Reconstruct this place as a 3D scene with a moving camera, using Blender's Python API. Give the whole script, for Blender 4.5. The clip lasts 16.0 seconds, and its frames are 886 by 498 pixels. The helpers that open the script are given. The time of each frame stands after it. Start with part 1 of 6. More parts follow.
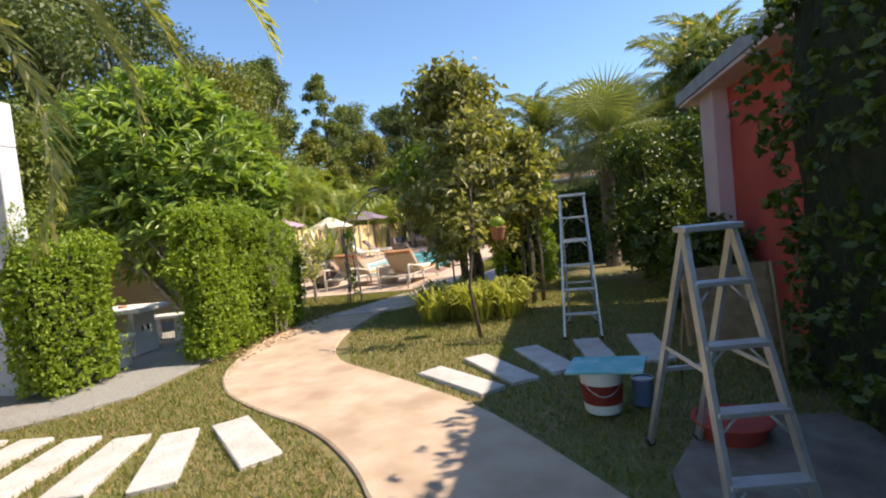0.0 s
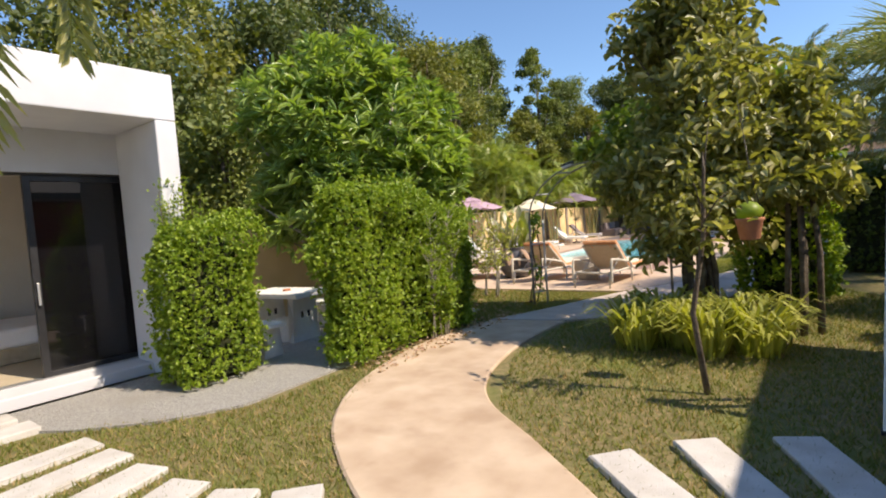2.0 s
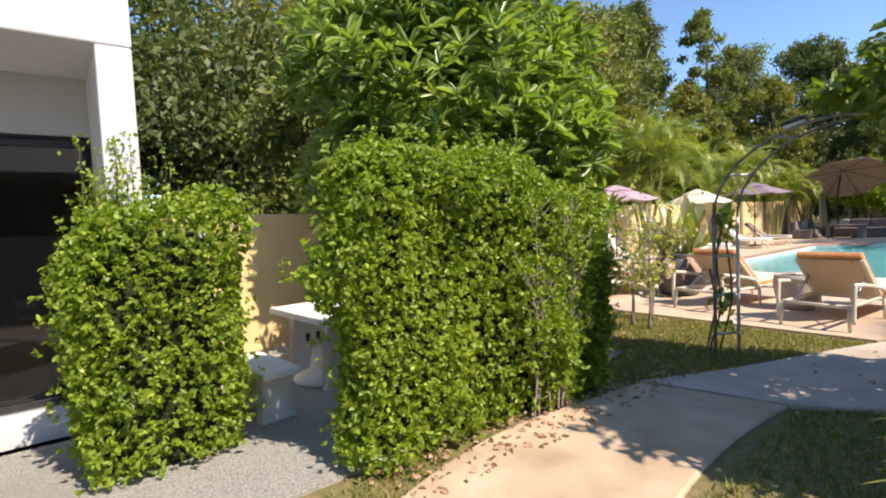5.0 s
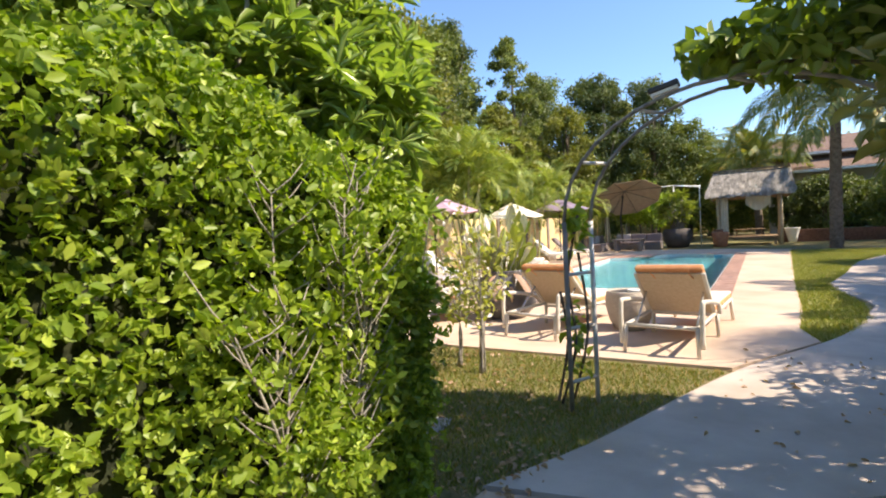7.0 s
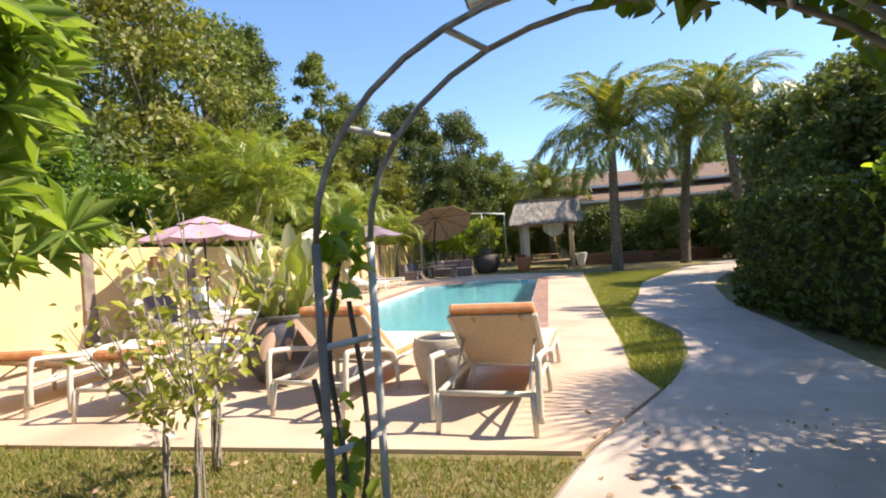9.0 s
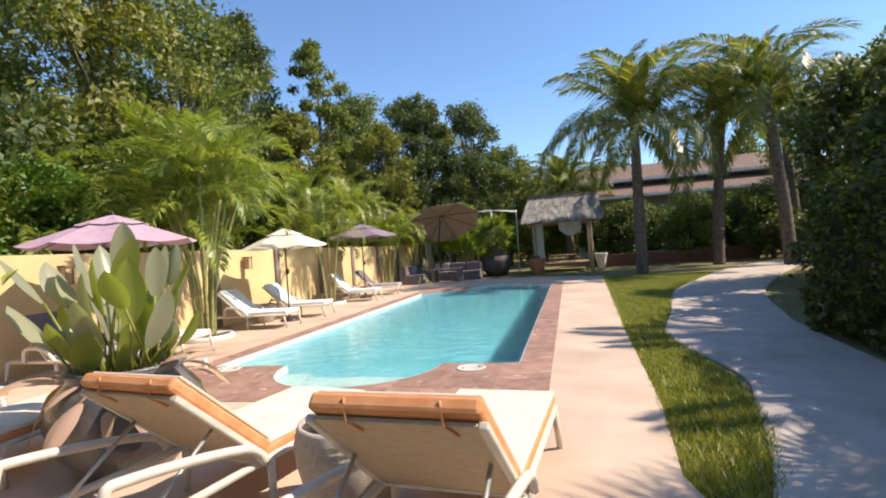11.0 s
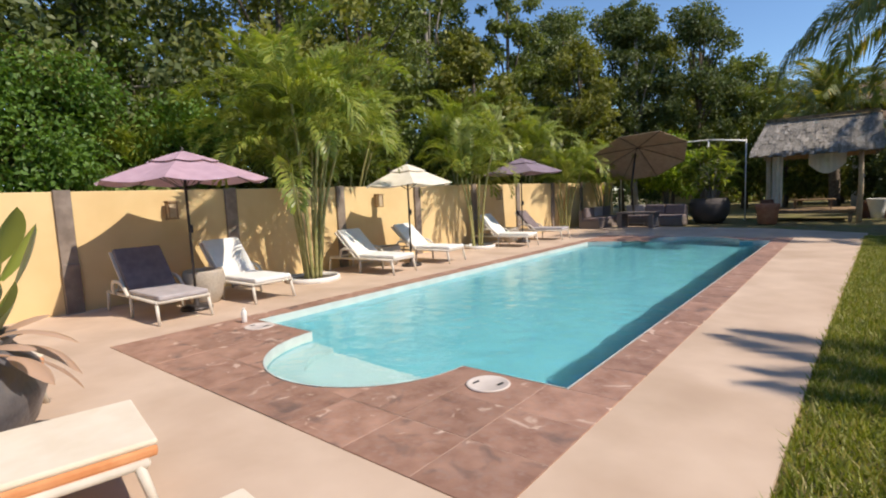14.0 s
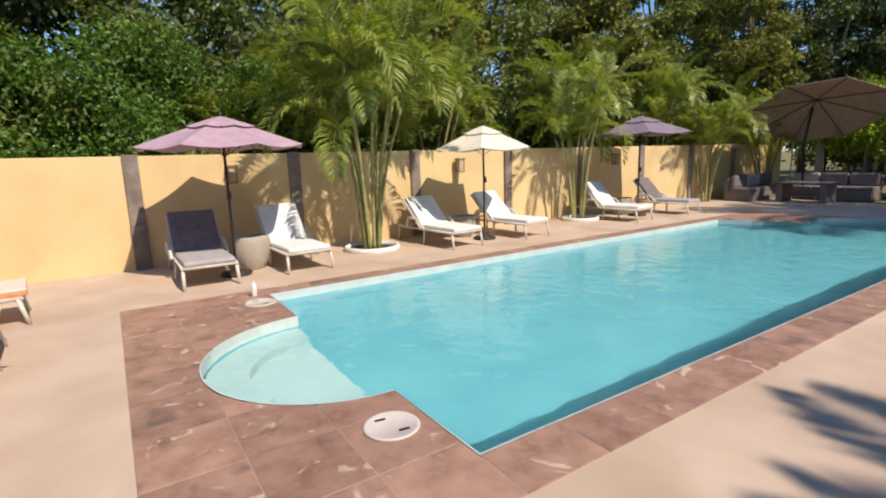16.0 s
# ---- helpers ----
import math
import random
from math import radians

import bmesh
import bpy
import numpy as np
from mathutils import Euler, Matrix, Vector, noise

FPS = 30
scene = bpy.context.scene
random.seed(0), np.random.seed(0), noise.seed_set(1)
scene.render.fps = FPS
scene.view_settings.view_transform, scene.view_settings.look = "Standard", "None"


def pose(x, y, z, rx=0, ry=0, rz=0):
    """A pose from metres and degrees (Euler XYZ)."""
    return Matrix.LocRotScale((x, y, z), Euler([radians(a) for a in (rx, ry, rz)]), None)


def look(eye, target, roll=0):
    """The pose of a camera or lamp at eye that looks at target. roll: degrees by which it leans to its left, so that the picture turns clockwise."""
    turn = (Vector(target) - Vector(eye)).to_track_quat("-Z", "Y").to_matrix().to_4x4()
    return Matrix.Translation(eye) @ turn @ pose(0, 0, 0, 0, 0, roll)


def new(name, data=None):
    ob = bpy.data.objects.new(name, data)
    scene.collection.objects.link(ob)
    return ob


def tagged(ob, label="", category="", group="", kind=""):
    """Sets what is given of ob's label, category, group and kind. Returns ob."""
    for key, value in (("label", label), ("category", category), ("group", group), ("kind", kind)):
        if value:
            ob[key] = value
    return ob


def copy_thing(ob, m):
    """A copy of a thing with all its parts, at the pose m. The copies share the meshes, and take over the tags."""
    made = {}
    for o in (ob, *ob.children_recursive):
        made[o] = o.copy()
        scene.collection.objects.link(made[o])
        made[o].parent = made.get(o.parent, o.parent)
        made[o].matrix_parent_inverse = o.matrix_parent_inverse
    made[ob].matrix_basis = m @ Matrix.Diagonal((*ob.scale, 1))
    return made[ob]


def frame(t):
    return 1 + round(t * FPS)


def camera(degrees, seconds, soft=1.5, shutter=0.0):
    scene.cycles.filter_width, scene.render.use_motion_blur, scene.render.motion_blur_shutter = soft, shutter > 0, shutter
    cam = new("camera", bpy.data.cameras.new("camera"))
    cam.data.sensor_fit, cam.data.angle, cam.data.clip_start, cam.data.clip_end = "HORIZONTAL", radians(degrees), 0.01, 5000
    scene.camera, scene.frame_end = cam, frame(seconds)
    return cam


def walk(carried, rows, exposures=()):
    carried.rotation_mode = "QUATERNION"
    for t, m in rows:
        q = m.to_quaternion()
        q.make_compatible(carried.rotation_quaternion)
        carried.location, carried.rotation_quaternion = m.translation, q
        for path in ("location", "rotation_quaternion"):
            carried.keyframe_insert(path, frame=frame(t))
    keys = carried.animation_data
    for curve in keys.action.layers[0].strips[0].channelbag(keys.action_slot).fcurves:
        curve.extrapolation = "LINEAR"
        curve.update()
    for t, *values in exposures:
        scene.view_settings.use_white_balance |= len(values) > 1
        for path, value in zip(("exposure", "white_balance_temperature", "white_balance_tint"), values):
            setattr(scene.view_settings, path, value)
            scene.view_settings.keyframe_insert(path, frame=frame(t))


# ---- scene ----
cam = camera(82.6, 16.0, 2.0)

PATH = [
    (0, (1.435, 0.514, 1.509), (1.001, 2.464, 1.404), -5.9),
    (0.5, (1.436, 1.031, 1.536), (0.8, 2.924, 1.433), -5.8),
    (1, (1.428, 1.493, 1.554), (0.506, 3.266, 1.473), -5.4),
    (1.5, (1.317, 1.978, 1.535), (0.281, 3.686, 1.435), -4.5),
    (2, (1.14, 2.438, 1.525), (-0.05, 4.042, 1.423), -4.3),
    (2.3, (0.974, 2.682, 1.58), (-0.402, 4.13, 1.479), -4.9),
    (2.5, (0.875, 2.806, 1.624), (-0.612, 4.139, 1.528), -5.3),
    (3, (0.624, 3.228, 1.72), (-0.957, 4.448, 1.609), -4.8),
    (3.2, (0.506, 3.405, 1.725), (-1.094, 4.6, 1.611), -4.8),
    (5.3, (-0.577, 5.042, 1.524), (-2.136, 6.292, 1.423), -1.7),
    (5.5, (-0.728, 5.211, 1.53), (-2.238, 6.518, 1.435), -2.0),
    (6, (-1.034, 5.65, 1.517), (-2.433, 7.075, 1.418), -2.8),
    (6.5, (-1.261, 6.07, 1.498), (-2.585, 7.566, 1.416), -2.8),
    (7, (-1.568, 6.581, 1.415), (-2.635, 8.271, 1.352), -3.0),
    (7.5, (-1.729, 7.048, 1.43), (-2.559, 8.866, 1.361), -3.6),
    (8, (-1.912, 7.523, 1.407), (-2.465, 9.445, 1.347), -3.0),
    (8.2, (-1.959, 7.713, 1.385), (-2.381, 9.668, 1.363), -3.4),
    (10.3, (-1.939, 10.147, 1.424), (-2.366, 12.1, 1.44), -4.4),
    (10.5, (-1.856, 10.404, 1.43), (-2.318, 12.349, 1.436), -4.3),
    (11, (-1.766, 10.898, 1.464), (-2.25, 12.838, 1.469), -4.0),
    (11.5, (-1.611, 11.522, 1.429), (-2.213, 13.429, 1.438), -4.2),
    (12, (-1.468, 12.041, 1.403), (-2.221, 13.893, 1.387), -3.8),
    (12.5, (-1.268, 12.468, 1.44), (-2.117, 14.279, 1.4), -3.9),
    (13, (-1.067, 12.823, 1.512), (-2.106, 14.53, 1.428), -3.6),
    (13.5, (-0.945, 13.243, 1.53), (-2.12, 14.855, 1.382), -2.8),
    (14, (-0.776, 13.698, 1.527), (-2.04, 15.234, 1.319), -2.5),
    (14.5, (-0.623, 14.097, 1.586), (-2.016, 15.503, 1.3), -2.7),
    (15, (-0.542, 14.619, 1.588), (-2.016, 15.93, 1.26), -3.2),
    (15.5, (-0.456, 15.138, 1.599), (-2.009, 16.351, 1.26), -2.9),
    (16, (-0.398, 15.631, 1.636), (-2.047, 16.707, 1.286), -1.8),
]
walk(cam, [(t, look(eye, target, roll)) for t, eye, target, roll in PATH], [(0.0, 0.74, 7100, 10), (2.5, 0.54, 7100, 10), (5.5, 0.8, 6950, 10), (8.0, 1.1, 7100, 10), (10.5, 0.72, 6900, 10), (11.5, 0.5, 6700, 10), (12.5, 0.3, 6700, 10), (16.0, 0.14, 6700, 10)])
EXPOSURE = 0.0

# ---- world, sun ----
SUN_EL, SUN_AZ = 48.0, 80.0
world = bpy.data.worlds.new("world")
scene.world = world
world.use_nodes = True
wn = world.node_tree.nodes
sky = wn.new("ShaderNodeTexSky")
sky.sky_type = "NISHITA"
sky.sun_disc = False
sky.sun_elevation, sky.sun_rotation = radians(SUN_EL), radians(SUN_AZ)
sky.air_density, sky.dust_density, sky.ozone_density = 1.0, 0.1, 7.0
world.node_tree.links.new(sky.outputs[0], wn["Background"].inputs[0])
wn["Background"].inputs[1].default_value = 0.15
sun = new("sun", bpy.data.lights.new("sun", "SUN"))
sun.data.energy, sun.data.angle, sun.data.color = 4.6, radians(0.6), (1.0, 0.885, 0.76)
sdir = Vector((math.sin(radians(SUN_AZ)) * math.cos(radians(SUN_EL)), math.cos(radians(SUN_AZ)) * math.cos(radians(SUN_EL)), math.sin(radians(SUN_EL))))
sun.matrix_world = look(tuple(sdir * 60), (0, 0, 0))


# ---- materials ----
def mat(name, c1, c2, rough=0.7, scale=8.0, bump=0.2, bscale=60.0, metal=0.0, stain=None, stain_scale=1.2, spec=0.4, island=0.0, objrand=0.0):
    m = bpy.data.materials.new(name)
    m.use_nodes = True
    t = m.node_tree
    n, ln = t.nodes, t.links
    b = n["Principled BSDF"]
    tc = n.new("ShaderNodeTexCoord")
    geo = n.new("ShaderNodeNewGeometry")
    pos = geo.outputs["Position"]
    nz = n.new("ShaderNodeTexNoise")
    nz.inputs["Scale"].default_value, nz.inputs["Detail"].default_value = scale, 6
    ln.new(pos, nz.inputs["Vector"])
    ramp = n.new("ShaderNodeMix")
    ramp.data_type = "RGBA"
    ramp.inputs[6].default_value, ramp.inputs[7].default_value = (*c1, 1), (*c2, 1)
    mr = n.new("ShaderNodeMapRange")
    mr.inputs[1].default_value, mr.inputs[2].default_value = 0.33, 0.67
    ln.new(nz.outputs[0], mr.inputs[0])
    ln.new(mr.outputs[0], ramp.inputs[0])
    col = ramp.outputs[2]
    if stain:
        n2 = n.new("ShaderNodeTexNoise")
        n2.inputs["Scale"].default_value, n2.inputs["Detail"].default_value = stain_scale, 5
        ln.new(pos, n2.inputs["Vector"])
        m2 = n.new("ShaderNodeMapRange")
        m2.inputs[1].default_value, m2.inputs[2].default_value, m2.inputs[4].default_value = 0.5, 0.72, 0.85
        ln.new(n2.outputs[0], m2.inputs[0])
        mx = n.new("ShaderNodeMix")
        mx.data_type = "RGBA"
        mx.inputs[7].default_value = (*stain, 1)
        ln.new(m2.outputs[0], mx.inputs[0])
        ln.new(col, mx.inputs[6])
        col = mx.outputs[2]
    if island or objrand:
        hs = n.new("ShaderNodeHueSaturation")
        src = geo.outputs["Random Per Island"]
        if objrand:
            src = n.new("ShaderNodeObjectInfo").outputs["Random"]
        v = n.new("ShaderNodeMapRange")
        k = island or objrand
        v.inputs[3].default_value, v.inputs[4].default_value = 1 - k, 1 + k
        ln.new(src, v.inputs[0])
        ln.new(v.outputs[0], hs.inputs["Value"])
        ln.new(col, hs.inputs["Color"])
        col = hs.outputs[0]
    ln.new(col, b.inputs["Base Color"])
    b.inputs["Roughness"].default_value, b.inputs["Metallic"].default_value = rough, metal
    b.inputs["Specular IOR Level"].default_value = spec
    if bump:
        n3 = n.new("ShaderNodeTexNoise")
        n3.inputs["Scale"].default_value, n3.inputs["Detail"].default_value = bscale, 4
        ln.new(pos, n3.inputs["Vector"])
        bp = n.new("ShaderNodeBump")
        bp.inputs["Strength"].default_value, bp.inputs["Distance"].default_value = bump, 0.02
        ln.new(n3.outputs[0], bp.inputs["Height"])
        ln.new(bp.outputs[0], b.inputs["Normal"])
    return m


def leafmat(name, c1, c2, trans=0.35, rough=0.45, yellow=None, amount=0.1):
    c1, c2 = [(c[0] * 1.05, c[1] * 0.94, c[2]) for c in (c1, c2)]
    m = bpy.data.materials.new(name)
    m.use_nodes = True
    t = m.node_tree
    n, ln = t.nodes, t.links
    b = n["Principled BSDF"]
    out = n["Material Output"]
    geo = n.new("ShaderNodeNewGeometry")
    nz = n.new("ShaderNodeTexNoise")
    nz.inputs["Scale"].default_value, nz.inputs["Detail"].default_value = 1.3, 3
    ln.new(geo.outputs["Position"], nz.inputs["Vector"])
    add = n.new("ShaderNodeMath")
    add.operation = "MULTIPLY_ADD"
    add.inputs[1].default_value, add.inputs[2].default_value = 0.75, -0.25
    ln.new(geo.outputs["Random Per Island"], add.inputs[0])
    add2 = n.new("ShaderNodeMath")
    ln.new(add.outputs[0], add2.inputs[0])
    ln.new(nz.outputs[0], add2.inputs[1])
    add2.use_clamp = True
    mx = n.new("ShaderNodeMix")
    mx.data_type = "RGBA"
    mx.inputs[6].default_value, mx.inputs[7].default_value = (*c1, 1), (*c2, 1)
    ln.new(add2.outputs[0], mx.inputs[0])
    col = mx.outputs[2]
    if yellow:
        lt = n.new("ShaderNodeMath")
        lt.operation = "LESS_THAN"
        lt.inputs[1].default_value = amount
        fr = n.new("ShaderNodeMath")
        fr.operation = "FRACT"
        ml = n.new("ShaderNodeMath")
        ml.operation = "MULTIPLY"
        ml.inputs[1].default_value = 37.0
        ln.new(geo.outputs["Random Per Island"], ml.inputs[0])
        ln.new(ml.outputs[0], fr.inputs[0])
        ln.new(fr.outputs[0], lt.inputs[0])
        my = n.new("ShaderNodeMix")
        my.data_type = "RGBA"
        my.inputs[7].default_value = (*yellow, 1)
        ln.new(lt.outputs[0], my.inputs[0])
        ln.new(col, my.inputs[6])
        col = my.outputs[2]
    ln.new(col, b.inputs["Base Color"])
    b.inputs["Roughness"].default_value = rough
    tr = n.new("ShaderNodeBsdfTranslucent")
    g = n.new("ShaderNodeMix")
    g.data_type = "RGBA"
    g.blend_type = "MULTIPLY"
    g.inputs[0].default_value = 1.0
    g.inputs[7].default_value = (1.45, 1.55, 0.5, 1)
    ln.new(col, g.inputs[6])
    ln.new(g.outputs[2], tr.inputs[0])
    ms = n.new("ShaderNodeMixShader")
    ms.inputs[0].default_value = trans
    ln.new(b.outputs[0], ms.inputs[1])
    ln.new(tr.outputs[0], ms.inputs[2])
    ln.new(ms.outputs[0], out.inputs[0])
    return m


def tile_mat():
    """Brown slate-look tiles: clouded reds, dark smears and pale broken veins, shifted from tile to tile."""
    m = bpy.data.materials.new("red_slate_tile")
    m.use_nodes = True
    n, ln = m.node_tree.nodes, m.node_tree.links
    b = n["Principled BSDF"]
    geo, info = n.new("ShaderNodeNewGeometry"), n.new("ShaderNodeObjectInfo")
    sh = n.new("ShaderNodeVectorMath")
    sh.operation = "MULTIPLY_ADD"
    sh.inputs[1].default_value = (37.0, 23.0, 11.0)
    ln.new(info.outputs["Random"], sh.inputs[0])
    ln.new(geo.outputs["Position"], sh.inputs[2])

    def cloud(scale, detail, lo, hi, warp=0.0):
        t = n.new("ShaderNodeTexNoise")
        t.inputs["Scale"].default_value, t.inputs["Detail"].default_value, t.inputs["Distortion"].default_value = scale, detail, warp
        ln.new(sh.outputs[0], t.inputs["Vector"])
        r = n.new("ShaderNodeMapRange")
        r.inputs[1].default_value, r.inputs[2].default_value = lo, hi
        ln.new(t.outputs[0], r.inputs[0])
        return r.outputs[0]

    def over(col, tone, fac):
        x = n.new("ShaderNodeMix")
        x.data_type = "RGBA"
        x.inputs[7].default_value = (*tone, 1)
        if isinstance(col, tuple):
            x.inputs[6].default_value = (*col, 1)
        else:
            ln.new(col, x.inputs[6])
        ln.new(fac, x.inputs[0])
        return x.outputs[2]
    col = over((0.27, 0.145, 0.10), (0.43, 0.255, 0.185), cloud(5.0, 6, 0.32, 0.68))
    col = over(col, (0.36, 0.235, 0.185), cloud(18.0, 4, 0.5, 0.75))
    col = over(col, (0.17, 0.115, 0.095), cloud(3.2, 5, 0.58, 0.72, 0.6))
    col = over(col, (0.58, 0.42, 0.33), cloud(3.6, 7, 0.63, 0.68, 1.2))
    hs = n.new("ShaderNodeHueSaturation")
    v = n.new("ShaderNodeMapRange")
    v.inputs[3].default_value, v.inputs[4].default_value = 0.88, 1.12
    ln.new(info.outputs["Random"], v.inputs[0])
    ln.new(v.outputs[0], hs.inputs["Value"])
    ln.new(col, hs.inputs["Color"])
    ln.new(hs.outputs[0], b.inputs["Base Color"])
    b.inputs["Roughness"].default_value = 0.55
    bp = n.new("ShaderNodeBump")
    bp.inputs["Strength"].default_value, bp.inputs["Distance"].default_value = 0.35, 0.01
    ln.new(cloud(24.0, 5, 0.0, 1.0), bp.inputs["Height"])
    ln.new(bp.outputs[0], b.inputs["Normal"])
    return m


M_grass = mat("lawn_soil", (0.14, 0.135, 0.05), (0.27, 0.205, 0.10), 0.95, 14, 0.6, 90, stain=(0.14, 0.17, 0.035), stain_scale=0.9)
M_blade = leafmat("grass_blade", (0.105, 0.165, 0.026), (0.22, 0.25, 0.055), 0.3, 0.6, (0.40, 0.29, 0.13), 0.2)
M_lush = leafmat("lush_grass", (0.12, 0.18, 0.024), (0.29, 0.34, 0.07), 0.3, 0.55, (0.42, 0.36, 0.14), 0.22)
M_path = mat("sandy_concrete", (0.46, 0.335, 0.235), (0.60, 0.47, 0.35), 0.9, 2.6, 0.3, 120, stain=(0.38, 0.265, 0.18), stain_scale=1.7)
M_pave = mat("grey_concrete", (0.46, 0.385, 0.33), (0.56, 0.48, 0.415), 0.9, 3, 0.25, 110, stain=(0.38, 0.32, 0.26), stain_scale=0.9)
M_deck = mat("pale_screed", (0.53, 0.395, 0.295), (0.62, 0.48, 0.37), 0.85, 1.6, 0.15, 140, stain=(0.45, 0.33, 0.24), stain_scale=0.7)
M_gravel = mat("gravel", (0.26, 0.25, 0.235), (0.48, 0.46, 0.43), 0.95, 60, 1.0, 85, stain=(0.33, 0.31, 0.28), stain_scale=1.5)
M_slab = mat("cast_slab", (0.52, 0.49, 0.46), (0.63, 0.60, 0.57), 0.9, 5, 0.3, 90, stain=(0.47, 0.43, 0.38), stain_scale=3)
M_tile = tile_mat()
M_grout = mat("grout", (0.40, 0.28, 0.21), (0.48, 0.35, 0.28), 0.95, 20)
M_white = mat("white_render", (0.60, 0.605, 0.64), (0.66, 0.665, 0.70), 0.85, 2, 0.12, 160, stain=(0.55, 0.55, 0.57), stain_scale=1.1)
M_yellow = mat("yellow_render", (0.71, 0.52, 0.26), (0.77, 0.585, 0.31), 0.9, 1.3, 0.15, 120, stain=(0.65, 0.465, 0.23), stain_scale=0.8)
M_post = mat("weathered_concrete", (0.20, 0.16, 0.13), (0.30, 0.25, 0.21), 0.9, 6, 0.5, 50, stain=(0.13, 0.10, 0.085), stain_scale=2)
M_red = mat("red_render", (0.42, 0.06, 0.045), (0.50, 0.085, 0.06), 0.85, 2, 0.15, 120, stain=(0.36, 0.05, 0.04))
M_pink = mat("pale_pink_render", (0.55, 0.40, 0.42), (0.62, 0.47, 0.48), 0.85, 2, 0.15, 120)
M_roofgrey = mat("grey_roof", (0.24, 0.25, 0.27), (0.33, 0.34, 0.36), 0.7, 4, 0.2, 40)
M_alu = mat("dull_aluminium", (0.52, 0.52, 0.53), (0.64, 0.64, 0.65), 0.42, 9, 0.06, 200, metal=0.75, stain=(0.40, 0.39, 0.38), stain_scale=9)
M_lframe = mat("cream_frame", (0.60, 0.55, 0.47), (0.68, 0.63, 0.55), 0.5, 12, 0.1, 200)
M_sling = mat("beige_sling", (0.50, 0.40, 0.28), (0.57, 0.47, 0.34), 0.9, 30, 0.35, 400)
M_cushion = mat("cream_cushion", (0.74, 0.64, 0.50), (0.80, 0.71, 0.58), 0.95, 6, 0.3, 300)
M_orange = mat("orange_canvas", (0.66, 0.27, 0.11), (0.74, 0.36, 0.17), 0.9, 10, 0.3, 300)
M_wcush = mat("white_cushion", (0.76, 0.76, 0.74), (0.83, 0.83, 0.81), 0.9, 6, 0.3, 250)
M_gcush = mat("grey_cushion", (0.16, 0.13, 0.135), (0.22, 0.18, 0.185), 0.9, 8, 0.3, 250)
M_lcush = mat("light_grey_cushion", (0.38, 0.35, 0.36), (0.46, 0.425, 0.43), 0.9, 8, 0.3, 250)
M_wicker = mat("cream_wicker", (0.50, 0.43, 0.35), (0.62, 0.55, 0.46), 0.7, 40, 0.9, 130)
M_gwicker = mat("grey_wicker", (0.15, 0.125, 0.115), (0.25, 0.215, 0.20), 0.7, 40, 0.8, 130)
M_dwicker = mat("dark_wicker", (0.055, 0.045, 0.045), (0.11, 0.095, 0.09), 0.6, 40, 0.8, 130)
M_black = mat("black_plastic", (0.018, 0.018, 0.02), (0.03, 0.03, 0.033), 0.35, 10, 0.05)
M_pot = mat("glazed_dark_pot", (0.055, 0.055, 0.065), (0.13, 0.125, 0.135), 0.28, 5, 0.25, 30, stain=(0.20, 0.185, 0.18), stain_scale=3)
M_soil = mat("soil", (0.04, 0.028, 0.02), (0.085, 0.06, 0.04), 0.95, 20, 0.8, 50)
M_wpaint = mat("white_paint", (0.74, 0.73, 0.70), (0.82, 0.81, 0.78), 0.6, 8, 0.1)
M_pink_um = mat("mauve_canopy", (0.45, 0.30, 0.36), (0.52, 0.355, 0.42), 0.85, 6, 0.15, 300, island=0.08)
M_cream_um = mat("cream_canopy", (0.72, 0.66, 0.53), (0.79, 0.73, 0.61), 0.85, 6, 0.15, 300)
M_purple_um = mat("dusty_purple_canopy", (0.20, 0.155, 0.20), (0.26, 0.205, 0.25), 0.85, 6, 0.15, 300)
M_taupe_um = mat("taupe_canopy", (0.42, 0.31, 0.225), (0.50, 0.375, 0.275), 0.85, 6, 0.15, 300)
M_darkmetal = mat("dark_metal", (0.045, 0.04, 0.04), (0.08, 0.07, 0.07), 0.45, 20, 0.1, metal=0.5)
M_thatch = mat("grey_thatch", (0.20, 0.18, 0.155), (0.36, 0.335, 0.30), 0.95, 18, 0.8, 60, island=0.35)
M_wood = mat("worn_wood", (0.24, 0.155, 0.085), (0.36, 0.25, 0.15), 0.8, 12, 0.4, 60)
M_palewood = mat("pale_timber", (0.46, 0.36, 0.24), (0.56, 0.45, 0.31), 0.8, 12, 0.3, 60)
M_bark = mat("bark", (0.085, 0.065, 0.048), (0.18, 0.145, 0.11), 0.95, 14, 0.9, 40)
M_palebark = mat("pale_bark", (0.25, 0.22, 0.18), (0.38, 0.345, 0.30), 0.9, 14, 0.7, 40)
M_cane = mat("palm_cane", (0.24, 0.25, 0.08), (0.40, 0.36, 0.16), 0.6, 10, 0.4, 30)
M_cocotrunk = mat("palm_trunk", (0.11, 0.085, 0.065), (0.22, 0.18, 0.145), 0.95, 9, 0.9, 25)
M_brick = mat("laterite_wall", (0.16, 0.075, 0.05), (0.25, 0.13, 0.09), 0.9, 10, 0.6, 40)
M_hedge = leafmat("hedge_leaf", (0.10, 0.205, 0.018), (0.28, 0.40, 0.045), 0.42, 0.45, (0.44, 0.53, 0.08), 0.1)
M_hedge2 = leafmat("dark_hedge_leaf", (0.035, 0.075, 0.012), (0.10, 0.15, 0.022), 0.25, 0.45)
M_plum = leafmat("lance_leaf", (0.15, 0.27, 0.055), (0.34, 0.48, 0.13), 0.36, 0.3)
M_climber = leafmat("climber_leaf", (0.06, 0.125, 0.02), (0.20, 0.30, 0.05), 0.35, 0.4)
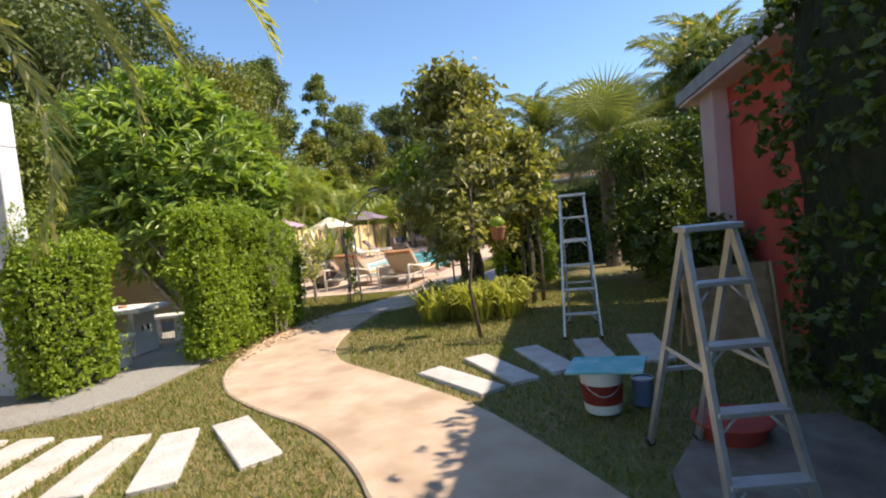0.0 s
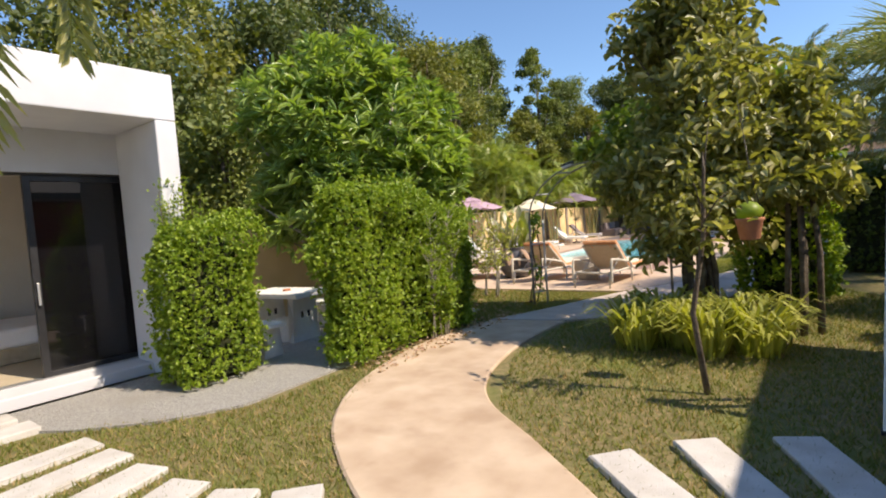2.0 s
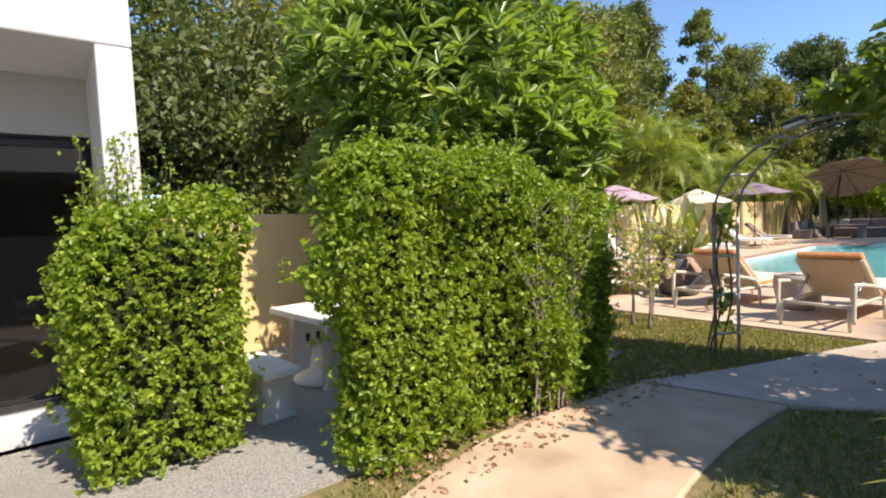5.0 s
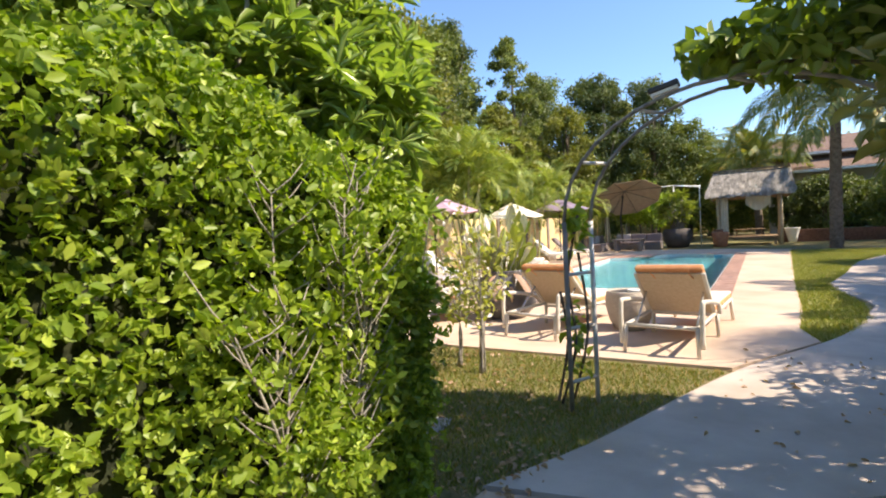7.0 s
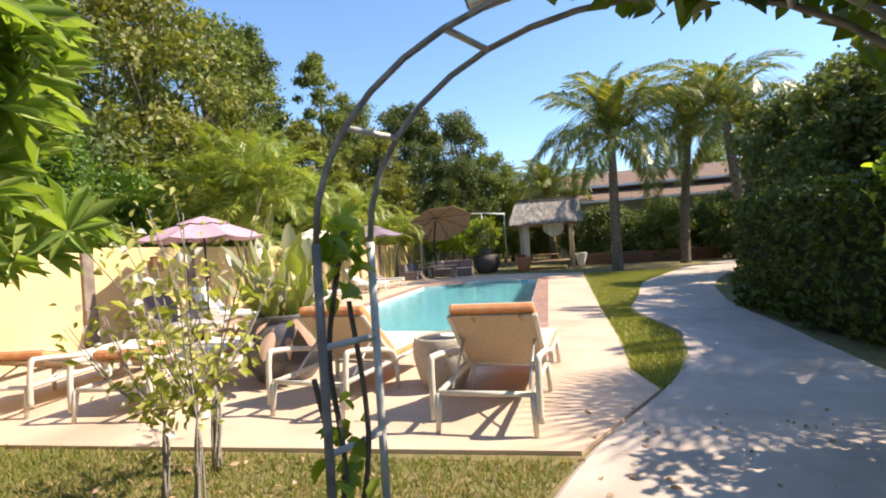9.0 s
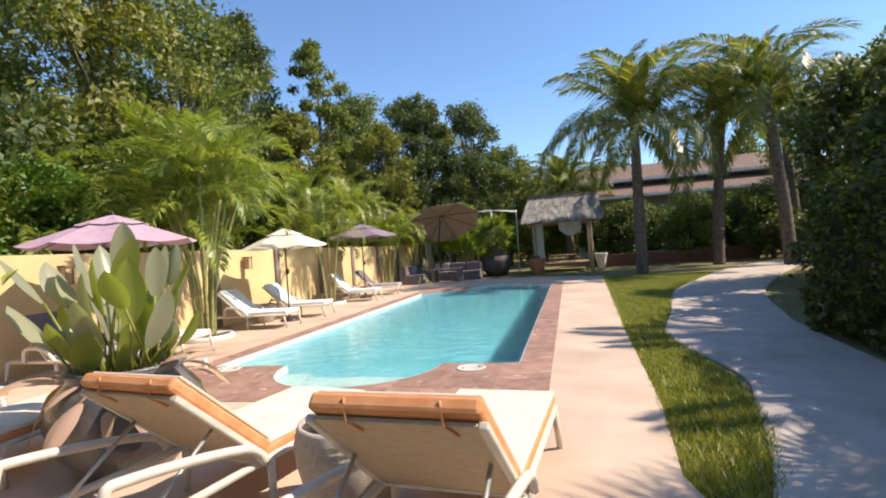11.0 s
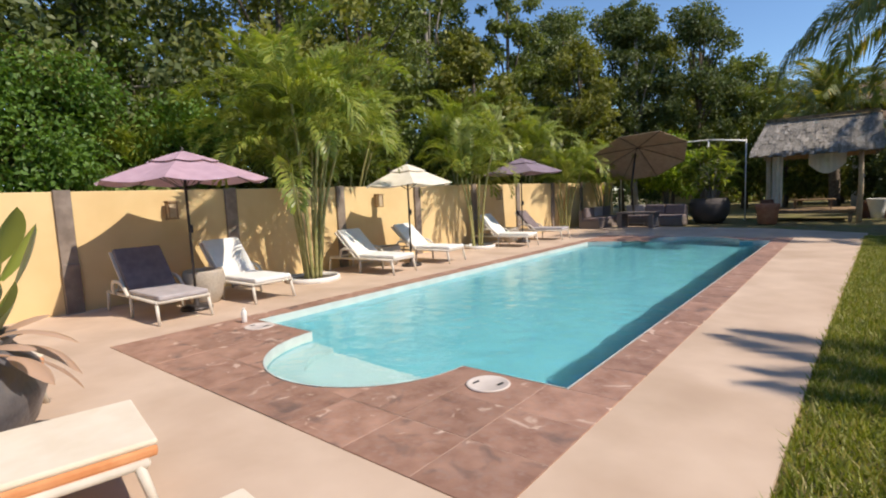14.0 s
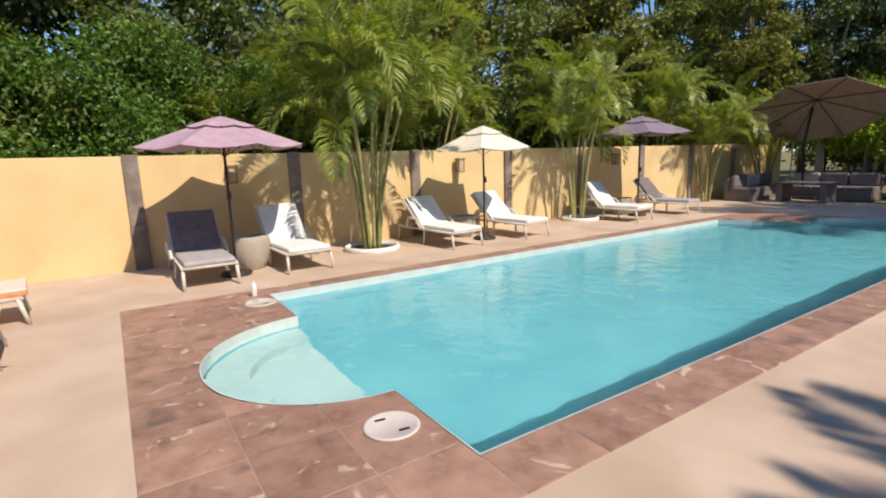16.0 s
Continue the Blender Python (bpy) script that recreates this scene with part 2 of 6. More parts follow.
M_tree1 = leafmat("dusty_leaf", (0.13, 0.165, 0.045), (0.29, 0.31, 0.10), 0.35, 0.42, (0.50, 0.46, 0.22), 0.14)
M_far = leafmat("forest_leaf", (0.075, 0.125, 0.028), (0.215, 0.27, 0.06), 0.25, 0.6)
M_far2 = leafmat("dark_forest_leaf", (0.051, 0.09, 0.028), (0.135, 0.18, 0.052), 0.25, 0.6)
M_far3 = leafmat("olive_forest_leaf", (0.10, 0.13, 0.026), (0.26, 0.285, 0.06), 0.3, 0.6)
M_brightleaf = leafmat("bright_shrub_leaf", (0.05, 0.13, 0.02), (0.15, 0.29, 0.045), 0.35, 0.5)
M_areca = leafmat("palm_leaflet", (0.105, 0.19, 0.03), (0.32, 0.385, 0.08), 0.35, 0.4)
M_coco = leafmat("coconut_leaflet", (0.085, 0.145, 0.034), (0.238, 0.281, 0.076), 0.3, 0.4, (0.612, 0.442, 0.119), 0.08)
M_datefrond = leafmat("date_leaflet", (0.20, 0.24, 0.08), (0.44, 0.46, 0.20), 0.45, 0.4)
M_lily = leafmat("strap_leaf", (0.19, 0.25, 0.04), (0.42, 0.46, 0.11), 0.35, 0.4)
M_bigleaf = leafmat("paddle_leaf", (0.17, 0.22, 0.12), (0.36, 0.40, 0.27), 0.3, 0.3)
M_dry = leafmat("dry_leaf", (0.36, 0.24, 0.15), (0.56, 0.44, 0.33), 0.3, 0.8)
M_petal = leafmat("white_petal", (0.75, 0.75, 0.70), (0.85, 0.85, 0.80), 0.3, 0.5)
M_teal = mat("teal_paint", (0.10, 0.42, 0.45), (0.20, 0.55, 0.57), 0.6, 5, 0.1, 80, stain=(0.45, 0.65, 0.66), stain_scale=6)
M_floor = mat("beige_floor_tile", (0.50, 0.42, 0.30), (0.56, 0.48, 0.36), 0.4, 3, 0.03)
M_inwall = mat("interior_paint", (0.60, 0.55, 0.48), (0.64, 0.59, 0.52), 0.8, 3, 0.05)
M_linen = mat("white_linen", (0.76, 0.76, 0.80), (0.82, 0.82, 0.85), 0.9, 5, 0.3, 60)
M_basin = mat("aqua_plaster", (0.095, 0.325, 0.40), (0.125, 0.375, 0.45), 0.6, 1.5, 0.0)
M_basin_w = mat("white_plaster", (0.29, 0.42, 0.44), (0.35, 0.48, 0.50), 0.6, 1.5, 0.0)
M_poolblue = mat("turquoise_water", (0.10, 0.34, 0.40), (0.14, 0.42, 0.48), 0.08, 3, 0.1, 6)
M_lidplastic = mat("aged_white_plastic", (0.58, 0.51, 0.46), (0.66, 0.59, 0.54), 0.6, 6, 0.1)
M_rim = mat("pale_pool_rim", (0.50, 0.56, 0.54), (0.60, 0.65, 0.62), 0.6, 4, 0.05)
M_terra = mat("terracotta", (0.38, 0.15, 0.08), (0.48, 0.22, 0.12), 0.85, 8, 0.3)


def water_mat():
    m = bpy.data.materials.new("pool_water")
    m.use_nodes = True
    t = m.node_tree
    n, ln = t.nodes, t.links
    b = n["Principled BSDF"]
    b.inputs["Base Color"].default_value = (0.80, 0.97, 0.98, 1)
    b.inputs["Roughness"].default_value = 0.02
    b.inputs["IOR"].default_value = 1.33
    b.inputs["Transmission Weight"].default_value = 1.0
    geo = n.new("ShaderNodeNewGeometry")
    a = n.new("ShaderNodeTexNoise")
    a.inputs["Scale"].default_value, a.inputs["Detail"].default_value = 3.6, 3
    ln.new(geo.outputs["Position"], a.inputs["Vector"])
    bp = n.new("ShaderNodeBump")
    bp.inputs["Strength"].default_value, bp.inputs["Distance"].default_value = 1.0, 0.022
    ln.new(a.outputs[0], bp.inputs["Height"])
    ln.new(bp.outputs[0], b.inputs["Normal"])
    return m


def glass_mat():
    m = bpy.data.materials.new("dark_glass")
    m.use_nodes = True
    b = m.node_tree.nodes["Principled BSDF"]
    b.inputs["Base Color"].default_value = (0.03, 0.03, 0.035, 1)
    b.inputs["Roughness"].default_value = 0.03
    b.inputs["Transmission Weight"].default_value = 0.85
    return m


M_water, M_glass = water_mat(), glass_mat()


# ---- building blocks ----
def bm_box(bm, x0, y0, z0, x1, y1, z1, bevel=0.0, m=None):
    r = bmesh.ops.create_cube(bm, size=1.0)
    vs = r["verts"]
    for v in vs:
        v.co = Vector(((x0 + x1) / 2 + v.co.x * (x1 - x0), (y0 + y1) / 2 + v.co.y * (y1 - y0), (z0 + z1) / 2 + v.co.z * (z1 - z0)))
    if bevel:
        es = {e for v in vs for e in v.link_edges}
        r = bmesh.ops.bevel(bm, geom=list(es), offset=bevel, segments=2, affect="EDGES", profile=0.5)
        vs = list({v for f in r["faces"] for v in f.verts} | {v for v in vs if v.is_valid})
    if m is not None:
        bmesh.ops.transform(bm, matrix=m, verts=[v for v in vs if v.is_valid])
    return bm


def box(x0, y0, z0, x1, y1, z1, bevel=0.0, m=None):
    return bm_box(bmesh.new(), x0, y0, z0, x1, y1, z1, bevel, m)


def tube(points, radii, seg=8, bm=None, cap=True):
    """A tapered tube along points."""
    bm = bm or bmesh.new()
    pts = [Vector(p) for p in points]
    rings = []
    side = None
    for i, p in enumerate(pts):
        d = (pts[min(i + 1, len(pts) - 1)] - pts[max(i - 1, 0)]).normalized()
        if side is None:
            side = d.orthogonal().normalized()
        side = (side - d * side.dot(d)).normalized()
        up = d.cross(side)
        r = radii[i] if hasattr(radii, "__len__") else radii
        rings.append([bm.verts.new(p + (side * math.cos(a) + up * math.sin(a)) * r) for a in (2 * math.pi * k / seg for k in range(seg))])
    for a, b in zip(rings, rings[1:]):
        for k in range(seg):
            f = bm.faces.new((a[k], a[(k + 1) % seg], b[(k + 1) % seg], b[k]))
            f.smooth = True
    if cap:
        bm.faces.new(rings[0][::-1])
        bm.faces.new(rings[-1])
    return bm


def lathe(profile, seg=28, bm=None):
    """A turned body from (radius, z) pairs."""
    bm = bm or bmesh.new()
    rings = [[bm.verts.new((r * math.cos(2 * math.pi * k / seg), r * math.sin(2 * math.pi * k / seg), z)) for k in range(seg)] for r, z in profile]
    for a, b in zip(rings, rings[1:]):
        for k in range(seg):
            f = bm.faces.new((a[k], a[(k + 1) % seg], b[(k + 1) % seg], b[k]))
            f.smooth = True
    bm.faces.new(rings[0][::-1])
    return bm


def prism(outline, z0, z1, bm=None):
    """A solid between two heights over an outline that runs counter-clockwise."""
    bm = bm or bmesh.new()
    lo = [bm.verts.new((x, y, z0)) for x, y in outline]
    hi = [bm.verts.new((x, y, z1)) for x, y in outline]
    n = len(outline)
    for i in range(n):
        bm.faces.new((lo[i], lo[(i + 1) % n], hi[(i + 1) % n], hi[i]))
    bmesh.ops.triangulate(bm, faces=[bm.faces.new(hi), bm.faces.new(lo[::-1])])
    return bm


def obj(name, bm, material, parent=None, label="", at=None):
    me = bpy.data.meshes.new(name)
    bmesh.ops.recalc_face_normals(bm, faces=bm.faces[:])
    if name == "water":
        for f in bm.faces:
            if f.normal.z < 0:
                f.normal_flip()
    bm.to_mesh(me)
    bm.free()
    me.materials.append(material)
    ob = new(name, me)
    if parent is not None:
        ob.parent = parent
    if at is not None:
        ob.matrix_basis = at
    if label:
        ob["label"] = label
    return ob


def part(name, bm, material, parent, label="", at=None):
    return obj(name, bm, material, parent, label, at)


def empty(name, m, label, category, group=""):
    ob = new(name)
    ob.matrix_basis = m
    return tagged(ob, label, category, group)


def structure(name, bm, material, label, category):
    return tagged(obj(name, bm, material), label, category, kind="structure")


def pydata(name, verts, faces, material, parent=None, smooth=False):
    me = bpy.data.meshes.new(name)
    me.from_pydata(verts, [], faces)
    me.materials.append(material)
    if smooth:
        me.shade_smooth()
    ob = new(name, me)
    if parent is not None:
        ob.parent = parent
    return ob


def leaf_arrays(c, d, ln, wd, rng, fold=0.25, droop=0.15, fine=True):
    """Folded leaves at centres c along unit directions d."""
    n = len(c)
    r = rng.normal(size=(n, 3))
    s = np.cross(d, r)
    s /= np.linalg.norm(s, axis=1, keepdims=True) + 1e-9
    u = np.cross(s, d)
    flip = np.where(u[:, 2:3] < 0, -1.0, 1.0)
    u *= flip
    ln, wd = np.asarray(ln).reshape(-1, 1), np.asarray(wd).reshape(-1, 1)
    base, tip = c - d * ln * 0.5, c + d * ln * 0.5 - u * ln * droop
    if fine:
        p = [base, c - d * ln * 0.12 + s * wd * 0.5 + u * wd * fold, c + d * ln * 0.22 + s * wd * 0.4 + u * wd * fold, tip,
             c + d * ln * 0.22 - s * wd * 0.4 + u * wd * fold, c - d * ln * 0.12 - s * wd * 0.5 + u * wd * fold]
        k = np.arange(n)[:, None] * 6
        f = np.concatenate([k + np.array([[0, 1, 2, 3]]), k + np.array([[0, 3, 4, 5]])])
    else:
        p = [base, c + s * wd * 0.5 + u * wd * fold, tip, c - s * wd * 0.5 + u * wd * fold]
        k = np.arange(n)[:, None] * 4
        f = k + np.array([[0, 1, 2, 3]])
    return np.stack(p, axis=1).reshape(-1, 3), f


def leaf_mesh(name, c, d, ln, wd, material, parent, rng, **kw):
    v, f = leaf_arrays(c, d, ln, wd, rng, **kw)
    me = bpy.data.meshes.new(name)
    me.vertices.add(len(v))
    me.vertices.foreach_set("co", v.astype(np.float32).ravel())
    me.loops.add(f.size)
    me.loops.foreach_set("vertex_index", f.astype(np.int32).ravel())
    me.polygons.add(len(f))
    me.polygons.foreach_set("loop_start", np.arange(0, f.size, 4, dtype=np.int32))
    me.update(calc_edges=True)
    me.materials.append(material)
    ob = new(name, me)
    if parent is not None:
        ob.parent = parent
    return ob


def unit(v):
    return v / (np.linalg.norm(v, axis=1, keepdims=True) + 1e-9)


def lumps(p, rng, k=26, amp=0.12, size=0.4):
    """Uneven bulges added to points of an outline."""
    c = p[rng.integers(0, len(p), k)]
    a = rng.uniform(-0.6, 1.0, k) * amp
    out = np.zeros(len(p))
    for i in range(k):
        out += a[i] * np.exp(-((p - c[i]) ** 2).sum(1) / size ** 2)
    return out


# ---- ground, paths, deck ----
POOL = dict(x0=-6.85, x1=-2.45, y0=17.17, yl=27.75, yr=29.3, bx=-4.57, br=1.12)


def ground_sheet():
    hx0, hx1, hy0, hy1, r = -7.1, -2.2, 15.9, 29.9, 400
    xs, ys = [-r, hx0, hx1, r], [-r, hy0, hy1, r]
    v = [(x, y, -0.03) for y in ys for x in xs]
    f = [(j * 4 + i, j * 4 + i + 1, j * 4 + i + 5, j * 4 + i + 4) for j in range(3) for i in range(3) if (i, j) != (1, 1)]
    return tagged(pydata("ground", v, f, M_grass), "patchy dry lawn of short green and brown grass", "lawn", kind="structure")


ground_sheet()


def smooth(points, k=6):
    """A smooth curve through points."""
    p = [Vector((*q, 0)) for q in points]
    out = []
    for i in range(len(p) - 1):
        a, b, c, d = p[max(i - 1, 0)], p[i], p[i + 1], p[min(i + 2, len(p) - 1)]
        for j in range(k):
            t = j / k
            q = 0.5 * ((2 * b) + (c - a) * t + (2 * a - 5 * b + 4 * c - d) * t * t + (3 * b - a - 3 * c + d) * t ** 3)
            out.append((q.x, q.y))
    return out + [tuple(points[-1])]


def ribbon(left, right, z0, z1):
    """A slab between two edge lines of the same number of points."""
    bm = bmesh.new()
    rows = []
    for (ax, ay), (bx, by) in zip(left, right):
        rows.append([bm.verts.new(q) for q in ((ax, ay, z0), (ax, ay, z1 - 0.012), (ax + (bx - ax) * 0.015, ay + (by - ay) * 0.015, z1), (bx + (ax - bx) * 0.015, by + (ay - by) * 0.015, z1), (bx, by, z1 - 0.012), (bx, by, z0))])
    for a, b in zip(rows, rows[1:]):
        for k in range(5):
            bm.faces.new((a[k], a[k + 1], b[k + 1], b[k]))
    bm.faces.new(rows[0])
    bm.faces.new(rows[-1])
    return bm


PATH_L = smooth([(1.0, -6), (0.95, 0), (0.62, 2.4), (0.23, 3.18), (-0.15, 3.67), (-0.64, 4.11), (-1.43, 4.58), (-2.05, 5.06), (-2.55, 5.75), (-2.9, 6.7), (-3.02, 7.5), (-2.95, 8.4), (-2.9, 8.95)])
PATH_R = smooth([(2.5, -6), (2.4, 0), (2.0, 2.6), (1.66, 3.22), (0.94, 4.22), (0.44, 4.75), (-0.4, 5.44), (-1.12, 6.0), (-1.5, 6.6), (-1.72, 7.4), (-1.8, 8.0), (-1.83, 8.6), (-1.8, 9.2)])
structure("path", ribbon(PATH_L, PATH_R, -0.1, 0.0), M_path, "winding sandy beige concrete garden path", "path")
PAVE_L = smooth([(-2.92, 9.0), (-2.62, 9.65), (-2.45, 10.1), (-1.8, 11.95), (-1.0, 13.48), (-0.64, 14.4), (-0.34, 15.6), (-0.16, 16.6), (-0.42, 18.2), (-0.42, 19.3), (0.05, 21.3), (0.85, 25.2), (3.4, 31.2), (6.2, 35.4), (9.0, 38.0)])
PAVE_R = smooth([(-1.78, 9.25), (-1.3, 9.6), (-0.6, 10.3), (0.1, 11.9), (0.95, 13.5), (1.12, 14.6), (1.2, 15.6), (1.3, 16.6), (1.4, 18.2), (1.5, 19.3), (1.7, 20.5), (2.7, 24.4), (5.2, 29.9), (7.6, 33.9), (10.2, 36.3)])
structure("path_2", ribbon(PAVE_L, PAVE_R, -0.1, 0.004), M_pave, "grey concrete garden path between the hedge and the pool", "path")



def deck():
    bm = bmesh.new()
    prism([(-9.96, 11.85), (-1.83, 12.0), (-1.04, 13.45), (-1.19, 14.2), (-1.08, 15.6), (-9.96, 15.6)], -0.1, 0.002, bm)
    prism([(-9.96, 15.6), (-7.15, 15.6), (-7.15, 29.95), (-9.96, 29.95)], -0.1, 0.002, bm)
    prism([(-2.1, 15.6), (-1.08, 15.6), (-0.99, 19.4), (-0.6, 29.95), (-2.1, 29.95)], -0.1, 0.002, bm)
    prism([(-9.96, 29.95), (-0.6, 29.95), (-0.5, 32.0), (-3.0, 33.4), (-9.96, 34.5)], -0.1, 0.002, bm)
    return bm


structure("deck", deck(), M_deck, "pale sandy screed terrace round the swimming pool", "terrace")
structure("gravel_bed", prism([(-6.2, 2.5), (-4.52, 3.62), (-4.03, 3.9), (-3.51, 4.36), (-3.15, 4.98), (-3.2, 5.9), (-3.24, 6.8), (-3.6, 9.8), (-7.0, 9.8), (-7.0, 5.9), (-5.2, 5.9), (-5.2, 2.5)], -0.1, -0.005), M_gravel, "grey gravel bed round the garden table", "gravel")


# ---- pool ----
def pool_outline(grow=0.0):
    P = POOL
    out = [(P["x1"] + grow, P["y0"] - grow), (P["x1"] + grow, P["yr"] + grow)]
    fx, fy = -4.3, 28.9
    for k in range(17):
        a = math.pi * k / 16
        out.append((fx + (1.15 + grow) * math.cos(a), fy + 0.1 + (0.95 + grow) * math.sin(a)))
    out += [(-6.0 - grow, 28.1 + grow), (P["x0"] - grow, P["yl"] + grow), (P["x0"] - grow, P["y0"] - grow)]
    for k in range(25):
        a = math.pi + math.pi * k / 24
        out.append((P["bx"] + (P["br"] + grow) * math.cos(a), P["y0"] + (P["br"] + grow) * math.sin(a)))
    return out


def shell(outline, floor, top):
    """An open basin: walls and a floor."""
    bm = bmesh.new()
    lo = [bm.verts.new((x, y, floor)) for x, y in outline]
    hi = [bm.verts.new((x, y, top)) for x, y in outline]
    n = len(outline)
    for i in range(n):
        bm.faces.new((lo[i], lo[(i + 1) % n], hi[(i + 1) % n], hi[i]))
    bmesh.ops.triangulate(bm, faces=[bm.faces.new(lo)])
    return bm


pool = tagged(obj("swimming_pool", shell(pool_outline(), -0.62, -0.02), M_basin), "turquoise plastered swimming pool full of clear water", "swimming pool")


def half_disc(cx, cy, r, z0, z1, sign=-1, seg=20):
    pts = [(cx + r * math.cos(math.pi * k / seg) * sign * -1, cy + sign * r * math.sin(math.pi * k / seg)) for k in range(seg + 1)]
    return prism(pts if sign > 0 else pts, z0, z1)


part("step", half_disc(-4.57, 17.17, 1.115, -0.615, -0.42), M_basin_w, pool, "white plastered entry step under water")
bm = bmesh.new()
arc = [(-4.57 - r * math.cos(math.pi * k / 24), 17.17 - r * math.sin(math.pi * k / 24)) for r in (1.11, 0.74) for k in range(17)]
up, dn = [bm.verts.new((*q, -0.24)) for q in arc], [bm.verts.new((*q, -0.415)) for q in arc]
for k in range(16):
    bm.faces.new((up[k], up[k + 1], up[18 + k], up[17 + k]))
    bm.faces.new((up[17 + k], up[18 + k], dn[18 + k], dn[17 + k]))
bm.faces.new((up[16], dn[16], dn[33], up[33]))
part("upper_step", bm, M_basin_w, pool, "curved white upper tread under water")
rim_o, rim_i = pool_outline(0.0), pool_outline(-0.012)
bm = bmesh.new()
for i in range(len(rim_o)):
    j = (i + 1) % len(rim_o)
    a, b, c, d = rim_o[i], rim_o[j], rim_i[j], rim_i[i]
    v = [bm.verts.new(q) for q in ((*a, 0.012), (*b, 0.012), (*c, 0.012), (*d, 0.012), (*c, -0.16), (*d, -0.16))]
    bm.faces.new(v[:4])
    bm.faces.new((v[3], v[2], v[4], v[5]))
part("rim", bm, M_rim, pool, "narrow white rim of the pool")
bm = bmesh.new()
bmesh.ops.triangulate(bm, faces=[bm.faces.new([bm.verts.new((x, y, -0.07)) for x, y in pool_outline(-0.013)])])
water = part("water", bm, M_water, pool, "clear turquoise water with small ripples")
water.visible_shadow = False

# ---- boundary walls ----
def posts_wall():
    w = structure("wall_west", box(-10.15, 10.6, -0.1, -9.96, 38.0, 1.84, 0.012), M_yellow, "pale yellow rendered garden wall", "wall")
    for i in range(9):
        y = 15.96 + 2.62 * i
        part("post", box(-10.0, y - 0.11, -0.05, -9.9, y + 0.11, 1.86, 0.008), M_post, w, "weathered brown concrete post")
        part("post_base", box(-10.0, y - 0.115, -0.05, -9.87, y + 0.115, 0.75, 0.01), M_post, w) if i < 1 else None
    return w


posts_wall()
structure("wall_garden", box(-7.2, 5.95, -0.1, -7.0, 10.8, 1.75, 0.012), M_yellow, "pale yellow rendered garden wall behind the table", "wall")
structure("wall_garden_return", box(-12.0, 5.95, -0.1, -7.21, 6.12, 1.745, 0.012), M_yellow, "short return of the yellow garden wall", "wall")
structure("wall_garden_link", box(-9.95, 10.62, -0.1, -7.21, 10.8, 1.745, 0.012), M_yellow, "yellow garden wall linking two stretches", "wall")


# ---- white bungalow ----
def bungalow():
    h = empty("bungalow", pose(0, 0, 0), "white flat-roofed bungalow with an open sliding glass door", "house")
    X, Y, Z = -4.66, 5.360, 3.42
    D = -5.72
    part("fascia", box(D, -4.0, 2.9, X, Y, Z, 0.015), M_white, h)
    part("side_wall", box(D, 5.13, -0.05, X, Y - 0.003, 2.897, 0.015), M_white, h)
    part("plinth", box(-5.95, -4.0, -0.05, -5.3, 5.327, 0.12, 0.012), M_white, h)
    part("lintel", box(-5.95, -4.0, 2.42, -5.72, 5.327, 3.40, 0.0), M_white, h)
    part("front_pier", box(-5.95, 5.370, 0.12, -5.723, 5.480, 2.417, 0.0), M_white, h)
    part("north_wall", box(-11.0, 5.380, -0.05, -5.953, 5.480, 3.40, 0.01), M_white, h)
    part("back_wall", box(-11.0, -4.0, -0.05, -10.8, 5.377, 3.40), M_inwall, h)
    part("south_wall", box(-10.797, -4.0, -0.05, -5.953, -3.8, 3.40), M_white, h)
    part("roof", box(-11.0, -4.0, 3.403, -5.725, 5.480, 3.45), M_white, h)
    part("inner_wall", box(-8.9, -3.78, 0.12, -8.8, 5.370, 3.38), M_inwall, h, "cream painted inner wall of the bedroom")
    part("ceiling_board", box(-10.79, -3.79, 2.75, -5.96, 5.370, 2.8), M_inwall, h)
    part("room_floor", box(-10.79, -3.79, -0.02, -5.96, 5.370, 0.115), M_floor, h, "beige tiled bedroom floor")
    for i, y in enumerate((1.75, 4.22)):
        leaf = part("sliding_door", box(-5.86, y, 0.125, -5.84, y + 1.1, 2.36), M_glass, h, "dark tinted sliding glass door") if i else None
        if leaf:
            for a in ((-5.88, y - 0.02, 0.12, -5.82, y + 0.05, 2.40), (-5.88, y + 1.05, 0.12, -5.82, y + 1.1, 2.40), (-5.88, y + 0.05, 0.12, -5.82, y + 1.05, 0.19), (-5.88, y + 0.05, 2.33, -5.82, y + 1.05, 2.40)):
                part("door_frame", box(*a, 0.004), M_black, leaf)
            part("handle", box(-5.80, y + 0.0, 0.95, -5.785, y + 0.025, 1.2, 0.004), M_alu, leaf, "small aluminium door handle")
    part("door_track", box(-5.92, -3.9, 2.40, -5.78, 5.367, 2.418), M_black, h)
    part("door_sill", box(-5.92, -3.9, 0.12, -5.78, 5.367, 0.132), M_alu, h)
    return h


bungalow()


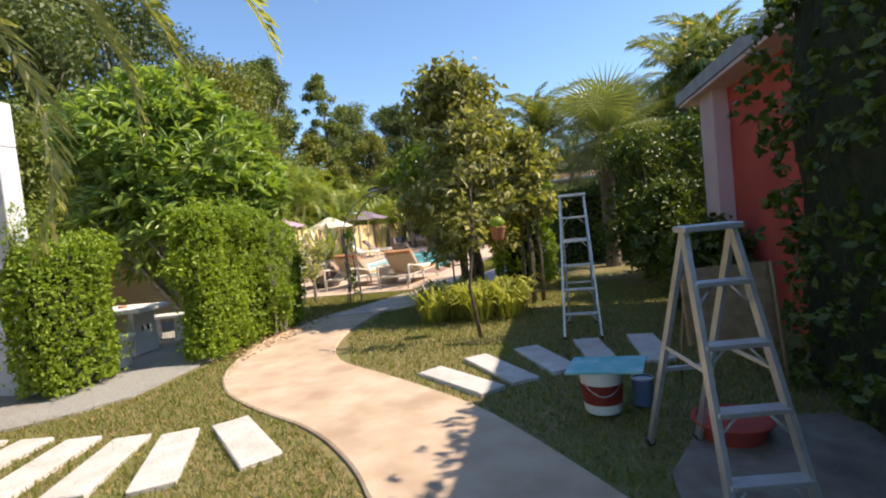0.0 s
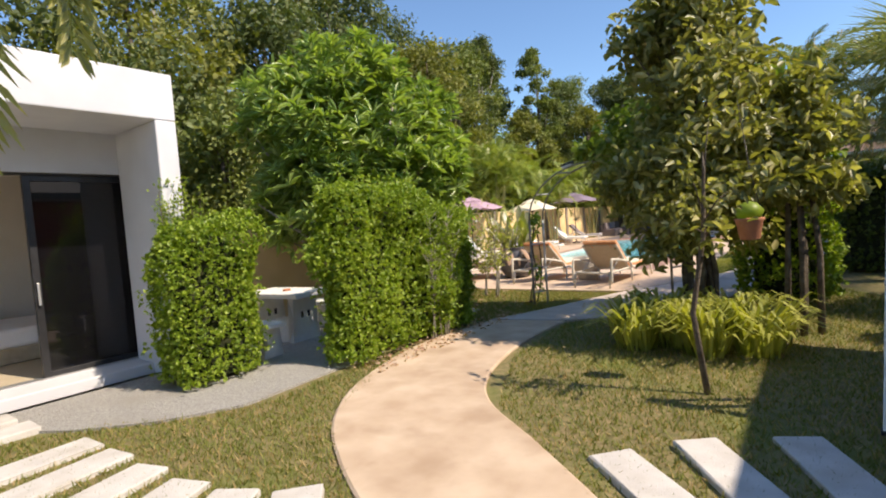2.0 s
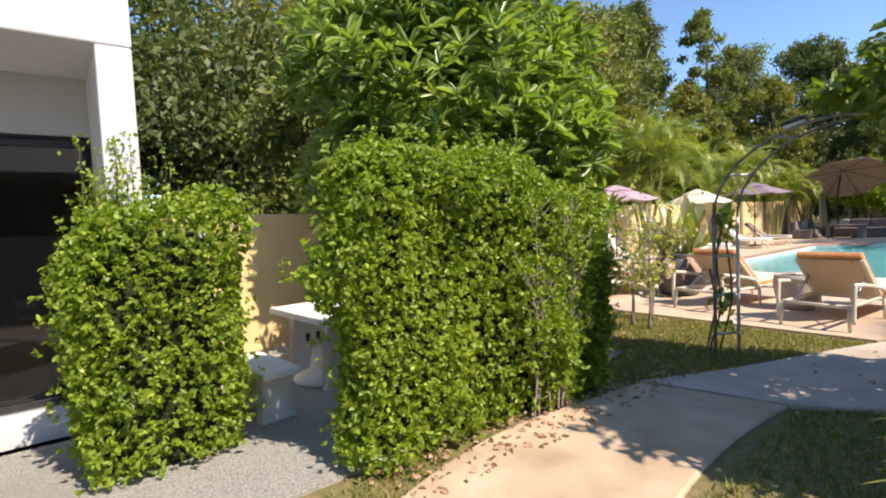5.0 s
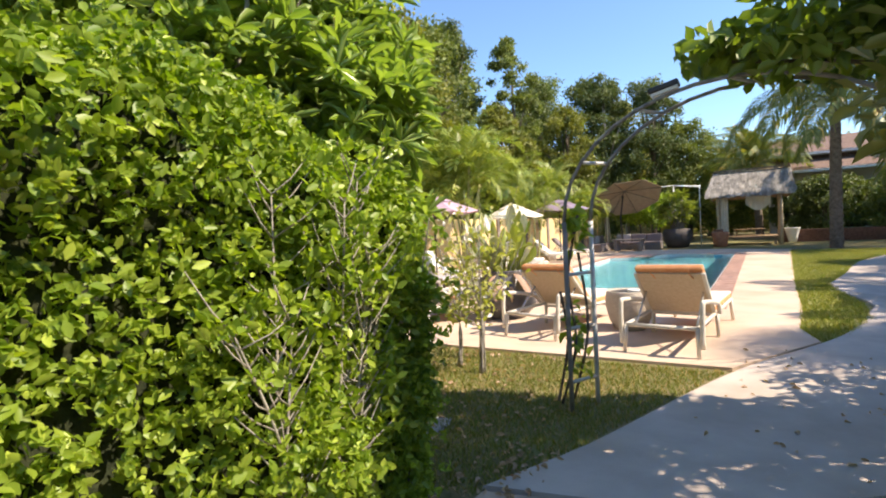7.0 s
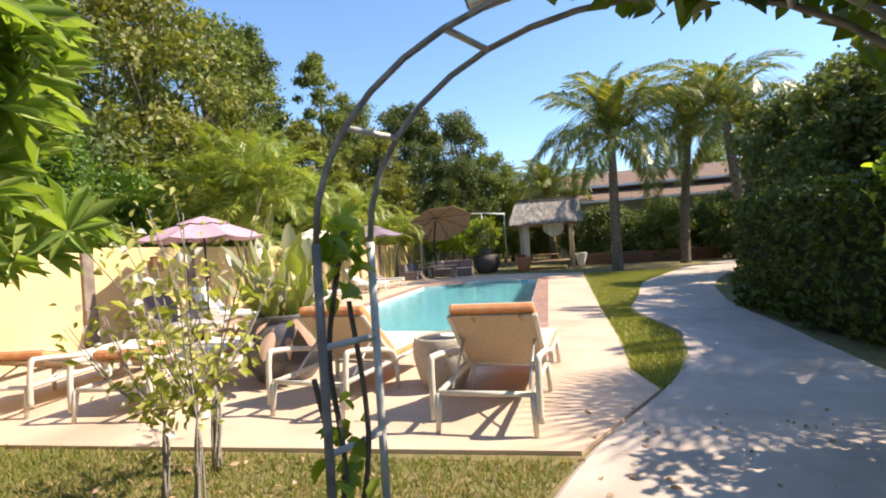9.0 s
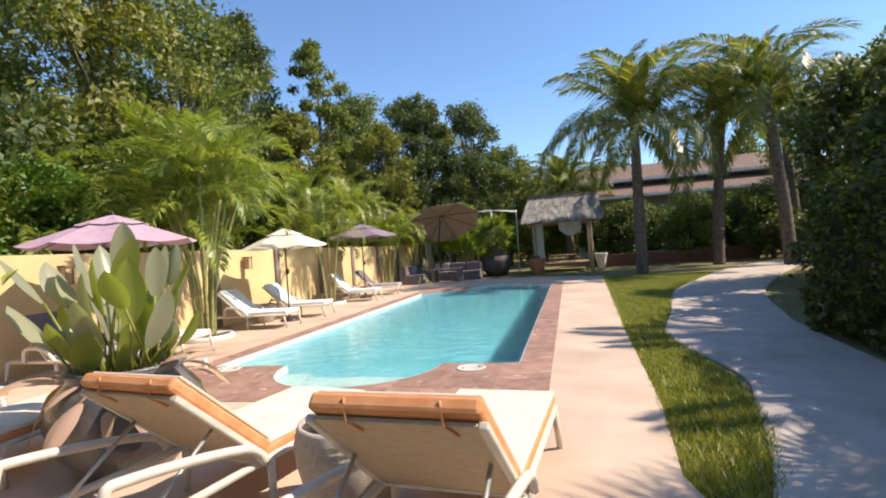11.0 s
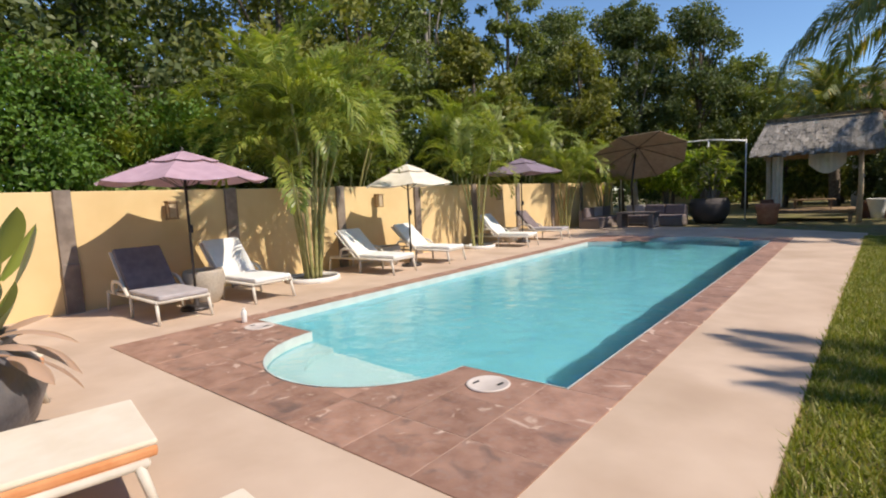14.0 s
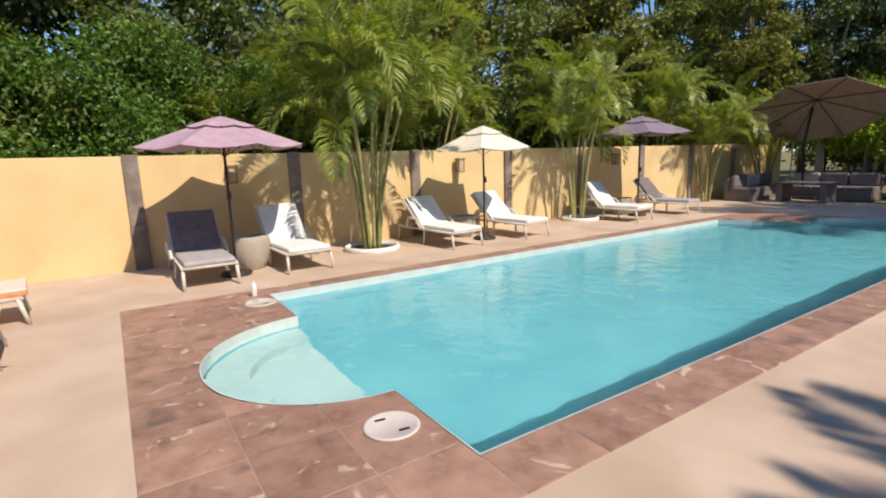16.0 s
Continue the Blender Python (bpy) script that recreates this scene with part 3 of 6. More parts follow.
def red_house():
    h = empty("red_house", pose(0, 0, 0), "red and pale pink rendered house with a grey overhanging roof", "house")
    part("wall", box(3.85, -6.0, -0.1, 4.05, 8.6, 3.0), M_red, h)
    part("end_wall", box(3.85, 8.603, -0.1, 9.0, 8.8, 3.0), M_pink, h, "pale pink rendered end wall")
    part("corner_pier", box(3.65, 8.0, -0.1, 3.847, 8.6, 3.0, 0.01), M_pink, h, "pale pink rendered corner pier")
    bm = bmesh.new()
    prism([(3.5, -6.5), (9.5, -6.5), (9.5, 9.3), (3.5, 9.3)], 2.95, 3.12, bm)
    for v in bm.verts:
        v.co.z += (v.co.x - 3.5) * 0.42
    part("roof", bm, M_roofgrey, h, "grey sheet roof with a deep eave")
    part("soffit", box(3.52, -6.4, 2.90, 3.847, 9.2, 2.945), M_pink, h)
    return h


red_house()


# ---- stepping slabs and steps ----
def slab(name, cx, cy, w, l, rot, z=0.0, t=0.06):
    r = random.Random(int((cx * 37 + cy * 91) * 100))
    bm = box(-w / 2, -l / 2, -t, w / 2, l / 2, 0, 0.012)
    for v in bm.verts:
        v.co.x += r.uniform(-0.006, 0.006)
        v.co.y += r.uniform(-0.006, 0.006)
    return tagged(obj(name, bm, M_slab, at=pose(cx, cy, z, r.uniform(-0.7, 0.7), r.uniform(-0.7, 0.7), rot)), "rectangular pale grey concrete stepping slab set in the lawn", "stepping stone", "stepping slabs across the path")


for cx, cy, rot in ((0.42, 5.17, 47), (0.77, 5.50, 36), (1.22, 5.78, 25), (1.75, 5.95, 8), (2.3, 6.05, 2)):
    slab("stepping_slab", cx, cy, 0.29, 1.02, rot, 0.012)
for cx, cy, rot in ((-1.04, 3.89, 47), (-1.49, 3.61, 30), (-1.96, 3.49, 20), (-2.47, 3.44, 14), (-3.0, 3.42, 8), (-3.5, 3.40, 5)):
    slab("stepping_slab", cx, cy, 0.30, 1.0, rot, 0.012)
for i in range(3):
    tagged(obj("entrance_step", box(-5.3 + i * 0.33, 0.4, -0.05, -4.98 + i * 0.33, 3.6 + i * 0.08, 0.10 - 0.035 * i, 0.012), M_slab), "low pale concrete step before the bungalow door", "step", "steps before the bungalow")


# ---- hedges ----
def box_surface(n, lo, hi, rng, bottom=False):
    """Points and outward normals on the sides and top of a block."""
    lo, hi = np.array(lo), np.array(hi)
    s = hi - lo
    areas = np.array([s[1] * s[2], s[1] * s[2], s[0] * s[2], s[0] * s[2], s[0] * s[1]])
    k = rng.choice(5, n, p=areas / areas.sum())
    p = lo + rng.random((n, 3)) * s
    nm = np.zeros((n, 3))
    for i, (ax, side) in enumerate(((0, 0), (0, 1), (1, 0), (1, 1), (2, 1))):
        q = k == i
        p[q, ax] = hi[ax] if side else lo[ax]
        nm[q, ax] = 1 if side else -1
    return p, nm


def hedge(name, lo, hi, n, leaf, material, label, seed, round_=0.35, tuft=0.0, lumpy=0.16, core=0.16, wisp=None, fall=None):
    rng = np.random.default_rng(seed)
    lo, hi = np.array(lo, float), np.array(hi, float)
    p, nm = box_surface(n, lo, hi, rng)
    c = (lo + hi) / 2
    h = (hi - lo) / 2
    inner = np.clip(p, lo + round_, hi - round_)
    inner[:, 2] = np.clip(p[:, 2], lo[2], hi[2] - round_)
    v = p - inner
    d = np.linalg.norm(v, axis=1, keepdims=True)
    nrm = np.where(d > 1e-4, v / (d + 1e-9), nm)
    p = np.where(d > round_, inner + nrm * round_, p)
    p = p + nrm * (lumps(p, rng, 60, lumpy, 0.28) + lumps(p, rng, 220, lumpy * 0.7, 0.11))[:, None]
    if fall:
        p[:, 2] *= 1 - fall[1] * np.clip((p[:, 1] - fall[0]) / (hi[1] - fall[0]), 0, 1)
    depth = rng.exponential(0.07, n)[:, None]
    p = p - nrm * np.minimum(depth, 0.4)
    if tuft:
        q = rng.random(n) < 0.08
        p[q] += nrm[q] * rng.random((q.sum(), 1)) * tuft
    # leaves sit in small whorls of five on the shoot tips
    w = n // 5
    p, nrm = np.repeat(p[:w], 5, 0), unit(np.repeat(nrm[:w] + rng.normal(size=(w, 3)) * 0.35 + np.array([0, 0, 0.45]), 5, 0))
    n = w * 5
    t1 = unit(np.cross(nrm, np.array([0.31, 0.92, 0.24])))
    t2 = np.cross(nrm, t1)
    a = np.tile(np.arange(5) * 1.257, w) + np.repeat(rng.uniform(0, 6.28, w), 5)
    d = unit(nrm * rng.uniform(0.3, 1.0, (n, 1)) + t1 * np.cos(a)[:, None] + t2 * np.sin(a)[:, None] + rng.normal(size=(n, 3)) * 0.25)
    p = p + rng.normal(size=(n, 3)) * leaf * 0.22
    ln = leaf * rng.uniform(0.55, 1.25, n)
    ob = empty(name, pose(0, 0, 0), label, "hedge")
    leaf_mesh("leaves", p, d, ln, ln * rng.uniform(0.42, 0.58, n), material, ob, rng, fold=0.1, droop=0.06)
    # solid block behind the leaves, coloured near-black as the shade inside the hedge
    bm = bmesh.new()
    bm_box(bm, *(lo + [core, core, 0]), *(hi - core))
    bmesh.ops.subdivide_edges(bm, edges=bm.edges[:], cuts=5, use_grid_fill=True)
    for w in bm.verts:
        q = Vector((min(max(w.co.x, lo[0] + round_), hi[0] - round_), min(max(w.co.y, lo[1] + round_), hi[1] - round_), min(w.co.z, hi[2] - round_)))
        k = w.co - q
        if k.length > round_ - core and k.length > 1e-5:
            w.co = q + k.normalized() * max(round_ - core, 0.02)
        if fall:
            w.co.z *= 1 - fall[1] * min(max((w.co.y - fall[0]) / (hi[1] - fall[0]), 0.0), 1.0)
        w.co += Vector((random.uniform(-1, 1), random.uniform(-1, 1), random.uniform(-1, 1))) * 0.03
    part("shade_core", bm, M_core_shade, ob, "near-black solid core with the hedge's inner shade as its colour")
    if wisp:
        tips = []
        for i in range(15):
            x, y = wisp[0] + rng.normal() * 0.13, wisp[1] + rng.normal() * 0.16
            top = wisp[2] - abs(rng.normal()) * 0.2
            q = [Vector((x + (k / 6) ** 2 * rng.normal() * 0.05, y, hi[2] - 0.25 + (top - hi[2] + 0.25) * k / 6)) for k in range(7)]
            part("shoot", tube(q, [0.006 - 0.0007 * k for k in range(7)], 5), M_bark, ob)
            tips += [tuple(v) for v in q[1:]]
        tips = np.array(tips)
        k = 900
        q = tips[rng.integers(0, len(tips), k)] + rng.normal(size=(k, 3)) * 0.035
        sz = leaf * rng.uniform(0.5, 1.0, k)
        leaf_mesh("shoot_leaves", q, unit(rng.normal(size=(k, 3)) + np.array([0, 0, 0.5])), sz, sz * 0.5, material, ob, rng)
    for i in range(10):
        x, y = rng.uniform(lo[0] + 0.25, hi[0] - 0.25), rng.uniform(lo[1] + 0.25, hi[1] - 0.25)
        part("stem", tube([(x, y, -0.04), (x + rng.uniform(-.05, .05), y + rng.uniform(-.05, .05), 0.35)], [0.018, 0.012], 6), M_bark, ob)
    return ob


# near-black green: the hedge's inner shade put into the core's colour
M_core_shade = mat("hedge_core_shade", (0.012, 0.018, 0.006), (0.035, 0.04, 0.014), 1.0, 14, 1.0, 25)
hedge("hedge", (-3.55, 6.22, 0.04), (-3.04, 8.85, 2.05), 90000, 0.047, M_hedge, "dense clipped bright green hedge block beside the path", 11, 0.26, 0.16, 0.13, fall=(7.5, 0.22))
hedge("hedge", (-4.68, 4.84, 0.04), (-3.98, 5.84, 1.7), 26000, 0.047, M_hedge, "narrow clipped yellow-green hedge column beside the bungalow", 12, 0.33, 0.14, 0.085, 0.14, wisp=(-4.45, 5.15, 2.25))
hedge("hedge", (0.2, 11.2, 0.04), (1.3, 12.2, 1.85), 9000, 0.08, M_hedge, "clipped green hedge beyond the bushy tree", 13, 0.4, 0.15)
hedge("hedge", (1.45, 14.8, 0.02), (3.4, 19.2, 2.02), 22000, 0.09, M_hedge2, "tall dark green hedge along the grey path", 14, 0.35, 0.1)
hedge("hedge", (3.1, -3.0, 0.02), (3.8, 5.1, 3.0), 20000, 0.09, M_hedge2, "tall dark leafy hedge against the red house wall", 15, 0.3, 0.2)


# ---- trees, palms, shrubs ----
def blob_points(n, blobs, rng, shell=0.5):
    """Points near the outside of a set of ellipsoids (x, y, z, rx, ry, rz), and their outward directions."""
    b = np.array(blobs, float)
    w = b[:, 3] * b[:, 4] + b[:, 4] * b[:, 5]
    k = rng.choice(len(b), n, p=w / w.sum())
    d = unit(rng.normal(size=(n, 3)))
    r = 1 - shell * rng.random(n)[:, None] ** 2
    return b[k, :3] + d * r * b[k, 3:], d


def crown_blobs(rng, cx, cy, z0, z1, rx, ry, count, size):
    """Uneven clumps that fill a crown."""
    out = []
    for i in range(count):
        t = rng.random()
        z = z0 + (z1 - z0) * t
        k = math.sqrt(max(0.05, 1 - (2 * t - 0.85) ** 2 / 1.4))
        a, q = rng.uniform(0, 2 * math.pi), math.sqrt(rng.random())
        s = size * rng.uniform(0.6, 1.25)
        out.append((cx + rx * k * q * math.cos(a), cy + ry * k * q * math.sin(a), z, s, s, s * 0.72))
    return out


def limbs(x, y, z0, blobs, r, rng, count, lean=0.3):
    """A trunk and limbs that reach for some of the clumps."""
    bm = bmesh.new()
    b = np.array(blobs)
    top = b[:, 2].max()
    fork = z0
    tx, ty = b[:, 0].mean(), b[:, 1].mean()
    pts = [(x, y, -0.1), (x + (tx - x) * 0.15 + rng.uniform(-.1, .1), y + (ty - y) * 0.15, fork * 0.5), (x + (tx - x) * 0.4, y + (ty - y) * 0.4, fork), (tx, ty, fork + (top - fork) * 0.55), (tx, ty, top - 0.3)]
    tube(pts, [r * 1.25, r, r * 0.85, r * 0.5, r * 0.12], 8, bm)
    for i in rng.choice(len(b), min(count, len(b)), replace=False):
        e = Vector(b[i, :3])
        h = min(fork + (e.z - fork) * 0.3, e.z)
        s = Vector(pts[2]).lerp(Vector(pts[3]), max(0.0, min(1.0, (h - fork) / max(0.1, (top - fork) * 0.55))))
        m = s.lerp(e, 0.5) + Vector((0, 0, 0.12 * (e - s).length))
        tube([s, m, e], [r * 0.42, r * 0.26, r * 0.07], 6, bm)
    return bm


def tree(name, x, y, z0, z1, rx, ry, count, size, n, leaf, material, label, seed, r=0.16, bark=None, category="tree", fine=False, cx=None, cy=None, width=0.5, stems=1, shell=0.7):
    rng = np.random.default_rng(seed)
    blobs = crown_blobs(rng, x if cx is None else cx, y if cy is None else cy, z0, z1, rx, ry, count, size)
    ob = empty(name, pose(0, 0, 0), label, category)
    for i in range(stems):
        a = 2 * math.pi * i / max(stems, 1)
        part("trunk", limbs(x + (0.16 * math.cos(a) if stems > 1 else 0), y + (0.16 * math.sin(a) if stems > 1 else 0), z0 + 0.15 * (z1 - z0), blobs, r, rng, 10 if stems == 1 else 4), bark or M_bark, ob)
    p, d = blob_points(n, blobs, rng, shell)
    p = p + rng.normal(size=p.shape) * size * 0.22
    ln = leaf * rng.uniform(0.6, 1.3, n)
    dd = unit(d * 0.6 + rng.normal(size=(n, 3)) * 0.6 + np.array([0, 0, -0.1]))
    leaf_mesh("crown", p, dd, ln, ln * width, material, ob, rng, fine=fine)
    return ob


def frond_mesh(name, length, up, droop, pairs, leaflet, width, seed, material, hang=0.5, vee=0.35):
    """A feather palm leaf along +x from the origin."""
    rng = np.random.default_rng(seed)
    k = 14
    pts, ang, q = [], up, np.zeros(3)
    for i in range(k + 1):
        pts.append(q.copy())
        q = q + np.array([math.cos(ang), 0, math.sin(ang)]) * length / k
        ang -= droop / k * (0.5 + i / k)
    pts = np.array(pts)
    v, f = [], []

    def strip(path, w0, w1, side):
        i0 = len(v)
        m = len(path)
        for j, c in enumerate(path):
            w = w0 + (w1 - w0) * j / (m - 1)
            v.extend([tuple(c - side * w), tuple(c + side * w)])
        for j in range(m - 1):
            a = i0 + 2 * j
            f.append((a, a + 1, a + 3, a + 2))
    strip(pts, 0.018 * length / 2, 0.003, np.array([0, 1.0, 0]))
    strip(pts, 0.018 * length / 2, 0.003, np.array([0, 0, 1.0]))
    for i in range(pairs):
        t = 0.12 + 0.88 * i / pairs + rng.uniform(-0.005, 0.005)
        s = t * k
        a = int(min(s, k - 1))
        c = pts[a] + (pts[a + 1] - pts[a]) * (s - a)
        tg = (pts[a + 1] - pts[a]) / np.linalg.norm(pts[a + 1] - pts[a])
        nup = np.array([-tg[2], 0, tg[0]])
        ll = leaflet * (0.45 + 1.1 * math.sin(math.pi * min(1, t * 0.9 + 0.08))) * rng.uniform(0.85, 1.1) * 0.75
        for sgn in (-1, 1):
            d = np.array([0, sgn, 0]) * 0.8 + tg * (0.55 + 0.3 * t) + nup * vee * rng.uniform(0.3, 1.2)
            d /= np.linalg.norm(d)
            e1 = c + d * ll * 0.5
            e2 = e1 + (d * 0.5 + np.array([0, 0, -hang * rng.uniform(0.5, 1.3)])) * ll * 0.5
            w = width * rng.uniform(0.8, 1.1)
            sd = np.cross(d, nup)
            sd /= np.linalg.norm(sd)
            i0 = len(v)
            v.extend([tuple(c), tuple(e1 + sd * w), tuple(e1 - sd * w), tuple(e2)])
            f.append((i0, i0 + 1, i0 + 3, i0 + 2))
    me = bpy.data.meshes.new(name)
    me.from_pydata(v, [], f)
    me.materials.append(material)
    return me


FRONDS = {}


def fronds(kind, **kw):
    if kind not in FRONDS:
        FRONDS[kind] = [frond_mesh("frond", seed=i * 7 + len(kind), **{**kw, "droop": kw["droop"] * (0.75 + 0.25 * i), "up": kw["up"]}) for i in range(3)]
    return FRONDS[kind]


def add_frond(parent, me, m, label=""):
    ob = new("frond", me)
    ob.parent = parent
    ob.matrix_basis = m
    if label:
        ob["label"] = label
    return ob


def ringed_trunk(points, r0, r1, rings):
    """A palm trunk with leaf-scar rings."""
    p = smooth3(points, 10)
    n = max(rings * 2, 8)
    q, rad = [], []
    for i in range(n + 1):
        s = i / n * (len(p) - 1)
        a = min(int(s), len(p) - 2)
        q.append(p[a].lerp(p[a + 1], s - a))
        rad.append((r0 + (r1 - r0) * i / n) * (1.07 if i % 2 else 0.95))
    return tube(q, rad, 10)


def smooth3(points, k=6):
    p = [Vector(q) for q in points]
    out = []
    for i in range(len(p) - 1):
        a, b, c, d = p[max(i - 1, 0)], p[i], p[i + 1], p[min(i + 2, len(p) - 1)]
        for j in range(k):
            t = j / k
            out.append(0.5 * ((2 * b) + (c - a) * t + (2 * a - 5 * b + 4 * c - d) * t * t + (3 * b - a - 3 * c + d) * t ** 3))
    return out + [p[-1]]


def coconut_palm(x, y, h, lean, seed, count=20, scale=1.0, label="tall coconut palm with arching feathery fronds", dry=2):
    rng = random.Random(seed)
    ob = empty("coconut_palm", pose(x, y, 0), label, "palm tree", "coconut palms of the garden")
    lx, ly = lean
    part("trunk", ringed_trunk([(0, 0, -0.1), (lx * 0.2, ly * 0.2, h * 0.35), (lx * 0.65, ly * 0.65, h * 0.75), (lx, ly, h)], 0.25, 0.17, 24), M_cocotrunk, ob)
    fm = fronds("coco", length=2.9, up=0.4, droop=1.8, pairs=70, leaflet=0.8, width=0.024, material=M_coco, hang=0.9)
    for i in range(count):
        t = i / count
        tilt = -80 + 112 * t + rng.uniform(-8, 8)
        s = scale * rng.uniform(0.85, 1.1) * (1.0 if t > 0.15 else 0.8)
        add_frond(ob, fm[i % 3], Matrix.Translation((lx, ly, h)) @ pose(0, 0, 0, rng.uniform(-12, 12), tilt, 137.5 * i + rng.uniform(-14, 14)) @ Matrix.Scale(s, 4))
    spear = tube([(lx, ly, h), (lx + 0.1, ly, h + 1.3 * scale), (lx + 0.22, ly, h + 2.1 * scale)], [0.05, 0.03, 0.006], 6)
    part("spear_leaf", spear, M_coco, ob)
    for i in range(5):
        a = i * 1.26
        bm = bmesh.new()
        bmesh.ops.create_uvsphere(bm, u_segments=10, v_segments=8, radius=0.1)
        part("coconut", bm, M_lily, ob, "yellow-green coconut", pose(lx + 0.2 * math.cos(a), ly + 0.2 * math.sin(a), h - 0.22))
    return ob


def areca_palm(x, y, h, seed, canes=8, label="clumped areca palm with yellow-green canes", spread=0.28, scale=1.0):
    rng = random.Random(seed)
    ob = empty("areca_palm", pose(x, y, 0), label, "palm", "areca palms along the wall")
    fm = fronds("areca", length=1.95, up=0.5, droop=2.0, pairs=44, leaflet=0.56, width=0.021, material=M_areca, hang=0.45, vee=0.5)
    for c in range(canes):
        a = 2 * math.pi * c / canes + rng.uniform(-0.3, 0.3)
        hh = h * rng.uniform(0.45, 0.78)
        bx, by = 0.13 * math.cos(a), 0.13 * math.sin(a)
        ex, ey = bx + spread * hh * math.cos(a) * rng.uniform(0.5, 1.3), by + spread * hh * math.sin(a) * rng.uniform(0.5, 1.3)
        part("cane", ringed_trunk([(bx, by, -0.02), (bx + (ex - bx) * 0.35, by + (ey - by) * 0.35, hh * 0.55), (ex, ey, hh)], 0.038, 0.025, 7), M_cane, ob)
        for i in range(6):
            tilt = -64 + 62 * (i / 5) + rng.uniform(-8, 8)
            add_frond(ob, fm[i % 3], Matrix.Translation((ex, ey, hh)) @ pose(0, 0, 0, rng.uniform(-15, 15), tilt, 137.5 * i + c * 40) @ Matrix.Scale(scale * rng.uniform(0.75, 1.12), 4))
    return ob


def planter_ring(x, y, r):
    bm = lathe([(r - 0.06, -0.02), (r, -0.02), (r, 0.075), (r - 0.02, 0.09), (r - 0.06, 0.09), (r - 0.07, 0.02)], 32)
    ob = tagged(obj("planter_ring", bm, M_wpaint, at=pose(x, y, 0)), "low round white-painted concrete planter edging", "planter", "palm planters on the terrace")
    part("soil", lathe([(0.001, 0.05), (r - 0.065, 0.03)], 24), M_soil, ob, "dark planter soil")
    return ob


# palms by the wall
planter_ring(-9.0, 19.65, 0.52)
areca_palm(-9.0, 19.65, 4.4, 3, 11, "tall clumped areca palm in a white ring planter", 0.22, 1.05)
planter_ring(-9.2, 25.6, 0.46)
areca_palm(-9.2, 25.5, 4.3, 5, 4, "slim areca palm in a white ring planter", 0.16, 0.95)
for i, (x, y, h) in enumerate(((-9.6, 32.0, 3.6), (-10.8, 27.0, 4.4), (-9.3, 35.3, 3.6), (-11.0, 22.3, 4.2), (-10.9, 31.0, 4.8), (-12.0, 12.5, 4.2), (-12.0, 18.2, 3.9))):
    areca_palm(x, y, h, 20 + i, 7, "leafy areca palm beside the yellow wall", 0.22, 0.88)
coconut_palm(1.05, 32.6, 5.9, (0.1, 0.2), 1, 30, 1.5)
coconut_palm(4.7, 35.8, 6.6, (0.6, 0.3), 2, 22, 1.4)
coconut_palm(6.5, 33.0, 6.6, (-0.4, 0.3), 4, 22, 1.4)
coconut_palm(5.7, 16.6, 4.7, (-0.2, 0.0), 9, 14, 0.88)
coconut_palm(7.6, 19.8, 5.4, (-0.4, -0.2), 6, 24, 1.1)
coconut_palm(-1.6, 45.0, 4.6, (-0.3, 0.0), 7, 28, 1.35, "coconut palm with yellowing fronds behind the thatched pavilion")
coconut_palm(9.5, 40.0, 6.5, (-0.3, 0.0), 8, 20, 1.2)

# palm whose fronds hang over the start of the path
over = empty("date_palm", pose(-2.3, 2.15, 0), "leaning palm with long hanging narrow fronds", "palm tree")
part("trunk", ringed_trunk([(-0.1, -0.2, -0.1), (0, 0, 1.8), (0.1, 0.1, 3.7)], 0.16, 0.12, 14), M_cocotrunk, over)
fm = fronds("date", length=2.0, up=0.5, droop=2.5, pairs=60, leaflet=0.42, width=0.012, material=M_areca, hang=0.5)
for i in range(16):
    if 7 <= i <= 12:
        add_frond(over, fm[i % 3], Matrix.Translation((0.1, 0.1, 3.7)) @ pose(0, 0, 0, 0, -35 + 5 * (i % 6), 22.5 * i + 8) @ Matrix.Scale(1.5 + 0.1 * (i % 3), 4))
over2 = copy_thing(over, pose(0.5, -2.4, 0.05, 0, 0, 40))
long_frond = frond_mesh("frond", 2.4, 0.5, 1.7, 64, 0.40, 0.02, 91, M_datefrond, 0.15)
tip = Vector(long_frond.vertices[28].co)
for tx, ty, tz in ((-1.45, 2.8, 1.55), (-0.95, 3.15, 2.2), (-0.7, 3.3, 2.5), (-0.15, 3.45, 2.66), (0.3, 3.0, 2.8), (-1.6, 1.2, 2.3)):
    q = Vector((tx, ty, tz)) - Vector((-2.2, 2.25, 3.7))
    h = math.hypot(q.x, q.y)
    turn = math.degrees(math.atan2(tip.z, tip.x) - math.atan2(q.z, h))
    add_frond(over, long_frond, Matrix.Translation((0.1, 0.1, 3.7)) @ pose(0, 0, 0, 0, turn, math.degrees(math.atan2(q.y, q.x))) @ Matrix.Scale(q.length / tip.length, 4))


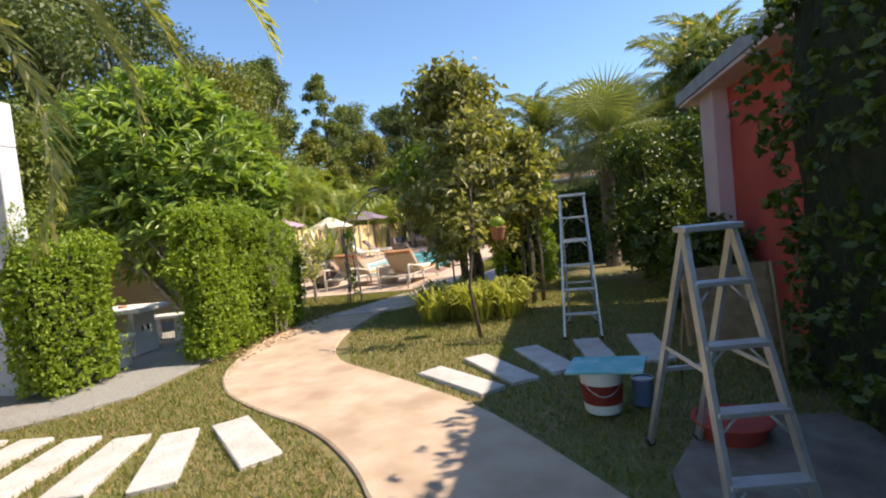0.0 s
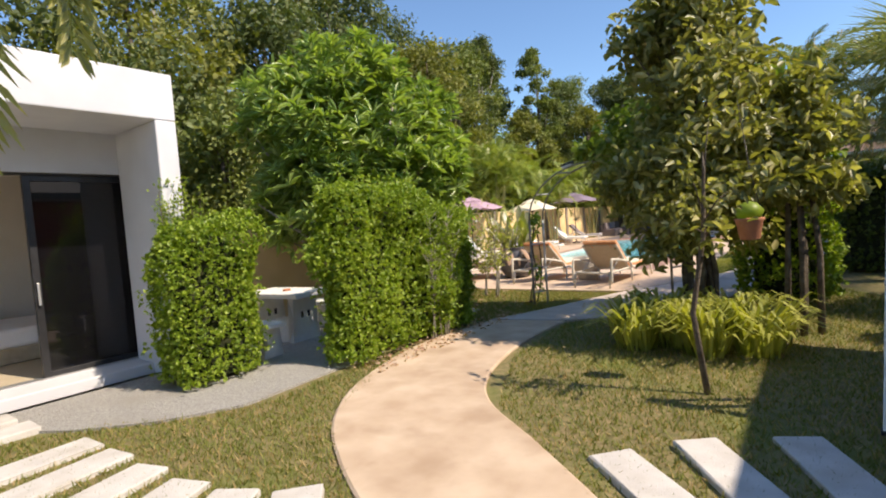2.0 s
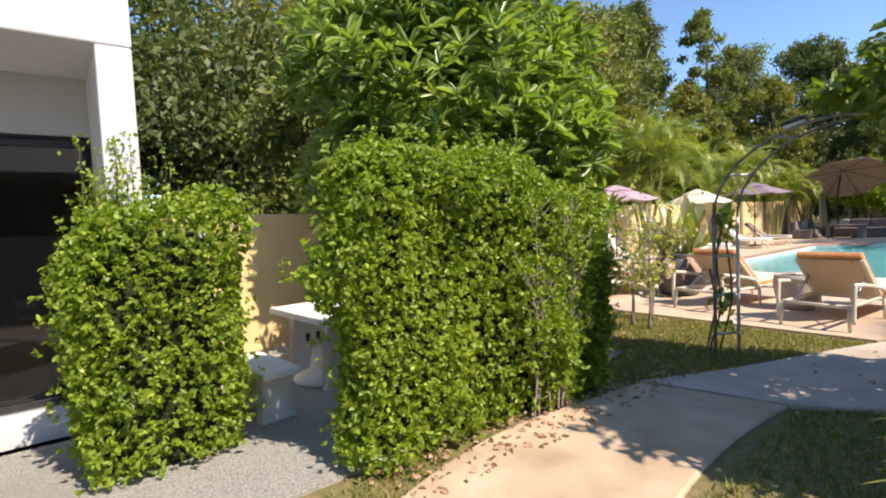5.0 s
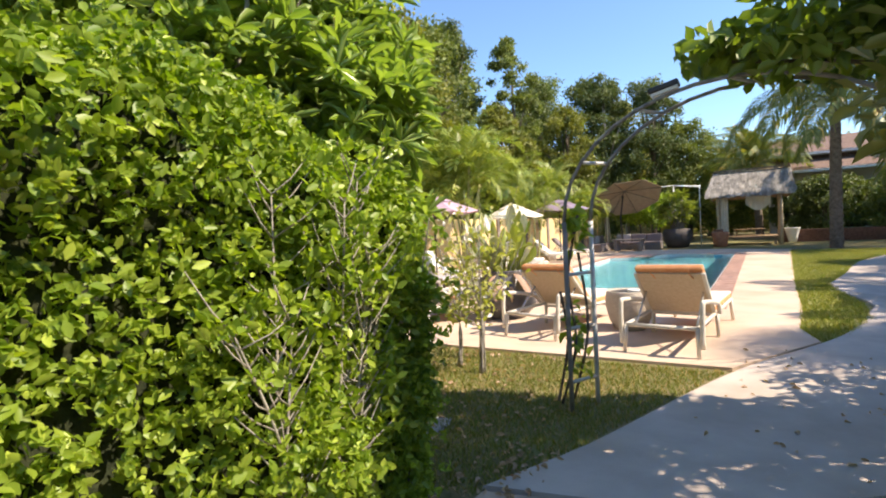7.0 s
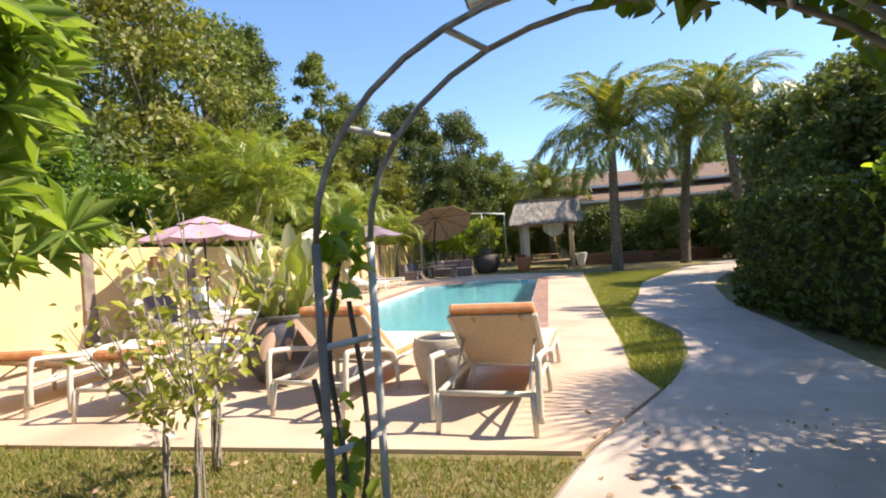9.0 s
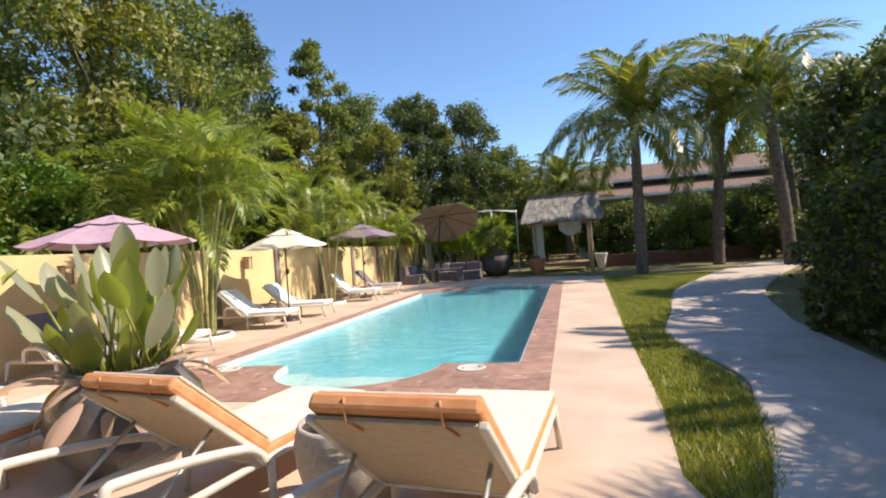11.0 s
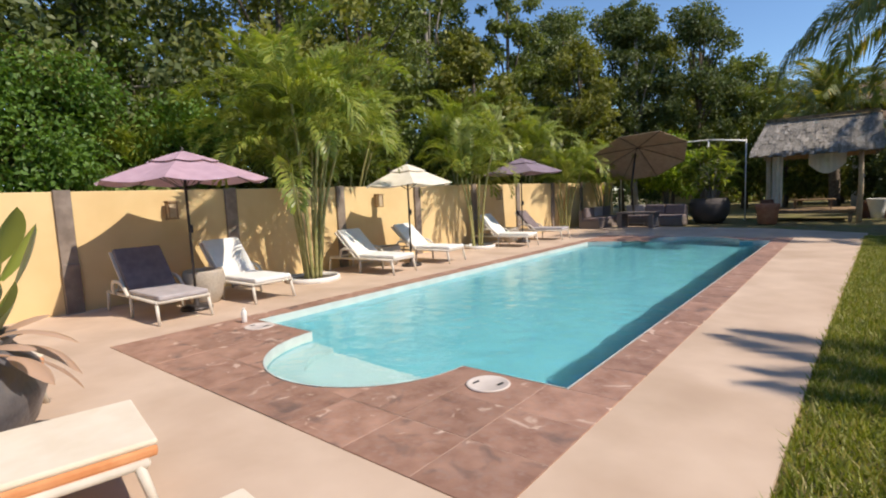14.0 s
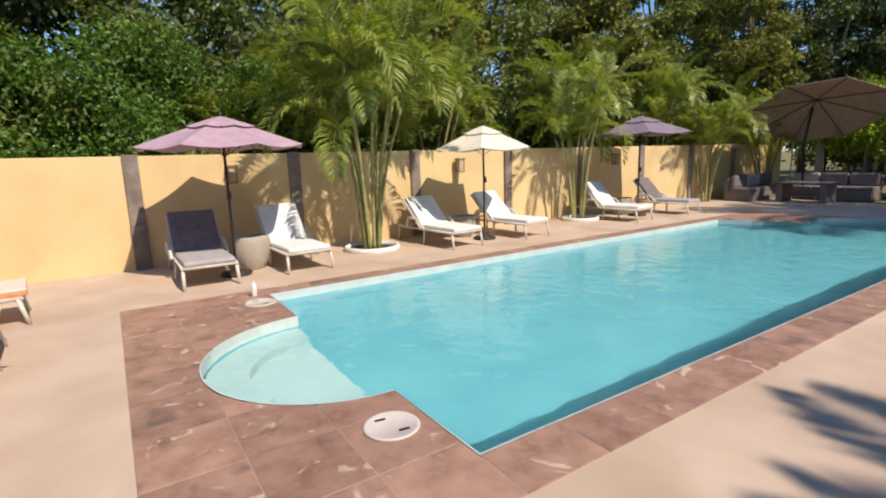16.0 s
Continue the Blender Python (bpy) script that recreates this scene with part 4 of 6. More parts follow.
def fan_palm(x, y, h, seed):
    rng = random.Random(seed)
    ob = empty("fan_palm", pose(x, y, 0), "bushy fan palm with silvery green split fans", "palm tree")
    part("trunk", ringed_trunk([(0, 0, -0.1), (0, 0, h * 0.5), (0.05, 0, h)], 0.2, 0.17, 12), M_cocotrunk, ob)
    v, f = [(0, 0, 0)], []
    n = 34
    for k in range(n):
        a = radians(-150 + 300 * k / (n - 1))
        for da, r, z in ((-0.04, 0.5, 0.05), (0.04, 0.5, 0.05), (0.0, 1.0, -0.12)):
            v.append((0.9 + r * math.cos(a + da), r * math.sin(a + da), 0.0 + z))
        b = len(v) - 3
        if k == 0:
            v.append((0.9, 0, 0))
            hub = len(v) - 1
        f.append((hub, b if k else b - 1, (b + 2) if k else b + 1, (b + 1) if k else b))
    v += [(0, -0.015, 0), (0, 0.015, 0), (0.9, 0.012, 0), (0.9, -0.012, 0)]
    m = len(v)
    f.append((m - 4, m - 3, m - 2, m - 1))
    me = bpy.data.meshes.new("fan")
    me.from_pydata(v, [], f)
    me.materials.append(M_fan)
    for i in range(34):
        t = i / 34
        o = new("fan", me)
        o.parent = ob
        o.matrix_basis = Matrix.Translation((0.05, 0, h)) @ pose(0, 0, 0, 0, -70 + 115 * t + rng.uniform(-8, 8), 137.5 * i) @ Matrix.Scale(rng.uniform(0.85, 1.1), 4)
    return ob


M_fan = leafmat("fan_leaf", (0.14, 0.19, 0.07), (0.28, 0.32, 0.15), 0.3, 0.4)
fan_palm(2.85, 13.9, 3.2, 2)

# flowering shrub behind the hedge, with clusters of lance leaves
def rosette_shrub(name, x, y, blobs, clusters, per, leaf, width, material, label, seed, flowers=0, r=0.06):
    rng = np.random.default_rng(seed)
    ob = empty(name, pose(0, 0, 0), label, "shrub")
    p, d = blob_points(clusters, blobs, rng, 0.45)
    bm = bmesh.new()
    for i in range(0, clusters, max(1, clusters // 46)):
        e = Vector(p[i])
        s = Vector((x + (e.x - x) * 0.1, y + (e.y - y) * 0.1, 0.3))
        m = s.lerp(e, 0.55) + Vector((0, 0, 0.25))
        tube([(x + rng.uniform(-.15, .15), y + rng.uniform(-.15, .15), -0.05), s, m, e], [r, r * 0.8, r * 0.45, r * 0.15], 6, bm)
    part("branch_frame", bm, M_palebark, ob, "grey forked branches")
    ax = unit(d * 0.6 + np.array([0, 0, 0.75]) + rng.normal(size=d.shape) * 0.2)
    c = np.repeat(p, per, 0)
    a = np.repeat(ax, per, 0)
    rr = unit(np.cross(a, rng.normal(size=c.shape)))
    dd = unit(rr * rng.uniform(0.5, 1.1, (len(c), 1)) + a * rng.uniform(-0.1, 0.9, (len(c), 1)))
    ln = leaf * rng.uniform(0.65, 1.2, len(c))
    leaf_mesh("crown", c + dd * ln[:, None] * 0.5, dd, ln, ln * width, material, ob, rng, fold=0.18, droop=0.18)
    if flowers:
        q = rng.choice(clusters, flowers, replace=False)
        c = np.repeat(p[q] + ax[q] * 0.1, 5, 0) + rng.normal(size=(flowers * 5, 3)) * 0.012
        dd = unit(rng.normal(size=c.shape) + np.repeat(ax[q], 5, 0) * 0.4)
        leaf_mesh("blossom", c + dd * 0.03, dd, np.full(len(c), 0.065), np.full(len(c), 0.03), M_petal, ob, rng)
    return ob


rosette_shrub("flowering_shrub", -5.5, 8.9, [(-5.5, 8.9, 3.2, 1.5, 1.7, 1.3), (-4.9, 10.0, 3.3, 0.9, 0.9, 0.9), (-5.8, 7.9, 3.5, 0.9, 0.9, 0.8), (-5.0, 9.6, 2.5, 1.1, 1.3, 1.0), (-5.7, 8.2, 2.6, 0.8, 0.8, 0.9), (-5.3, 8.7, 4.1, 0.9, 1.0, 0.75), (-5.0, 10.4, 1.9, 0.8, 0.7, 0.8), (-5.6, 8.6, 2.0, 1.3, 1.5, 1.0), (-4.3, 9.7, 2.4, 0.5, 0.65, 0.6)], 1900, 13, 0.25, 0.19, M_plum, "tall shrub with long glossy lance-shaped leaves and small white flowers", 31, 40)
# bushy tree by the path, thin stems
tree("bushy_tree", 0.0, 9.25, 0.95, 3.95, 1.1, 1.05, 54, 0.34, 9500, 0.14, M_tree1, "bushy tree with dusty olive leaves and many thin dark stems", 41, 0.028, M_bark, "tree", True, stems=14, width=0.42)
tree("bushy_tree", 1.0, 9.4, 1.5, 3.0, 0.4, 0.45, 12, 0.28, 2600, 0.14, M_tree1, "small bushy tree with yellowish olive leaves", 42, 0.03, M_bark, "tree", True, stems=4, width=0.42)


def strap_clump(x, y, r, n, h, seed, label):
    rng = np.random.default_rng(seed)
    v, f = [], []
    for i in range(n):
        a, q = rng.uniform(0, 2 * math.pi), r * math.sqrt(rng.random()) * 0.6
        b = np.array([q * math.cos(a), q * math.sin(a), 0.0])
        a += rng.uniform(-0.6, 0.6)
        d = np.array([math.cos(a), math.sin(a), 0])
        s = np.array([-d[1], d[0], 0])
        hh, out = h * rng.uniform(0.6, 1.15), rng.uniform(0.2, 0.6)
        i0 = len(v)
        for t, w in ((0, 0.5), (0.35, 1.0), (0.7, 0.8), (1.0, 0.06)):
            c = b + d * out * t ** 1.3 + np.array([0, 0, hh * (1.55 * t - 1.05 * t * t)])
            v.extend([tuple(c - s * 0.018 * w), tuple(c + s * 0.018 * w)])
        f.extend([(i0 + 2 * k, i0 + 2 * k + 1, i0 + 2 * k + 3, i0 + 2 * k + 2) for k in range(3)])
    ob = pydata("strap_leaf_clump", v, f, M_lily)
    ob.location = (x, y, -0.02)
    return tagged(ob, label, "plant", "strap-leaved clumps in the lawn")


for i, (x, y) in enumerate(((-0.50, 8.15), (-0.15, 8.40), (0.22, 8.10), (0.67, 8.30), (-0.33, 8.75), (0.37, 8.75))):
    strap_clump(x, y, 0.36, 130, 0.9, 50 + i, "clump of arching yellow-green strap leaves")

# young staked tree in the lawn
tree("young_tree", 0.4, 6.92, 1.1, 2.3, 0.22, 0.22, 7, 0.2, 130, 0.09, M_tree1, "thin young tree tied to a stake in the lawn", 61, 0.022, M_bark, "tree", True)
# dark shrubs beside the red house
for i, (x, y, z, r) in enumerate(((3.4, 9.6, 1.6, 0.9), (3.2, 11.2, 2.2, 1.1), (3.3, 7.4, 0.8, 0.6), (4.4, 12.0, 2.6, 1.3), (5.0, 10.4, 2.2, 1.2), (3.9, 16.5, 2.4, 1.4), (4.6, 21, 2.6, 1.5))):
    tree("dark_shrub", x, y, 0.3, z + r * 0.4, r * 0.6, r * 0.6, 14, r * 0.42, 4500, 0.11, M_hedge2, "dense dark green shrub in the shade", 70 + i, 0.04, M_bark, "shrub", True)

# woods behind the walls
WOODS = [(-13.5, 4.5, 9.0, 2.6, 1), (-14.5, 9.0, 10.5, 2.8, 2), (-14, 13.5, 9.5, 2.6, 1), (-15, 18, 11.5, 2.8, 1), (-14.2, 22.5, 10.0, 2.5, 2), (-15.5, 27, 11.5, 2.6, 0),
         (-18, 34, 14.2, 2.0, 1), (-14.6, 36.2, 13.2, 1.5, 0), (-12.3, 39.5, 9.2, 1.8, 2), (-11.2, 45, 12.2, 2.0, 1), (-8.3, 47, 12.0, 2.2, 1), (-6.2, 50, 9.0, 2.0, 0), (-19, 12, 13.5, 3.2, 0), (-20, 20, 14.5, 3.2, 2), (-21, 27.5, 15, 3.2, 1), (-18.5, 3, 13, 3.2, 2), (-20, -5, 13, 3.4, 1), (-14, -1, 11.5, 3.0, 2), (-24, 36, 15.5, 3.0, 0), (-12.8, 30.5, 7.5, 1.8, 2), (-15.5, 41, 10, 2.2, 1), (-17, 48, 13.5, 2.6, 0),
         (-15.9, 44, 12.6, 2.3, 1), (-12.4, 46, 12.4, 2.3, 1), (-10.8, 50, 11.0, 2.3, 2), (-19.6, 38, 13.4, 2.0, 0), (-9.5, 56, 10, 2.2, 1)]
for i, (x, y, h, r, k) in enumerate(WOODS):
    tree("woodland_tree", x, y, h * 0.16, h, r * 1.12, r * 1.12, 85, r * 0.27, 15000, 0.215, (M_far, M_far2, M_far3)[k], ("tall woodland tree with mid-green foliage", "tall dark woodland tree with open crown", "tall woodland tree with olive yellow foliage")[k], 100 + i, 0.17, M_palebark if i % 3 == 0 else M_bark)
for i in range(17):
    y = 3.5 + i * 2.15
    rng = random.Random(i)
    tree("woodland_shrub", -11.9 + rng.uniform(-0.4, 0.2), y, 0.8, rng.uniform(3.0, 4.4), 0.9, 1.2, 12, 0.65, 5200, 0.15, (M_far, M_hedge2, M_far)[i % 3], "dense green woodland shrub behind the wall", 140 + i, 0.06, M_bark, "shrub")
for i in range(11):
    rng = random.Random(50 + i)
    tree("woodland_shrub", -13.2 + rng.uniform(-0.3, 0.3), 4.5 + i * 2.0, 0.5, rng.uniform(4.6, 5.8), 1.1, 1.3, 14, 0.75, 4600, 0.18, (M_far, M_hedge2)[i % 2] if i % 3 else M_far2, "tall dense green shrub at the wood's edge", 400 + i, 0.07, M_bark, "shrub")
for x, y, z1, sd in ((-11.6, 16.2, 4.0, 431), (-11.8, 14.0, 3.6, 432), (-11.7, 18.6, 3.4, 433)):
    tree("woodland_shrub", x, y, 1.0, z1, 0.9, 1.1, 16, 0.6, 11000, 0.10, M_brightleaf, "fresh bright green leafy shrub behind the wall", sd, 0.06, M_bark, "shrub")
# garden trees at the far end and east side
for i, (x, y, h, r, k) in enumerate(((14, 49, 6, 2.4, 1), (-4, 49, 5.5, 1.8, 0), (12, 44, 7, 2.8, 1), (13, 36, 7, 2.6, 0), (0, 57, 6.5, 2.6, 1), (9, 28, 6.5, 2.4, 1), (8, 22, 6, 2.2, 1), (10, 15, 6.5, 2.6, 0), (17, 40, 8, 3, 1), (-3.5, 52, 7, 2.6, 2), (4.5, 40.5, 3.2, 1.6, 0), (7.8, 38.5, 3.0, 1.5, 1), (6.3, 16.6, 5.6, 1.6, 1), (4.3, 21.4, 4.6, 1.3, 1), (5.0, 25.0, 5.0, 1.6, 1), (3.0, 44.3, 3.4, 1.6, 1), (6.0, 44.3, 3.6, 1.6, 1), (9.0, 44.0, 3.8, 1.8, 1), (0.2, 44.3, 3.0, 1.2, 1), (12.0, 43.5, 3.8, 1.8, 1), (6.6, 19.6, 5.8, 1.6, 1), (6.9, 23.0, 6.0, 1.8, 1), (7.4, 26.5, 6.2, 1.8, 0), (1.5, 42, 3.2, 1.6, 1), (10.5, 33, 3.5, 1.8, 0))):
    tree("garden_tree", x, y, h * 0.12, h, r, r, 40, r * 0.33, 7500, 0.2, (M_far, M_far2, M_far3)[k], "leafy garden tree in partial shade", 170 + i, 0.12, M_bark)
tree("courtyard_tree", -8.9, 8.7, 0.5, 4.6, 0.9, 1.2, 24, 0.6, 9000, 0.14, M_far, "leafy mid-green tree behind the garden wall", 441, 0.08, M_bark)
tree("courtyard_tree", -11.3, 8.0, 0.5, 6.2, 1.5, 1.6, 34, 0.8, 11000, 0.17, M_far2, "dense dark green tree behind the garden wall", 442, 0.1, M_bark)
tree("woodland_edge", 30, 5, 2, 9, 4, 12, 40, 2.0, 8000, 0.4, M_far2, "row of trees far behind the red house", 200, 0.2)

for i in range(12):
    rng = random.Random(300 + i)
    tree("woodland_tree", -16 + i * 3.6, 58 + rng.uniform(-3, 3), 0.6, rng.uniform(6, 8.5), 2.4, 2.2, 40, 0.9, 5000, 0.33, (M_far, M_far2)[i % 2], "leafy tree at the far end of the garden", 210 + i, 0.15)

# ground cover
def blades(name, n, inside, zh, material, label, seed, box_, wide=0.006):
    rng = np.random.default_rng(seed)
    p = np.stack([rng.uniform(box_[0], box_[2], n * 4), rng.uniform(box_[1], box_[3], n * 4)], 1)
    p = p[inside(p)][:n]
    n = len(p)
    h = zh * rng.uniform(0.4, 1.2, n)
    a = rng.uniform(0, 2 * np.pi, n)
    s = np.stack([np.cos(a), np.sin(a), np.zeros(n)], 1) * wide
    b = np.concatenate([p, np.full((n, 1), -0.032)], 1)
    tip = b + np.stack([rng.normal(size=n) * 0.5, rng.normal(size=n) * 0.5, np.ones(n)], 1) * h[:, None]
    v = np.stack([b - s, b + s, tip], 1).reshape(-1, 3)
    f = np.arange(3 * n).reshape(-1, 3)
    me = bpy.data.meshes.new(name)
    me.from_pydata(v.tolist(), [], f.tolist())
    me.materials.append(material)
    return tagged(new(name, me), label, "grass", kind="stuff")


def between(ys, x0s, x1s):
    return lambda p: (p[:, 0] > np.interp(p[:, 1], ys, x0s)) & (p[:, 0] < np.interp(p[:, 1], ys, x1s)) & (p[:, 1] > ys[0]) & (p[:, 1] < ys[-1])


blades("lawn_grass", 60000, between([2.5, 3.2, 4.2, 5.4, 6.0, 7.4, 9.2, 10.3, 12, 13.2], [2.05, 1.72, 1.0, -0.35, -1.05, -1.66, -1.75, -0.55, 0.65, 0.95], [4, 4, 4, 4, 4, 4, 4, 3, 2, 1.2]), 0.05, M_blade, "short dry lawn grass", 1, (-2, 2.5, 4, 13.2))
blades("lawn_grass", 40000, between([0.5, 2.3, 3.2, 4.1, 4.6, 5.1, 6.8], [-3.6, -4.0, -4.5, -3.9, -3.3, -3.05, -3.1], [0.8, 0.6, 0.2, -0.66, -1.45, -2.1, -2.95]), 0.05, M_blade, "short dry lawn grass", 2, (-4.5, 0.5, 1, 6.8))
blades("lawn_grass", 34000, between([8.9, 9.6, 10.1, 11.9], [-4.3, -5.5, -7, -7.2], [-2.95, -2.66, -2.5, -1.88]), 0.05, M_blade, "sparse lawn grass before the terrace", 3, (-7.2, 8.9, -1.8, 11.9))
blades("grass_strip", 90000, between([13.5, 14.2, 15.1, 16.4, 18.2, 19.3, 21.3, 25.2, 31.0], [-1.05, -1.18, -1.12, -1.05, -1.01, -0.98, -0.92, -0.77, -0.58], [-1.0, -0.65, -0.38, -0.25, -0.42, -0.42, 0.02, 0.8, 3.3]), 0.075, M_lush, "lush green grass strip beside the terrace", 4, (-1.3, 13.5, 3.4, 31), 0.009)


# ---- pool surround tiles and fittings ----
def joint_bed():
    bm = bmesh.new()
    for x0, y0, x1, y1 in ((-7.19, 15.57, -2.06, 16.03), (-7.19, 16.03, -5.72, 17.16), (-3.43, 16.03, -2.06, 17.16), (-2.43, 17.16, -2.06, 29.95), (-7.19, 17.16, -6.87, 29.95)):
        bm_box(bm, x0, y0, -0.06, x1, y1, 0.0075)
    for k in range(46):
        x = -5.72 + 0.05 * k
        y = POOL["y0"] - math.sqrt(max(0.0, (POOL["br"] + 0.005) ** 2 - max(0.0, abs(x + 0.025 - POOL["bx"]) - 0.025) ** 2))
        if y > 16.04:
            bm_box(bm, x, 16.03, -0.06, x + 0.05, y, 0.0075)
    return bm


def tile_surround():
    P = POOL
    s = structure("pool_surround", joint_bed(), M_grout, "brown slate tile surround of the swimming pool", "tiling")
    rng = random.Random(5)
    size = 0.6

    def inside(x, y):
        if P["x0"] < x < P["x1"] and P["y0"] < y < P["yl"] + (x - P["x0"]) / (P["x1"] - P["x0"]) * (P["yr"] - P["yl"]):
            return True
        return (x - P["bx"]) ** 2 + (y - P["y0"]) ** 2 < P["br"] ** 2 or (((x + 4.3) / 1.15) ** 2 + ((y - 29.0) / 0.95) ** 2 < 1)

    def tile(x0, y0, x1, y1):
        g = 0.0026
        x0, y0, x1, y1 = x0 + g, y0 + g, x1 - g, y1 - g
        if x1 - x0 < 0.04 or y1 - y0 < 0.04:
            return
        k = 9
        bm = bmesh.new()
        z = 0.010 + rng.uniform(-0.001, 0.001)
        corner = [inside(x, y) for x in (x0, (x0 + x1) / 2, x1) for y in (y0, (y0 + y1) / 2, y1)]
        if all(corner):
            bm.free()
            return
        if not any(corner):
            bm_box(bm, x0, y0, -0.05, x1, y1, z, 0.003)
        else:
            for i in range(k):
                a, b = x0 + (x1 - x0) * i / k, x0 + (x1 - x0) * (i + 1) / k
                ya = [y0 + (y1 - y0) * j / 40 for j in range(41)]
                m = (a + b) / 2
                free = [y for y in ya if not inside(m, y)]
                if len(free) > 2:
                    fa = [y for y in ya if not inside(a, y)] or free
                    fb = [y for y in ya if not inside(b, y)] or free
                    v = [bm.verts.new(q) for q in ((a, min(fa), z), (b, min(fb), z), (b, max(fb), z), (a, max(fa), z))]
                    bm.faces.new(v)
            if not bm.faces:
                bm.free()
                return
        part("tile", bm, M_tile, s)

    def field(x0, y0, x1, y1):
        nx, ny = max(1, round((x1 - x0) / size)), max(1, round((y1 - y0) / size))
        for i in range(nx):
            for j in range(ny):
                tile(x0 + (x1 - x0) * i / nx, y0 + (y1 - y0) * j / ny, x0 + (x1 - x0) * (i + 1) / nx, y0 + (y1 - y0) * (j + 1) / ny)
    field(-7.2, 15.56, -2.05, 17.17)
    field(-2.45, 17.17, -2.05, 29.3)
    field(-7.2, 17.17, -6.85, 28.0)
    field(-7.2, 28.0, -2.05, 30.0)
    return s


tile_surround()


def skimmer_lid(x, y):
    ob = tagged(obj("skimmer_lid", lathe([(0.001, 0.0), (0.172, 0.0), (0.18, 0.005), (0.176, 0.013), (0.16, 0.016), (0.155, 0.012), (0.001, 0.013)], 36), M_lidplastic, at=pose(x, y, 0.008)), "round white plastic pool skimmer lid in the tiles", "skimmer lid", "skimmer lids of the pool")
    for a in (0.4, 3.5):
        part("finger_hole", box(-0.035, -0.012, 0, 0.035, 0.012, 0.003, 0.001), M_black, ob, "dark finger hole", pose(0.1 * math.cos(a), 0.1 * math.sin(a), 0.0125, 0, 0, math.degrees(a) + 60))
    return ob


skimmer_lid(-3.02, 16.92)
skimmer_lid(-6.5, 16.98)
bott = tagged(obj("plastic_bottle", lathe([(0.03, 0), (0.034, 0.01), (0.034, 0.13), (0.026, 0.155), (0.014, 0.165), (0.001, 0.166)], 16), M_wpaint, at=pose(-6.88, 17.0, 0.01)), "small white plastic bottle standing on the tiles", "bottle")
part("cap", lathe([(0.016, 0.166), (0.016, 0.19), (0.001, 0.191)], 14), M_wcush, bott, "white screw cap")


# ---- sun loungers ----
def slope(y, z, deg):
    return pose(0, y, z, deg, 0, 0)


